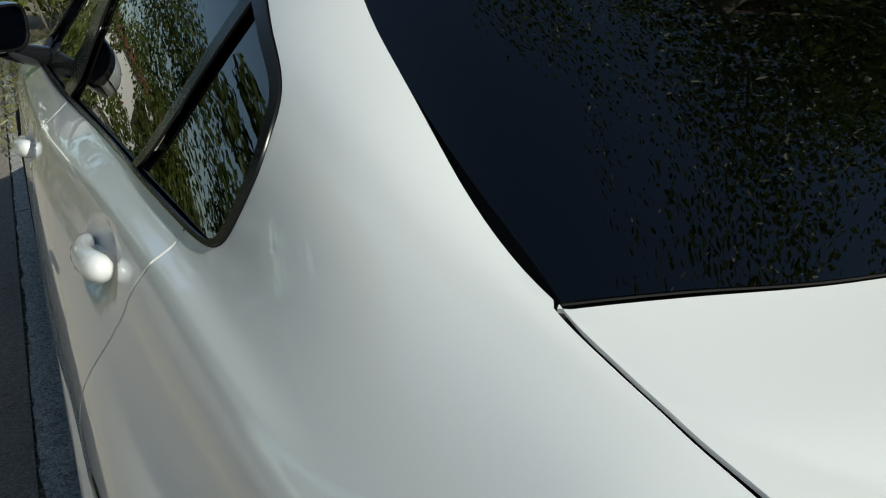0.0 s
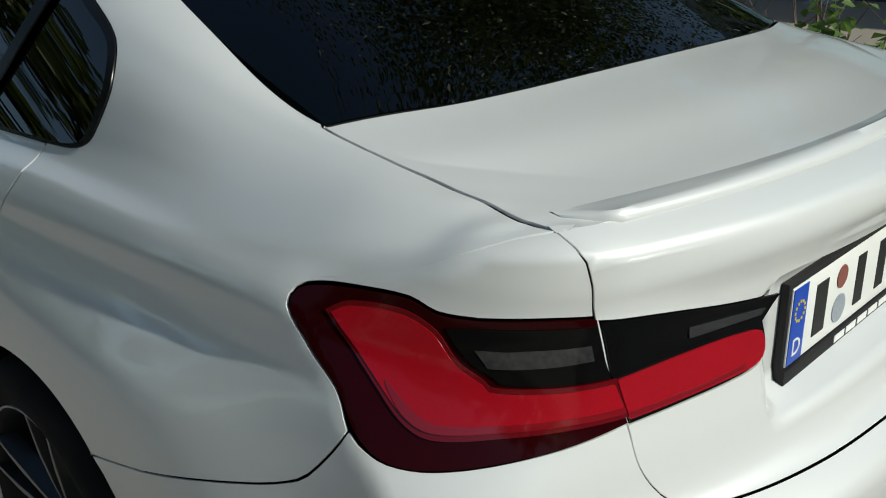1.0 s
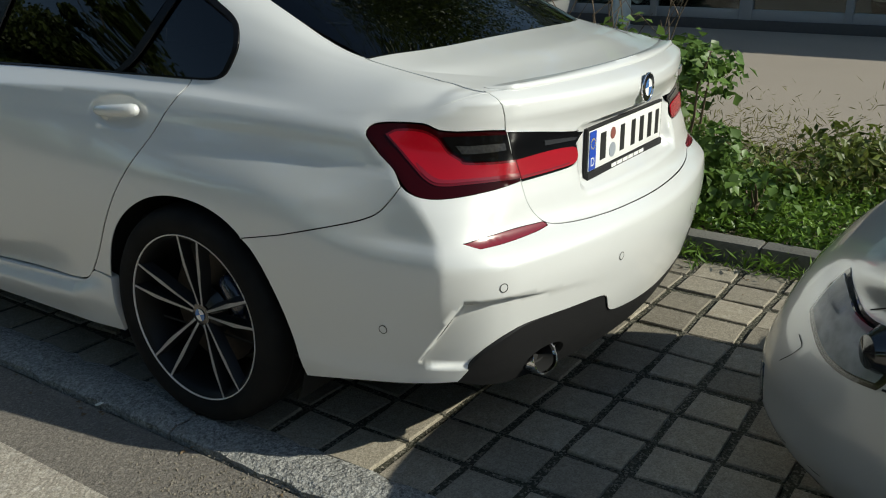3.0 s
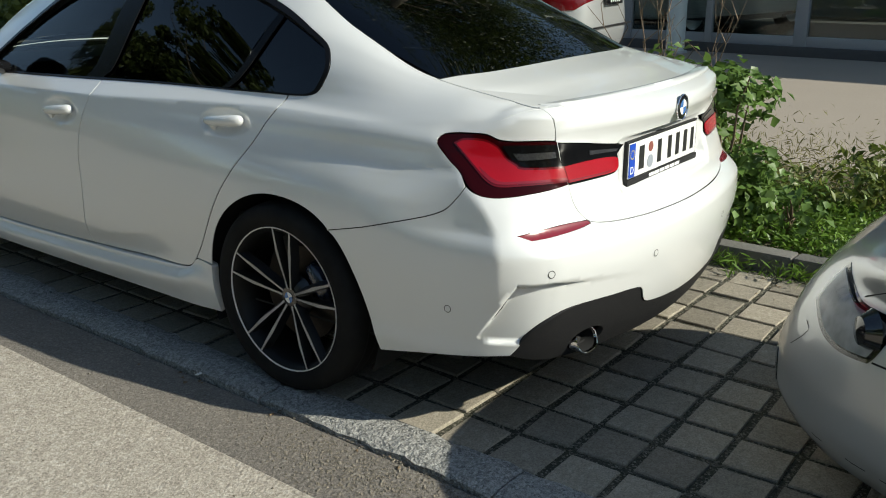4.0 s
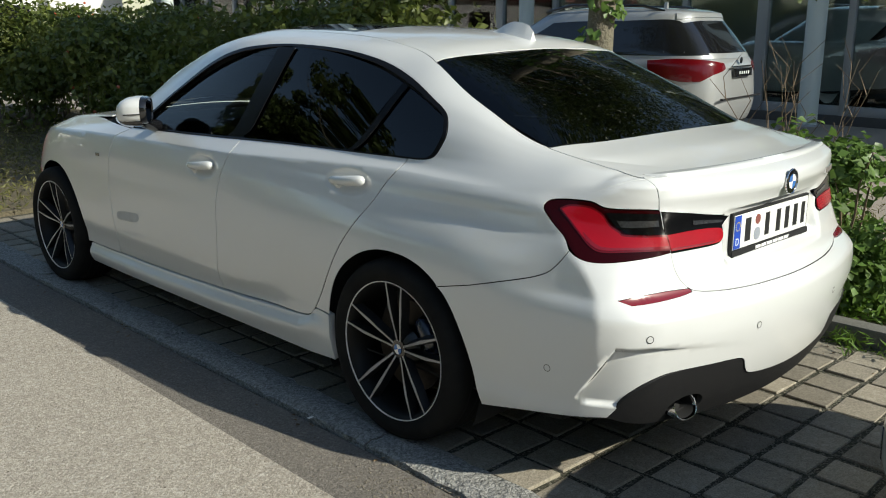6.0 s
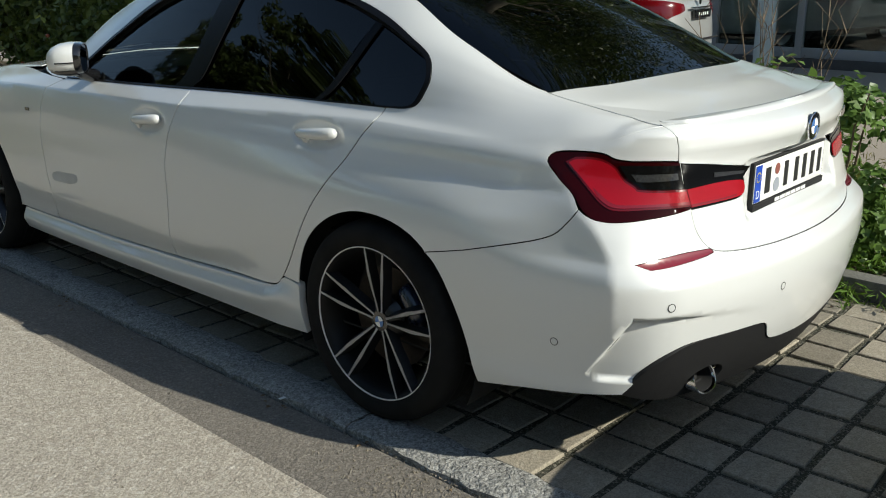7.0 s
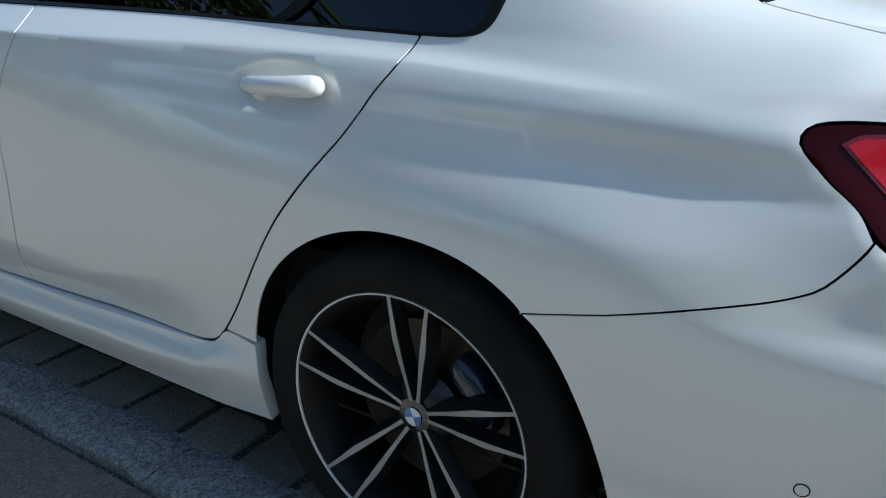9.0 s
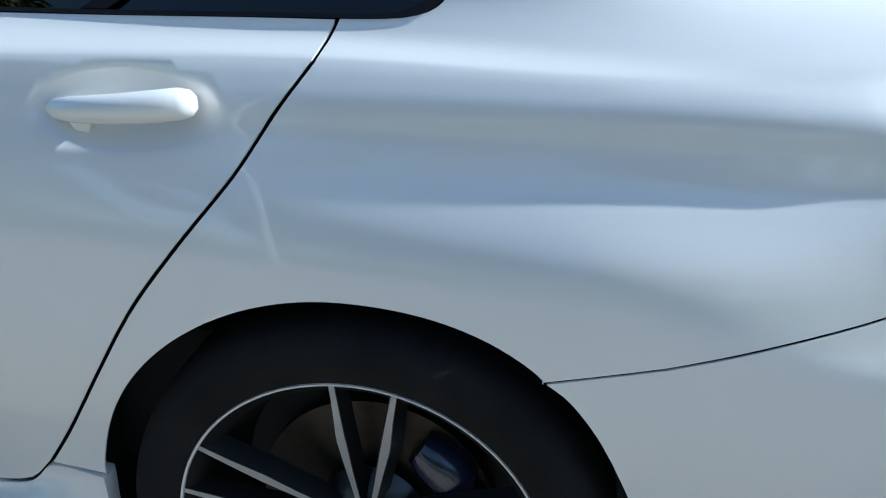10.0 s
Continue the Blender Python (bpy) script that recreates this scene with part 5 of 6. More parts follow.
# wheel housings
for cy in (0, 2.851):
    for s in (-1, 1):
        bm = bmesh.new()
        edge = .845 if cy == 0 else .80
        prof = [(.405, edge), (.400, .60), (.10, .58)]
        steps = 40
        rings = []
        for k in range(steps + 1):
            a = radians(-25 + 230 * k / steps)
            rings.append([bm.verts.new((s * x, cy + r * math.cos(a), .327 + r * math.sin(a))) for r, x in prof])
        for p, q in zip(rings, rings[1:]):
            for i in range(2):
                bm.faces.new((p[i], p[i + 1], q[i + 1], q[i]))
        part("wheel_housing", bm, VOID, saloon)
part("undertray", box((-.60, -.86, .262), (.60, -.60, .285), .008), VOID, saloon)
part("underbody", box((-.70, -.62, .20), (.70, 3.3, .27), .03), VOID, saloon)


# handles with cups
def handle(door, y, z, sgn):
    w = float(side_w(y, z))
    bm = bmesh.new()
    pts = []
    for t in (0, .03, .10, .22, .36, .5, .64, .78, .90, .97, 1):
        pts.append((sgn * (w + .026 * math.sin(math.pi * (.10 + .82 * t)) ** .8 - .006), y + .096 - .192 * t, z - .008 + .016 * t))
    rad = [.004, .0085, .012, .0140, .0150, .0158, .0165, .0172, .0172, .0135, .006]
    tube(pts, rad, 16, bm)
    for v in bm.verts:
        v.co.z = z + (v.co.z - z) * 1.12
    grip = part("door_handle", bm, PAINT, door, "body-coloured pull handle", crease=60)
    bm = bmesh.new()
    xo = sgn * (w - .004)
    top = [bm.verts.new((xo + sgn * a, y + b, z - .010)) for a, b in ((-.01, .070), (.020, .070), (.020, .036), (-.01, .036))]
    tip = [bm.verts.new((xo + sgn * a, y + b, z - .040)) for a, b in ((-.01, .058), (.008, .058), (.008, .046), (-.01, .046))]
    bm.faces.new(top), bm.faces.new(tip[::-1])
    for i in range(4):
        bm.faces.new((top[i], top[(i + 1) % 4], tip[(i + 1) % 4], tip[i]))
    part("lock_wedge", bm, PAINT, grip, flat=True)

for d in [o for o in saloon.children if o.name.startswith(("rear_door", "front_door"))]:
    sgn = -1 if d.data.vertices[0].co.x < 0 else 1
    handle(d, .272 if d.name.startswith("rear") else 1.205, .890 if d.name.startswith("rear") else .846, sgn)

# door mirrors
def oval_rings(s, rows):
    """Rounded sections across the car, front to back: y, x centre, half width, z centre, half height; turned in about the foot."""
    bm = bmesh.new()
    turn = Matrix.Translation((s * .925, 1.66, 0)) @ Matrix.Rotation(radians(-s * 52), 4, "Z") @ Matrix.Translation((-s * .940, -1.66, 0))
    rr = []
    for y, xc, hx, zc, hz in rows:
        ring = []
        for k in range(40):
            a = 2 * math.pi * k / 40
            c, d = math.cos(a), math.sin(a)
            ring.append(bm.verts.new(turn @ Vector((s * (xc + hx * math.copysign(abs(c) ** .62, c)), y, zc + hz * math.copysign(abs(d) ** .70, d) * (1 - .10 * c)))))
        rr.append(ring)
    for p, q in zip(rr, rr[1:]):
        for k in range(40):
            bm.faces.new((p[k], p[(k + 1) % 40], q[(k + 1) % 40], q[k]))
    bm.faces.new(rr[0])
    bm.faces.new(rr[-1][::-1])
    return bm


for s in (-1, 1):
    shell = part("door_mirror", oval_rings(s, ((1.742, .925, .040, 1.040, .022), (1.734, .928, .062, 1.042, .040), (1.715, .934, .078, 1.046, .052), (1.690, .938, .086, 1.050, .059), (1.655, .940, .089, 1.052, .062), (1.628, .940, .088, 1.052, .0615))), PAINT, saloon, "white-capped door mirror, unfolded", crease=50)
    bezel = part("mirror_bezel", oval_rings(s, ((1.6275, .940, .0885, 1.052, .062), (1.612, .940, .087, 1.052, .061), (1.600, .939, .083, 1.052, .057), (1.6005, .939, .077, 1.052, .051), (1.606, .939, .076, 1.052, .050))), GLOSS_BLACK, shell, "gloss black mirror bezel")
    part("mirror_glass", oval_rings(s, ((1.6055, .939, .0755, 1.052, .0495), (1.6035, .939, .0750, 1.052, .0490))), MIRROR, shell, "mirror glass", crease=20)
    line_pts = [(s * (xc + hx * math.cos(a) ** .62), y, z) for y, xc, hx, z, a in ((1.70, .938, .0845, 1.037, 0), (1.675, .939, .0885, 1.038, 0), (1.650, .940, .0905, 1.039, 0), (1.628, .940, .0905, 1.040, 0))]
    turn = Matrix.Translation((s * .925, 1.66, 0)) @ Matrix.Rotation(radians(-s * 52), 4, "Z") @ Matrix.Translation((-s * .940, -1.66, 0))
    line_pts = [turn @ Vector(q) for q in line_pts]
    part("mirror_line", tube(line_pts, [.0030] * 4, 6), GLOSS_BLACK, shell)
    part("mirror_under", oval_rings(s, ((1.728, .925, .050, 1.012, .020), (1.70, .930, .074, 1.008, .024), (1.650, .935, .080, 1.006, .026), (1.622, .935, .078, 1.007, .024))), GLOSS_BLACK, shell, "gloss black lower shell")
    part("mirror_foot", tube([(s * .795, 1.715, .965), (s * .84, 1.695, .978), (s * .885, 1.675, .996), (s * .91, 1.668, 1.008)], [.030, .028, .026, .024], 14), GLOSS_BLACK, shell, "gloss black mirror foot")
    sail = upper(np.array([1.93, 1.80, 1.845]), np.array([6.15, 6.12, 4.9]) * s)
    bm = bmesh.new()
    a_ = [bm.verts.new(Vector(q) + Vector((s * .006, 0, 0))) for q in sail]
    b_ = [bm.verts.new(Vector(q) - Vector((s * .012, 0, 0))) for q in sail]
    bm.faces.new(a_), bm.faces.new(b_[::-1])
    for k in range(3):
        bm.faces.new((a_[k], a_[(k + 1) % 3], b_[(k + 1) % 3], b_[k]))
    part("mirror_sail", bm, GLOSS_BLACK, saloon, "black corner panel at the mirror", flat=True)

# dull grey patch left on the front door
patch_o = outline([(-(SIDE_OFF + 1.915 + .120 * math.copysign(abs(math.cos(a)) ** .6, math.cos(a))), .518 + .024 * math.copysign(abs(math.sin(a)) ** .6, math.sin(a)) - .012 * math.cos(a)) for a in np.linspace(0, 2 * math.pi, 40)])
panel("door_patch", [(cupped, patch_o, [], .02)], material("dull grey film", (.52, .53, .53), .5, spots=[(60, .6, (.50, .51, .50), 2.5), (14, .5, (.33, .34, .34), 2)]), [o for o in saloon.children if o.name.startswith("front_door")][0], "dull grey rubbed patch", lip=.0003, lift=.0006)

# aerial fin
bm = bmesh.new()
rows = []
for t in np.linspace(0, 1, 13):
    y = .350 - .230 * t
    base = float(upper(y, .001)[2]) - .004
    top = base + .004 + .054 * float(smooth(0, .62, t)) * (1 - .35 * max(0, t - .90) / .10)
    hw = .024 * math.sin(math.pi * min(.98, .12 + t * .62)) + .005
    rows.append([bm.verts.new(p) for p in ((-hw, y, base), (-hw * .55, y, base + (top - base) * .30), (-.006 * (1 - .3 * t), y, base + (top - base) * .85), (0, y, top), (.006 * (1 - .3 * t), y, base + (top - base) * .85), (hw * .55, y, base + (top - base) * .30), (hw, y, base))])
for a, b in zip(rows, rows[1:]):
    for i in range(6):
        bm.faces.new((a[i], a[i + 1], b[i + 1], b[i]))
bm.faces.new(rows[-1])
part("aerial_fin", bm, PAINT, saloon, "white shark-fin aerial", crease=55)

# number plate, its frame, and writing as bars
PY = -.926
plate = part("number_plate", box((-.26, PY, .744), (.26, PY + .004, .854), .002), PLATE_WHITE, saloon, "white number plate with blue end band in black frame")
part("plate_frame", box((-.268, PY + .002, .722), (.268, PY + .014, .862), .003), PLASTIC, plate, "black plate frame")
part("frame_ledge", box((-.268, PY - .004, .722), (.268, PY + .006, .742), .002), PLASTIC, plate)
part("country_band", box((-.258, PY - .0012, .746), (-.217, PY, .852)), PLATE_BLUE, plate, "blue country band", flat=True)
for k in range(12):
    a = radians(30 * k)
    cx, cz = -.2375 + .0135 * math.cos(a), .818 + .0135 * math.sin(a)
    part("band_star", box((cx - .0017, PY - .0020, cz - .0017), (cx + .0017, PY - .0012, cz + .0017)), material("band yellow", (.8, .6, .03), .4, spots=[(50, .2, (.7, .5, .03), 2)]) if k == 0 else bpy.data.materials["band yellow"], plate, flat=True)


letter = bpy.data.curves.new("country_letter", "FONT")
letter.body, letter.size, letter.extrude, letter.align_x = "D", .034, .0004, "CENTER"
glyph = new("glyph_source", letter)
bpy.context.view_layer.update()
text_mesh = bpy.data.meshes.new_from_object(glyph.evaluated_get(bpy.context.evaluated_depsgraph_get()))
bpy.data.objects.remove(glyph)
text_mesh.materials.append(PLATE_WHITE)
country = new("country_letter", text_mesh)
country.parent = plate
country.matrix_world = pose(-.2375, PY - .0016, .757, 90, 0, 0)


def bar(name, x0, x1, z0, z1, mat, parent, depth=.0012, y=None):
    yy = PY if y is None else y
    return part(name, box((x0, yy - depth, z0), (x1, yy, z1)), mat, parent, flat=True)


for x0, x1 in ((-.197, -.143), (-.062, -.015), (.017, .064), (.080, .127), (.143, .190), (.203, .247)):
    bar("plate_bar", x0 + .009, x1 - .009, .762, .837, PLATE_INK, plate)
for z, mt in ((.824, material("seal red", (.20, .06, .045), .5, spots=[(200, .3, (.3, .1, .08), 2)])), (.777, material("seal silver", (.45, .46, .48), .4, .3, spots=[(300, .5, (.2, .3, .45), 3)]))):
    ob = part("plate_seal", lathe([(0, .0016), (.0165 if z > .8 else .021, .0016), (.0165 if z > .8 else .021, 0)], 32), mt, plate)
    ob.matrix_world = Matrix.Translation((-.106, PY, z)) @ Matrix.Rotation(radians(-90), 4, "Z")
for k, x0 in enumerate((-.115, -.075, -.035, .005, .045, .085)):
    bar("frame_bar", x0, x0 + .034, .727, .7375, PLATE_WHITE, plate, .0008, PY - .004)

# round badge on the lid
badge = part("lid_badge", lathe([(0, .004), (.035, .0035), (.0405, .002), (.041, 0), (.0, -.006)], 64), GLOSS_BLACK, saloon, "round badge with blue and white quarters")
badge.matrix_world = Matrix.Translation((0, -.9765, .940)) @ Matrix.Rotation(radians(-90), 4, "Z")
quarters(badge, .024, .0035, 0)
part("badge_ring", lathe([(.0385, .0025), (.040, .0048), (.0415, .0030), (.0415, 0)], 64), CHROME, badge)

# parking sensors
for w, z, on_side in ((.827, .437, 1), (.709, .562, 0), (.273, .532, 0)):
    for s in (-1, 1):
        l = s * (along_y(-.66, z) if on_side else along_w(w, z))
        p = bumper_surf(np.array([l]), np.array([z]))[0]
        a = body(np.array([l + .002]), np.array([z]))[0] - body(np.array([l - .002]), np.array([z]))[0]
        b = body(np.array([l]), np.array([z + .002]))[0] - body(np.array([l]), np.array([z - .002]))[0]
        n = Vector(np.cross(a, b)).normalized()
        if n.dot(Vector((p[0], p[1], 0))) < 0:
            n = -n
        m = Matrix.Translation(Vector(p)) @ n.to_track_quat("X", "Z").to_matrix().to_4x4()
        ring = part("sensor_ring", lathe([(.0095, .0008), (.0115, .0008)], 32), PLASTIC, bumper)
        ring.matrix_world = m
        dot = part("sensor_face", lathe([(0, .0012), (.0092, .0010)], 24), PAINT, bumper, "round parking sensor")
        dot.matrix_world = m

# exhaust tips
def oval(s, y, k):
    return [(s * (.515 + k * .060 * math.copysign(abs(math.cos(a)) ** .8, math.cos(a))), y + .018 * math.sin(a), .304 + k * .034 * math.copysign(abs(math.sin(a)) ** .8, math.sin(a))) for a in np.linspace(0, 2 * math.pi, 40, False)]


def oval_tube(name, s, rings, mat, label=""):
    bm = bmesh.new()
    rr = [[bm.verts.new(p) for p in oval(s, y, k)] for y, k in rings]
    for p, q in zip(rr, rr[1:]):
        for i in range(40):
            bm.faces.new((p[i], p[(i + 1) % 40], q[(i + 1) % 40], q[i]))
    return part(name, bm, mat, saloon, label)


for s in (-1,):
    oval_tube("tail_pipe", s, ((-.900, .97), (-.938, 1.0), (-.945, .985), (-.944, .90), (-.936, .87)), CHROME, "oval chrome tail pipe")
    oval_tube("pipe_inside", s, ((-.936, .87), (-.89, .84), (-.885, .5), (-.885, .02)), VOID)

# chrome model letters on the lid as plain bars, side badge
for k in range(4):
    x0 = .40 + k * .030
    yb = float(body(np.array([x0]), np.array([.925]))[0, 1])
    part("letter_bar", box((x0, yb - .003, .915), (x0 + .019, yb + .004, .937), .001), CHROME, lid, flat=True)
for s in (-1, 1):
    w = float(side_w(2.225, .79))
    part("side_badge", box((s * w - .003, 2.205, .782), (s * w + .003, 2.245, .797), .001), GLOSS_BLACK, saloon, flat=True)
# ---- leaves, bushes, trees ----
def leaf_cloud(name, points, normals, size, mat, parent=None, label="", long=1.7, spread=.9, seed=1):
    """Many small pointed leaves, each folded along its midrib, in one mesh."""
    r = np.random.RandomState(seed)
    n = len(points)
    out = np.asarray(normals) + r.normal(0, spread, (n, 3))
    out /= np.linalg.norm(out, axis=1, keepdims=True)
    t = np.cross(out, r.normal(0, 1, (n, 3)))
    t /= np.linalg.norm(t, axis=1, keepdims=True)
    b = np.cross(out, t)
    s = size * r.uniform(.6, 1.3, (n, 1))
    p = np.asarray(points)
    tip, root = p + t * s * long / 2 - out * s * .15, p - t * s * long / 2
    l, q = p + b * s * .5 + out * s * .12, p - b * s * .5 + out * s * .12
    co = np.stack([root, l, tip, q], 1).reshape(-1, 3)
    me = bpy.data.meshes.new(name)
    me.vertices.add(4 * n)
    me.vertices.foreach_set("co", co.ravel())
    idx = np.arange(n)[:, None] * 4
    tri = np.concatenate([idx + [0, 1, 2], idx + [0, 2, 3]], 1).ravel()
    me.loops.add(6 * n)
    me.loops.foreach_set("vertex_index", tri.astype(np.int32))
    me.polygons.add(2 * n)
    me.polygons.foreach_set("loop_start", np.arange(0, 6 * n, 3, dtype=np.int32))
    me.update(calc_edges=True)
    me.materials.append(mat)
    ob = new(name, me)
    ob.parent = parent
    if label:
        tagged(ob, label)
    return ob


def clumps(centres, radii, per, seed, squash=.8):
    """Points and outward normals on uneven clumps."""
    r = np.random.RandomState(seed)
    P, N = [], []
    for c, rad in zip(centres, radii):
        d = r.normal(0, 1, (per, 3))
        d /= np.linalg.norm(d, axis=1, keepdims=True)
        k = rad * r.uniform(.35, 1.0, (per, 1)) ** .5 * (1 + .25 * np.sin(5 * d[:, :1] + c[0] * 7) * np.cos(4 * d[:, 1:2] + c[1] * 5))
        P.append(np.asarray(c) + d * k * [1, 1, squash]), N.append(d + [0, 0, .5])
    return np.concatenate(P), np.concatenate(N)


def twigs(bm, root, height, spread, n, rng, r0=.008, lean=0.0):
    for _ in range(n):
        a, k = rng.uniform(0, 2 * math.pi), rng.uniform(.6, 1)
        pts = [Vector(root)]
        d = Vector((math.cos(a) * spread, math.sin(a) * spread, height * k))
        for i in range(1, 6):
            pts.append(Vector(root) + d * i / 5 + Vector((rng.uniform(-.04, .04), rng.uniform(-.04, .04), 0)) * height * i / 5)
        tube(pts, [r0 * (1 - .15 * i) for i in range(6)], 5, bm)


rs = np.random.RandomState(9)
# rose bushes in the bed and round the end of the bay
cen, rad = [], []
for _ in range(150):
    y = rs.uniform(3.4, 12.5)
    x = rs.uniform(1.8, 3.3)
    z = rs.uniform(.35, 1.75 - .32 * smooth(4.6, 5.6, y))
    cen.append((x, y, z)), rad.append(rs.uniform(.30, .50))
for _ in range(130):
    x = rs.uniform(-6.2, 3.8)
    cen.append((x, 11.6 + rs.uniform(-1.0, 1.4) + .12 * x, rs.uniform(.45, 1.95 - .48 * smooth(1.6, 2.8, x)))), rad.append(rs.uniform(.30, .52))
P, N = clumps(cen, rad, 330, 3)
hedge = tagged(leaf_cloud("rose_hedge", P, N, .052, LEAF_HEDGE, None, "dense dark green rose bushes with orange hips", seed=5), kind="stuff", category="hedge")
pick_h = rs.choice(len(P), 90, False)
bm = bmesh.new()
for i in pick_h:
    m = Matrix.Translation(Vector(P[i] + N[i] * .06))
    bmesh.ops.create_icosphere(bm, subdivisions=1, radius=.022, matrix=m)
tagged(part("rose_hips", bm, HIP, None, "orange-red rose hips among the leaves"), kind="stuff", category="hips")
bm = bmesh.new()
rg = random.Random(7)
for c in cen[::4]:
    twigs(bm, (c[0], c[1], .04), c[2] + .3, .4, 3, rg, .010)
tagged(part("bush_stems", bm, BARK, None, "bare brown stems under the bushes"), kind="stuff", category="stems")

# ground cover in the bed
n = 42000
P = np.stack([rs.uniform(1.43, 2.7, n), rs.uniform(-4.0, 3.0, n), .06 + np.abs(rs.normal(0, .045, n))], 1)
tagged(leaf_cloud("ground_cover", P, np.tile([0, 0, 1.0], (n, 1)), .018, LEAF_GRASS, None, "bright green low ground cover behind the kerb", long=2.6, spread=.7, seed=11), kind="stuff", category="plants")
n = 14000
P = np.stack([rs.uniform(-3.2, 1.7, n), rs.uniform(4.9, 11.0, n), .04 + np.abs(rs.normal(0, .07, n))], 1)
tagged(leaf_cloud("rough_grass", P, np.tile([0, 0, .3], (n, 1)), .014, LEAF_LAWN, None, "rough patchy grass past the bay", long=5, spread=.5, seed=12), kind="stuff", category="grass")
# tall weeds towards the forecourt
cen = [(rs.uniform(2.1, 3.25), rs.uniform(-4.2, 1.5), rs.uniform(.10, .26)) for _ in range(70)]
P, N = clumps(cen, [.20] * 70, 230, 21)
tagged(leaf_cloud("tall_weeds", P, N, .026, LEAF_HEDGE, None, "tangled green weeds along the forecourt", long=2.4, seed=13), kind="stuff", category="weeds")
n = 14000
P = np.stack([rs.uniform(2.2, 3.35, n), rs.uniform(-4.2, 1.2, n), .06 + np.abs(rs.normal(0, .15, n))], 1)
tagged(leaf_cloud("dry_stalks", P, np.tile([.2, 0, .1], (n, 1)), .006, LEAF_DRY, None, "straw-coloured seed stalks over the weeds", long=9, spread=.45, seed=14), kind="stuff", category="weeds")

# broad-leaved shrubs beside the saloon's boot
def shrub(x, y, h, w, seed, leaves=500, size=.062):
    rg = random.Random(seed)
    ob = empty("broadleaf_shrub", "broad-leaved green climber shrub behind the kerb", "shrub", "shrubs in the bed", (x, y, .06))
    bm = bmesh.new()
    twigs(bm, (0, 0, 0), h, w * .7, 6, rg, .012)
    part("stem", bm, TWIG, ob)
    cs_, rd = [], []
    for k in range(int(10 + 14 * h)):
        cs_.append((rg.uniform(-w, w), rg.uniform(-w, w), rg.uniform(.1, h))), rd.append(rg.uniform(.10, .18))
    P, N = clumps(cs_, rd, max(8, leaves // len(cs_)), seed)
    leaf_cloud("foliage", P, N + [0, 0, .4], size, LEAF_IVY, ob, long=1.25, spread=.6, seed=seed)
    return ob


shrub(1.68, -.50, .84, .20, 31, 2400, .046)
shrub(1.75, -.10, .66, .32, 32, 2200, .046)
shrub(1.72, -.86, .22, .12, 33, 160, .040)
shrub(2.75, .30, .72, .10, 34, 110)
# bare-twigged shrub with few leaves
ob = empty("bare_shrub", "nearly bare shrub of pale arching twigs", "shrub", "", (3.05, .36, .06))
bm = bmesh.new()
rg = random.Random(44)
for k in range(7):
    a = rg.uniform(-1.2, 1.2)
    pts, p = [], Vector((rg.uniform(-.12, .12), rg.uniform(-.12, .12), 0))
    d = Vector((math.sin(a) * .35 * .4, math.sin(a) * -.45, 1)).normalized()
    for i in range(8):
        pts.append(p.copy())
        p = p + d * .17
        d = (d + Vector((rg.uniform(-.16, .16), rg.uniform(-.16, .16), 0))).normalized()
    tube(pts, [.0065 * (1 - .1 * i) for i in range(8)], 5, bm)
    for j in (2, 3, 4, 5, 6):
        q = pts[j]
        tube([q, q + Vector((rg.uniform(-.08, .08), rg.uniform(-.10, .10), .14)), q + Vector((rg.uniform(-.13, .13), rg.uniform(-.16, .16), .30))], [.004, .003, .0015], 4, bm)
tagged(part("branchwork", bm, TWIG, ob), kind="stuff")
P, N = clumps([(.05, -.05, 1.75), (.0, .2, .35), (.2, -.5, .42), (.1, -.2, .25)], [.10, .12, .16, .15], 16, 45)
leaf_cloud("foliage", P, N, .055, LEAF_IVY, ob, long=2.2, seed=46)


def tree(name, label, x, y, h, r0, crown_c, crown_r, n_clumps, per, seed, leaf, mat, tilt=0.0, group="", limb=3):
    rg = random.Random(seed)
    ob = empty(name, label, "tree", group, (x, y, 0))
    bm = bmesh.new()
    pts = [Vector((tilt * t * t * h + .03 * math.sin(5 * t), .03 * math.cos(4 * t), h * t)) for t in np.linspace(0, 1, 9)]
    tube(pts, [r0 * (1.25 if i == 0 else 1 - .5 * i / 8) for i in range(9)], 16, bm)
    for v in bm.verts:
        v.co += Vector(noise.noise_vector(v.co * 9)) * r0 * .10
    part("trunk", bm, BARK, ob)
    bm = bmesh.new()
    cs_, rd = [], []
    for k in range(n_clumps):
        d = Vector((rg.gauss(0, 1), rg.gauss(0, 1), rg.gauss(0, .8))).normalized()
        c = Vector(crown_c) + Vector((d.x * crown_r[0], d.y * crown_r[1], d.z * crown_r[2])) * rg.uniform(.25, 1)
        cs_.append(tuple(c)), rd.append(rg.uniform(.16, .30) * crown_r[0])
        if k % limb == 0:
            base = pts[rg.randint(4, 8)]
            mid = base.lerp(c, .5) + Vector((0, 0, -.1 * crown_r[2]))
            tube([base, base.lerp(mid, .6), mid, mid.lerp(c, .6), c], [r0 * .30, r0 * .22, r0 * .15, r0 * .09, r0 * .03], 6, bm)
            for _ in range(2):
                e = c + Vector((rg.uniform(-1, 1), rg.uniform(-1, 1), rg.uniform(-1.0, .6))) * crown_r[0] * .35
                tube([mid.lerp(c, .5), mid.lerp(e, .7), e], [r0 * .08, r0 * .05, r0 * .02], 4, bm)
    part("limbs", bm, BARK, ob)
    P, N = clumps(cs_, rd, per, seed)
    leaf_cloud("crown", P, N, leaf, mat, ob, seed=seed)
    return ob


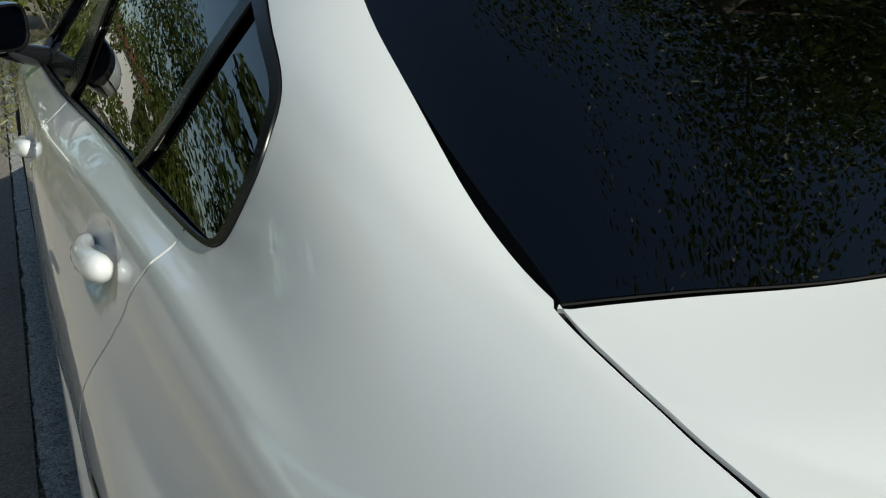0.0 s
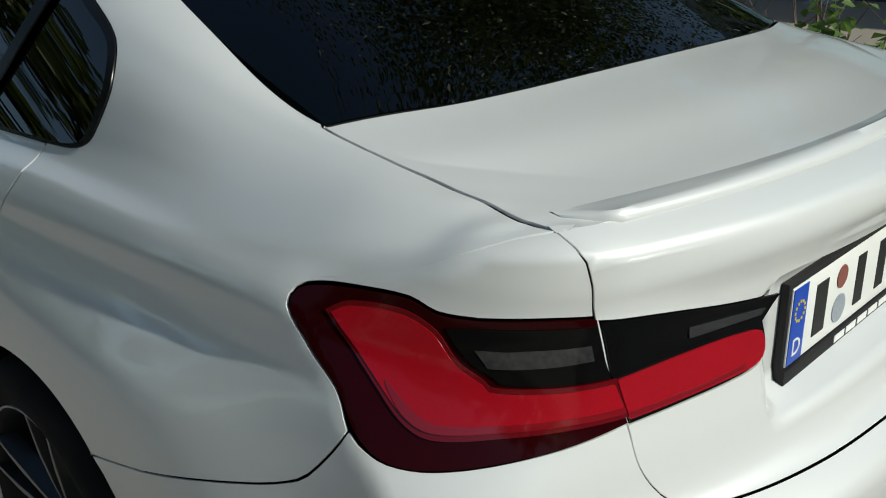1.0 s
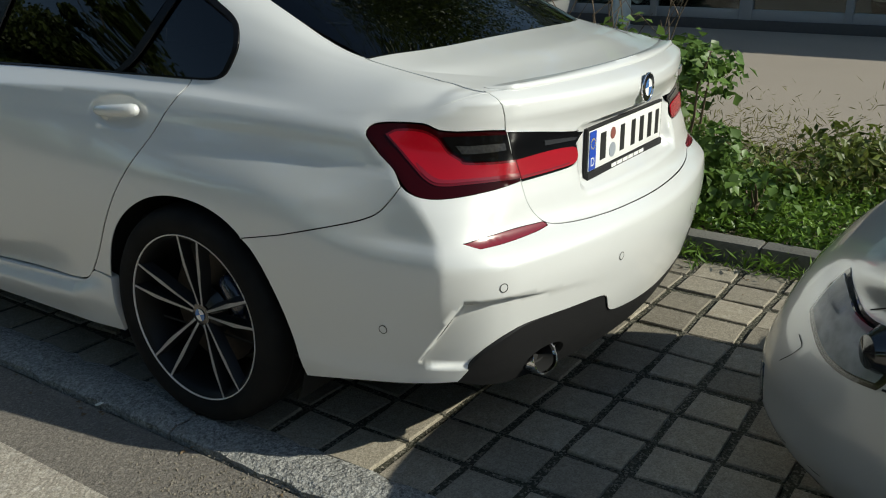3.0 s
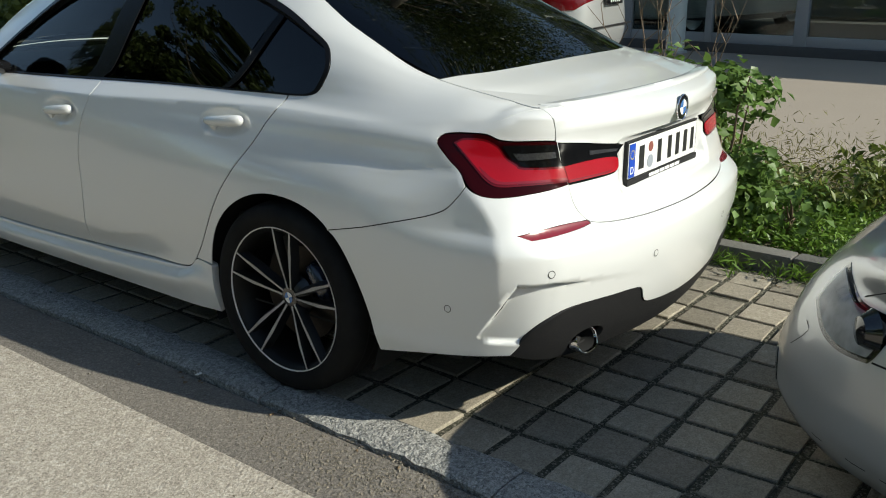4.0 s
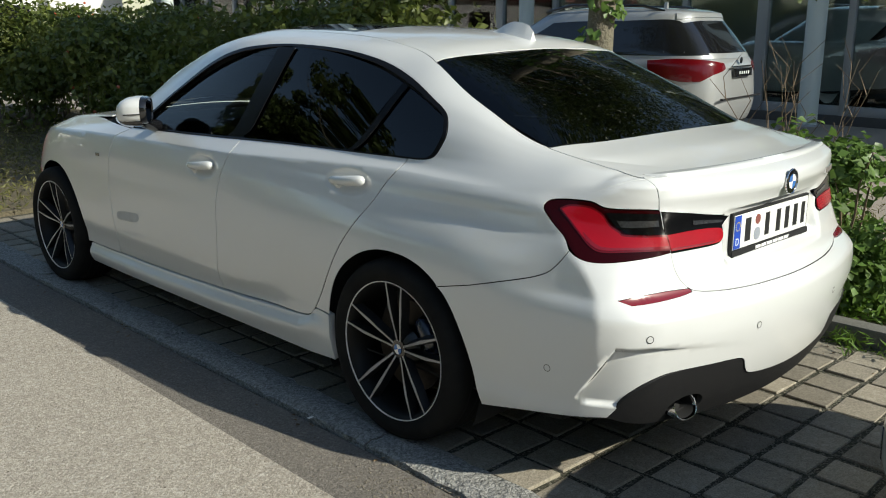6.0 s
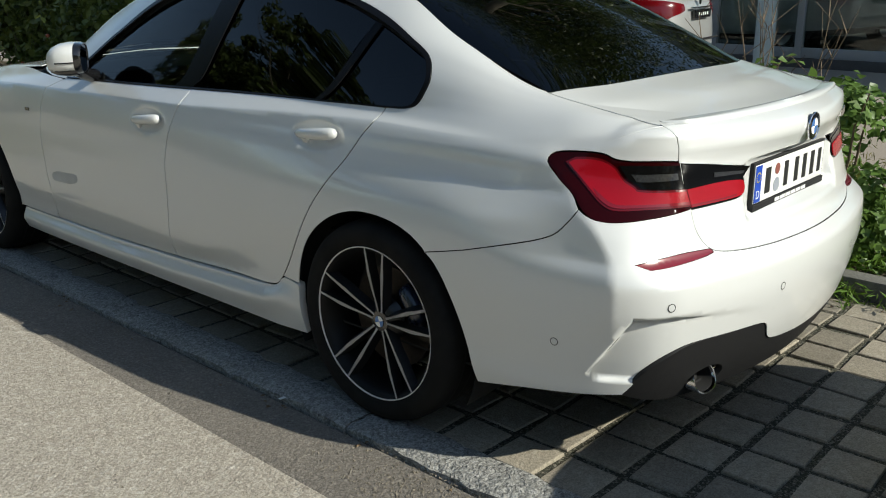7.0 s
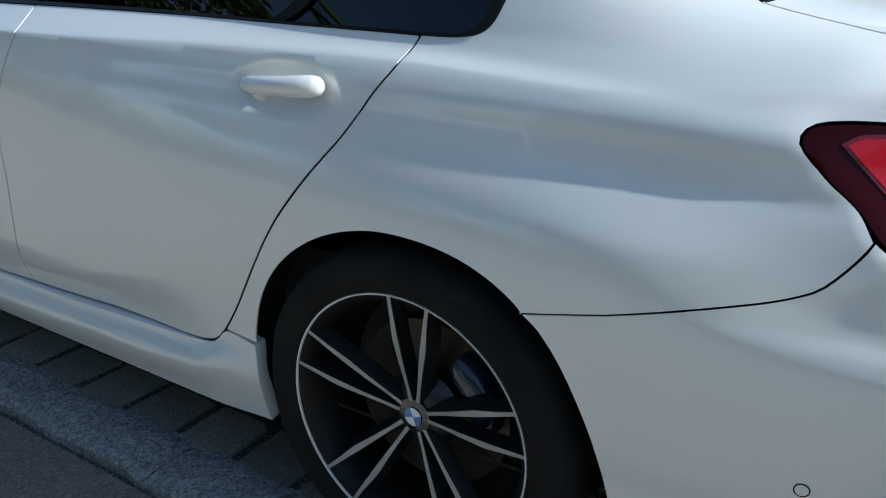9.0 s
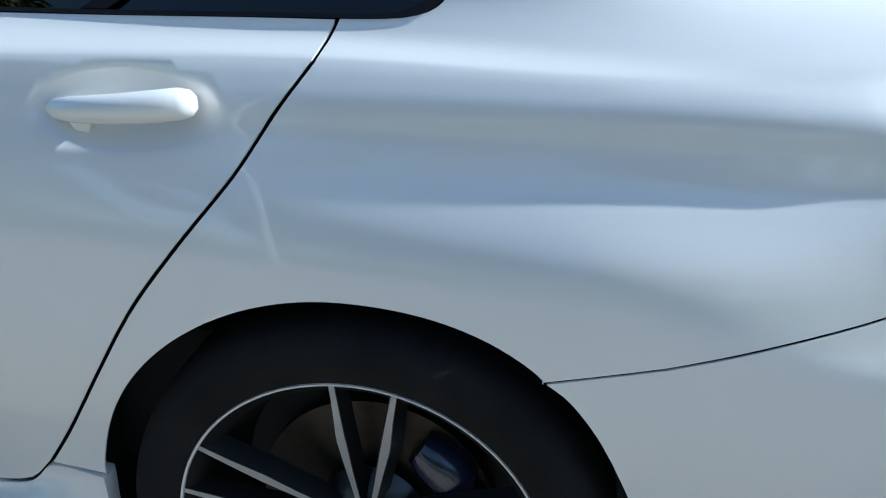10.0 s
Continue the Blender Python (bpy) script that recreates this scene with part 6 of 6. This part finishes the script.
bay_tree = tree("bay_tree", "slim street tree with ivy shoots on its trunk", 1.95, 1.22, 4.0, .105, (2.2, .6, 4.7), (3.6, 3.3, 2.6), 170, 420, 51, .040, LEAF_TREE, limb=9)
rg = random.Random(5)
cs_ = [(.11 * math.cos(a), .11 * math.sin(a), z) for a, z in ((rg.uniform(3.0, 5.6), rg.uniform(1.25, 3.0)) for _ in range(26))]
P, N = clumps(cs_, [.07] * 26, 9, 52)
tagged(leaf_cloud("ivy_foliage", P, N, .055, LEAF_IVY, bay_tree, long=1.3, seed=53), kind="stuff")
# trees and hedge across the road
for k, (x, y, h) in enumerate(((-10.5, -9, 3.0), (-11.5, -3.5, 3.4), (-10.4, 1.0, 2.8), (-9.2, 6.0, 5.0), (-9.0, 10.5, 5.6), (-9.4, 15.5, 5.6), (-10.0, -15, 3.6), (-9.2, -22, 4.6))):
    tree("roadside_tree", "leafy green roadside tree across the road", x, y, h, .14, (0, 0, h + .3), (2.4, 3.1, .75 * h), 70, 220, 60 + k, .12, LEAF_TREE, 0, "trees across the road")
cen = [(-8.0 + rs.uniform(-.5, .5), yy, rs.uniform(.3, 1.6)) for yy in np.arange(-26, 20, .28)]
P, N = clumps(cen, [.62] * len(cen), 190, 71)
tagged(leaf_cloud("roadside_hedge", P, N, .085, LEAF_HEDGE, None, "green hedge across the road", seed=72), kind="stuff", category="hedge")
# woods behind the far white building
cen = [(rs.uniform(-25, 16), rs.uniform(30, 36), rs.uniform(2, 8)) for _ in range(90)]
P, N = clumps(cen, [2.0] * 90, 420, 81)
tagged(leaf_cloud("far_trees", P, N, .16, LEAF_TREE, None, "far green trees behind the white building", seed=82), kind="stuff", category="woods")
cen = [(rs.uniform(-26, 26), -38 + rs.uniform(-3, 3), rs.uniform(1, 6.5)) for _ in range(120)]
P, N = clumps(cen, [2.0] * 120, 110, 83)
tagged(leaf_cloud("woods_down_the_street", P, N, .30, LEAF_TREE, None, "green trees at the far end of the street", seed=84), kind="stuff", category="woods")

# ---- showroom ----
showroom = empty("showroom", "glazed car showroom with grey aluminium frames", "building")
FX = 10.9
part("plinth", box((FX - .10, -14, -.1), (FX + .25, 24, .12), .01), BASE_STONE, showroom, "dark stone plinth")
# back wall left open above eye level, unseen, added to brighten the interior
part("back_wall", box((FX + 7.0, -14, 0), (FX + 7.2, 24, 2.3)), SHOP_WALL, showroom, flat=True)
part("back_beam", box((FX + 7.0, -14, 4.7), (FX + 7.2, 24, 5.0)), SHOP_WALL, showroom, flat=True)
for k in range(10):
    part("back_pier", box((FX + 7.0, -14 + k * 4.2, 2.3), (FX + 7.2, -13.8 + k * 4.2, 4.7)), SHOP_WALL, showroom, flat=True)
part("end_wall", box((FX, 23.8, 0), (FX + 7, 24, 5.2)), SHOP_WALL, showroom, flat=True)
part("end_wall", box((FX, -14, 0), (FX + 7, -13.8, 5.2)), SHOP_WALL, showroom, flat=True)
part("shop_floor", box((FX + .02, -13.8, -.1), (FX + 7, 23.8, .10)), SHOP_FLOOR, showroom, flat=True)
part("roof_slab", box((FX - .09, -14.2, 5.0), (FX + 1.2, 24.2, 5.5), .03), ALU, showroom)
part("roof_slab", box((FX + 6.2, -14.2, 5.0), (FX + 7.3, 24.2, 5.5), .03), ALU, showroom)
# unseen roof opening, added only to light the showroom's interior
fill_pane = part("roof_light", box((FX + 1.2, -14.0, 5.2), (FX + 6.2, 24.0, 5.22)), FILL_GLASS, showroom, "added unseen tinted roof opening that brightens the interior", flat=True)
for k in range(10):
    part("roof_beam", box((FX + 1.2, -14 + k * 4.1, 4.9), (FX + 6.2, -13.8 + k * 4.1, 5.2)), ALU, showroom, flat=True)
ys = [3.22 + 1.36 * k for k in range(-12, 16)]
for i, y in enumerate(ys):
    wide = .09 if i % 2 else .05
    part("mullion", box((FX - .07, y - wide, .12), (FX + .05, y + wide, 5.0), .008), ALU, showroom)
    if i < len(ys) - 1:
        pane_ob = part("shop_pane", box((FX + .0, y + wide, .26), (FX + .012, ys[i + 1] - .05, 4.95)), SHOP_GLASS, showroom, "large showroom pane", flat=True)
        pane_ob.visible_shadow = False
        part("bottom_rail", box((FX - .05, y + wide, .12), (FX + .04, ys[i + 1] - .05, .26), .006), ALU, showroom)
        part("mid_rail", box((FX - .05, y + wide, 3.1), (FX + .04, ys[i + 1] - .05, 3.2), .006), ALU, showroom)
for y in (3.56, 9.0, 14.45, -1.9):
    col = empty("round_column", "pale round column before the showroom glass", "column", "columns of the showroom", (FX - .45, y, -.02))
    bm = bmesh.new()
    tube([(0, 0, 0), (0, 0, .02), (0, 0, 4.9)], [.155, .14, .14], 32, bm)
    part("shaft", bm, COLUMN, col, crease=60)
    part("base_ring", tube([(0, 0, 0), (0, 0, .03)], [.19, .18], 32), ALU, col)

white_house = empty("white_building", "low white rendered building with red roof edge", "building")
part("wall", box((-14, 24.0, 0), (9.9, 30, 2.35)), WALL_WHITE, white_house, flat=True)
part("roof", box((-14.3, 23.7, 2.35), (10.2, 30.3, 2.58), .02), ROOF_RED, white_house, "red-brown roof edge")
for x in (-9, -4, 1, 6):
    part("window", box((x, 23.97, .9), (x + 1.2, 24.0, 1.9)), GLOSS_BLACK, white_house, "dark window", flat=True)
post = empty("lamp_post", "tall pale round post by the showroom", "post", "", (8.9, 19.5, 0))
part("pole", tube([(0, 0, 0), (0, 0, 6)], [.16, .14], 20), COLUMN, post)
pole2 = empty("lamp_post", "slim pale lamp post across the road", "post", "", (-7.0, 2.2, 0))
part("pole", tube([(0, 0, 0), (0, 0, 2.5), (.05, 0, 5.5)], [.06, .05, .04], 14), COLUMN, pole2)
red = empty("red_post", "red roadside post with grey cap", "post", "", (-.27, 6.0, 0))
part("shaft", box((-.06, -.06, 0), (.045, .06, .86), .012), RED_PAINT, red)
part("cap", box((-.05, -.05, .86), (.035, .05, .98), .02), ALU, red, "grey cap")


# ---- other cars ----
def hull(zs, yr, yf, hw, n, xc, square=0.0):
    """A car hull by heights: plan outlines are rounded boxes."""
    f = pchip_rows(zs, [yr, yf, hw])

    def surf(a, b):
        a, b = np.broadcast_arrays(np.asarray(a, float), np.asarray(b, float))
        r, q, w = f(b)
        c, s = np.cos(a), np.sin(a)
        k = 2 / (n + square * smooth(.60, .76, b))
        x = xc + w * np.sign(c) * np.abs(c) ** k
        y = (r + q) / 2 + (q - r) / 2 * np.sign(s) * np.abs(s) ** k
        return np.stack([x, y, b], -1)
    return surf


def hull_mesh(name, surf, z0, z1, mat, parent, seg=160, rows_=40, label="", cap=True):
    a = np.linspace(0, 2 * math.pi, seg, False)
    zz = np.linspace(z0, z1, rows_)
    v = np.concatenate([surf(a, np.full(seg, z)) for z in zz])
    f = [(k * seg + i, k * seg + (i + 1) % seg, (k + 1) * seg + (i + 1) % seg, (k + 1) * seg + i) for k in range(rows_ - 1) for i in range(seg)]
    if cap:
        f.append([(rows_ - 1) * seg + i for i in range(seg)])
    return mesh_of(name, v, f, mat, parent, label)


def plain_wheel(parent, x, y, r):
    bm = lathe([(r * .70, .0), (r * .80, .012), (r * .95, .008), (r, -.02), (r, -.20), (r * .7, -.21)], 48)
    ob = part("wheel", bm, RUBBER, parent)
    ob.matrix_world = Matrix.Translation((x, y, r)) @ Matrix.Rotation(0 if x > parent.location.x else math.pi, 4, "Z")
    rim = part("rim", lathe([(0, -.02), (r * .3, -.015), (r * .66, -.01), (r * .70, .0), (r * .66, -.06)], 48), MACHINED, ob)
    rim.matrix_world = ob.matrix_world


def sheet(name, surf, pts, mat, parent, label="", lift=.004, step=.03, inside_pt=(0, 0, 0), lip=.004):
    o = outline(*pts, step=.03)
    return panel(name, [(surf, o, [], step, inside_pt)], mat, parent, label, lip=lip, lift=lift)


def suv(x, rear, label, paint):
    car = empty("parked_suv", label, "car", "cars of the showroom")
    low = hull([.22, .35, .55, .80, .98, 1.06], [rear + .10, rear + .02, rear - .02, rear, rear + .03, rear + .08], [rear + 4.55, rear + 4.66, rear + 4.68, rear + 4.62, rear + 4.3, rear + 4.05], [.84, .92, .94, .945, .93, .90], 5.0, x)
    up = hull([1.02, 1.10, 1.22, 1.36, 1.50, 1.58, 1.63, 1.655], [rear + .06, rear + .10, rear + .19, rear + .30, rear + .42, rear + .46, rear + .66, rear + 1.2], [rear + 3.55, rear + 3.40, rear + 3.15, rear + 2.85, rear + 2.6, rear + 2.45, rear + 2.2, rear + 1.8], [.905, .89, .845, .795, .74, .69, .56, .3], 4.6, x)
    mid = (x, rear + 2, .8)
    hull_mesh("body", low, .30, 1.06, paint, car)
    hull_mesh("greenhouse", up, 1.02, 1.655, paint, car)
    hull_mesh("lower_cladding", low, .20, .40, PLASTIC, car, rows_=6)
    a = 1.5 * math.pi
    sheet("rear_window", up, ([(a - .78, 1.13), (a, 1.115), (a + .78, 1.13)], [(a + .78, 1.13), (a + .72, 1.46)], [(a + .72, 1.46), (a, 1.49), (a - .72, 1.46)], [(a - .72, 1.46), (a - .78, 1.13)]), GLOSS_BLACK, car, "dark rear window", inside_pt=mid, step=.06)
    sheet("roof_spoiler", up, ([(a - .80, 1.50), (a, 1.53), (a + .80, 1.50)], [(a + .80, 1.50), (a + .8, 1.575)], [(a + .8, 1.575), (a - .8, 1.575)], [(a - .8, 1.575), (a - .80, 1.50)]), paint, car, lift=.014, inside_pt=mid, step=.06, lip=.012)
    for s in (-1, 1):
        c = (lambda t: a + t) if s > 0 else (lambda t: a - t)
        sheet("tail_lamp", low, ([(c(.16), 1.0), (c(.45), 1.035), (c(.95), 1.055), (c(1.24), 1.03)], [(c(1.24), 1.03), (c(1.21), .92), (c(.95), .805), (c(.62), .80)], [(c(.62), .80), (c(.42), .87), (c(.15), .935), (c(.16), 1.0)]), LAMP_DEEP, car, "red tail lamp", lift=.012, inside_pt=mid, step=.04, lip=.012)
        e = lambda t: (-t if s > 0 else math.pi + t)
        sheet("side_window", up, ([(e(1.16), 1.10), (e(.6), 1.09), (e(-.45), 1.08)], [(e(-.45), 1.08), (e(-.30), 1.46)], [(e(-.30), 1.46), (e(.3), 1.50), (e(.85), 1.48), (e(1.02), 1.36), (e(1.16), 1.10)]), GLOSS_BLACK, car, "dark side windows", lift=.003, inside_pt=mid, step=.07)
        part("roof_rail", tube([(x + s * .60, rear + .75, 1.60), (x + s * .64, rear + 1.0, 1.66), (x + s * .64, rear + 2.0, 1.68), (x + s * .60, rear + 2.4, 1.60)], [.018] * 4, 10), GLOSS_BLACK, car)
    part("plate_panel", box((x - .26, rear - .045, .84), (x + .26, rear - .01, .94), .006), GLOSS_BLACK, car, "black trade plate with worn letters")
    for k in range(5):
        part("plate_bar", box((x - .16 + k * .07, rear - .0475, .87), (x - .125 + k * .07, rear - .045, .905)), COLUMN, car, flat=True)
    part("badge", lathe([(0, .006), (.04, .004), (.042, 0)], 32), CHROME, car).matrix_world = Matrix.Translation((x, rear + .005, 1.03)) @ Matrix.Rotation(radians(-90), 4, "Z")
    part("chrome_strip", box((x - .34, rear - .035, .955), (x + .34, rear - .01, .97), .004), CHROME, car)
    part("bumper_line", box((x - .62, rear - .048, .585), (x + .62, rear - .01, .60), .003), PLASTIC, car)
    part("aerial_fin", prism([(-.03, 0), (.03, 0), (.012, .07), (-.004, .075)], .04), paint, car).location = (x - .1, rear + .95, 1.645)
    for wx in (-.86, .86):
        for wy in (.95, 3.8):
            plain_wheel(car, x + wx, rear + wy, .36)
    return car


suv(0, 0, "silver sport utility car parked on the forecourt", SILVER).matrix_world = pose(7.61, 3.19, -.02, 0, 0, 7)
show_a = suv(0, 0, "white car on display behind the showroom glass", PAINT)
show_a.matrix_world = pose(FX + 4.8, 3.7, .10, 0, 0, 75)
show_b = copy_thing(show_a, pose(FX + 4.6, -1.2, .10, 0, 0, 80))
show_c = copy_thing(show_a, pose(FX + 3.6, 8.6, .10, 0, 0, 80))

# silver car parked close behind the saloon
silver = empty("silver_hatchback", "silver-grey car with clear headlamps parked nose to the saloon", "car")
nose_h = hull([.15, .20, .26, .33, .42, .52, .62, .70, .77, .84, .91, .97], [-5.6, -5.65, -5.7, -5.72, -5.72, -5.7, -5.68, -5.66, -5.6, -5.5, -5.4, -5.3], [-1.47, -1.43, -1.405, -1.405, -1.43, -1.475, -1.55, -1.655, -1.785, -1.98, -2.35, -2.85], [.85, .885, .90, .905, .905, .90, .89, .88, .865, .82, .74, .65], 2.75, .0, 1.8)
mid_s = (.0, -3.5, .5)
hull_mesh("body", nose_h, .15, .97, SILVER, silver, 240, 60)
cab = hull([.93, 1.05, 1.2, 1.33, 1.42, 1.45], [-5.35, -5.25, -5.1, -4.95, -4.8, -4.5], [-2.80, -3.0, -3.25, -3.5, -3.75, -4.0], [.70, .67, .62, .56, .45, .3], 4.0, .0)
hull_mesh("cabin", cab, .93, 1.45, GLOSS_BLACK, silver, 120, 20)
BOWL = material("reflector bowl", (.66, .67, .68), .3, .15, spots=[(25, .6, (.25, .25, .26), 3)])
HEAD = glass("headlamp glass", (.85, .87, .87), 1.5)
for s in (-1, 1):
    e = lambda t: (math.pi - t) if s < 0 else t
    runs = ([(e(a), b) for a, b in ((1.265, .526), (1.193, .500), (1.129, .477), (1.071, .467), (1.02, .467), (.964, .475))], [(e(a), b) for a, b in ((.964, .475), (.957, .493), (.957, .538), (.964, .567))], [(e(a), b) for a, b in ((.964, .567), (.982, .584), (1.019, .592), (1.078, .590), (1.127, .595), (1.188, .612), (1.267, .635), (1.309, .645))], [(e(1.309), .645), (e(1.292), .59), (e(1.265), .526)])
    hl = sheet("headlamp", nose_h, runs, GLOSS_BLACK, silver, "clear headlamp with dark bezel", lift=.002, inside_pt=mid_s, step=.03)
    o = outline(*runs, step=.03)
    ins = inset(o, .014)
    panel("reflector_bowl", [(nose_h, ins, [], .03, mid_s)], BOWL, hl, "pale grey reflector bowl", lip=.002, lift=.005)
    panel("lens", [(nose_h, inset(o, .008), [], .03, mid_s)], HEAD, hl, "clear lens", lip=0, lift=.010)
    part("projector", lathe([(0, .03), (.035, .022), (.048, 0), (.055, -.01)], 32), GLOSS_BLACK, hl).matrix_world = Matrix.Translation(Vector(nose_h(np.array(e(1.01)), np.array(.545)).tolist()) + Vector((s * .004, .006, .002))) @ Matrix.Rotation(radians(90 - s * 35), 4, "Z")
    sheet("fog_slot", nose_h, ([(e(1.30), .255), (e(1.36), .25)], [(e(1.36), .25), (e(1.37), .33)], [(e(1.37), .33), (e(1.33), .34)], [(e(1.33), .34), (e(1.30), .255)]), GLOSS_BLACK, silver, "slim fog lamp slot", lift=.003, inside_pt=mid_s, step=.03)
for s in (-1, 1):
    for wy in (-2.25, -4.9):
        plain_wheel(silver, .0 + s * .86, wy, .31)


def hairline(name, pts, wide):
    """A narrow shut line along the silver car's skin."""
    p = np.array(pts, float)
    d = np.gradient(p, axis=0)
    n_ = np.stack([-d[:, 1], d[:, 0]], 1)
    n_ /= np.linalg.norm(n_, axis=1, keepdims=True)
    o = np.concatenate([p + n_ * wide / 2, (p - n_ * wide / 2)[::-1]])
    panel(name, [(nose_h, o, [], .05, mid_s)], VOID, silver, lip=0, lift=.0012)


for s in (-1, 1):
    e = lambda t: (math.pi - t) if s < 0 else t
    hairline("bumper_seam", [(e(a), b) for a, b in ((.955, .482), (.893, .487), (.849, .490), (.76, .493))], .005)
    hairline("bonnet_seam", [(e(a), b) for a, b in ((1.115, .602), (1.09, .622), (1.068, .640), (1.03, .662), (.985, .681), (.85, .735), (.72, .775))], .004)
    hairline("tow_cover_seam", [(e(a), b) for a, b in ((1.234, .474), (1.205, .466), (1.195, .459), (1.213, .429), (1.248, .393))], .0025)
    hairline("lip_seam", [(e(a), b) for a, b in ((1.30, .235), (1.17, .222), (1.05, .215), (.93, .212), (.83, .212))], .003)

# ---- grit, litter and tufts ----
def scatter_bits(name, pts, size, mat, label, category, seed, flat=.5):
    r = np.random.RandomState(seed)
    n = len(pts)
    base = np.array([(1, 0, -.3), (-.5, .87, -.3), (-.5, -.87, -.3), (0, 0, 1)])
    s_ = size * r.uniform(.5, 1.5, (n, 1, 1)) * np.array([1, 1, flat])
    a = r.uniform(0, 6.28, n)
    rot = np.stack([np.stack([np.cos(a), -np.sin(a), 0 * a], 1), np.stack([np.sin(a), np.cos(a), 0 * a], 1), np.stack([0 * a, 0 * a, 1 + 0 * a], 1)], 1)
    v = np.einsum("nij,kj->nki", rot, base) * s_ * r.uniform(.6, 1.4, (n, 4, 1)) + np.asarray(pts)[:, None]
    f = np.arange(n)[:, None, None] * 4 + np.array([(0, 1, 3), (1, 2, 3), (2, 0, 3), (0, 2, 1)])
    ob = mesh_of(name, v.reshape(-1, 3), f.reshape(-1, 3), mat, None, label, False)
    return tagged(ob, kind="stuff", category=category)


GRIT = material("pale grit", (.24, .21, .165), .9, spots=[(40, .7, (.09, .078, .06), 3)], per="island")
DEAD = material("dead leaf bits", (.13, .085, .045), .8, spots=[(60, .5, (.22, .16, .09), 2)], per="island")
n = 9000
pts = np.stack([rs.uniform(-.86, 1.30, n), rs.uniform(-2.4, .6, n), np.full(n, -.006)], 1)
scatter_bits("joint_grit", pts, .0042, GRIT, "gritty crumbs in the paver joints", "grit", 90)
n = 900
pts = np.stack([rs.uniform(-3.6, -.95, n), rs.uniform(-1.8, 5, n), np.full(n, -.009)], 1)
blob = rs.normal(0, 1, (1500, 2)) * [.09, .22] + [-1.10, -.55]
pts = np.concatenate([pts, np.stack([np.clip(blob[:, 0], -1.6, -.99), blob[:, 1], np.full(1500, -.011)], 1)])
scatter_bits("road_grit", pts, .0042, GRIT, "loose grit on the road", "grit", 91)
n = 160
pts = np.concatenate([np.stack([rs.uniform(.9, 1.31, n), rs.uniform(-2.4, 1.5, n), np.full(n, .004)], 1), np.stack([rs.uniform(-1.05, -.97, 60), rs.uniform(-1.5, 4, 60), np.full(60, -.008)], 1)])
scatter_bits("leaf_litter", pts, .007, DEAD, "dry brown leaf bits by the kerb", "litter", 92, .35)
n = 520
pts = np.stack([rs.normal(1.25, .05, n), rs.choice([-.75, -1.05, -1.25, -.3, .6], n) + rs.normal(0, .07, n), rs.uniform(-.01, .07, n)], 1)
tagged(leaf_cloud("kerb_tufts", pts, np.tile([.1, 0, .2], (n, 1)), .010, LEAF_GRASS, None, "grass tufts against the back kerb", long=6, spread=.4, seed=93), kind="stuff", category="grass")
speck = empty("paper_scrap", "small white paper scrap on the kerb", "litter", "", (-1.0, .31, .016))
part("scrap", box((-.012, -.006, 0), (.012, .006, .002), .0005), PLATE_WHITE, speck)
# ---- pavers of the parking bay ----
pav = tagged(new("paved_bay"), "square grey concrete pavers with wide gritty joints", kind="structure")
PITCH, STONE = .1885, .161
prng = random.Random(12)
kinds = []
for k in range(6):
    bm = bmesh.new()
    h = STONE / 2
    pts = [(-h, -h), (h, -h), (h, h), (-h, h)]
    pts = [(x + prng.uniform(-.004, .004), y + prng.uniform(-.004, .004)) for x, y in pts]
    top = [bm.verts.new((x * .965, y * .965, prng.uniform(-.0015, .0015))) for x, y in pts]
    rim = [bm.verts.new((x, y, -.0045)) for x, y in pts]
    foot = [bm.verts.new((x, y, -.05)) for x, y in pts]
    bm.faces.new(top)
    for a, b in ((top, rim), (rim, foot)):
        for i in range(4):
            bm.faces.new((a[i], b[i], b[(i + 1) % 4], a[(i + 1) % 4]))
    bmesh.ops.recalc_face_normals(bm, faces=bm.faces)
    me = bpy.data.meshes.new("paver")
    bm.to_mesh(me)
    bm.free()
    me.materials.append(PAVER)
    kinds.append(me)
GRID = Matrix.Rotation(radians(-.3), 4, "Z")
count = 0
far_v, far_f = [], []
for j in range(-52, 34):
    for i in range(-2, 13):
        m = GRID @ pose(-.737 + i * PITCH + prng.uniform(-.003, .003), -.696 + j * PITCH + prng.uniform(-.003, .003), prng.uniform(-.003, .003), prng.uniform(-.7, .7), prng.uniform(-.7, .7), prng.uniform(-1.2, 1.2))
        p = m.translation
        q = STREET.inverted() @ p
        if q.x < -.816 - STONE / 2 + .03 or q.x > 1.33 or q.y > 4.95:
            continue
        me = kinds[prng.randrange(6)]
        if q.x < -.816 + STONE / 2 - .02:
            # cut to the kerb
            k = len(far_v)
            for v in me.vertices:
                w = STREET.inverted() @ (m @ v.co)
                far_v.append(STREET @ Vector((max(w.x, -.814), w.y, w.z)))
            far_f += [[k + n for n in f.vertices] for f in me.polygons]
            continue
        if -2.6 < p.y < 1.9 and count < 300 and p.x > -.9:
            ob = new("paver", me)
            ob.parent = pav
            ob.matrix_world = m
            count += 1
        else:
            k = len(far_v)
            far_v += [m @ v.co for v in me.vertices]
            far_f += [[k + n for n in f.vertices] for f in me.polygons]
rest = mesh_of("paver_run", far_v, far_f, PAVER_FAR, pav, smooth_faces=False)
tagged(rest, kind="stuff")
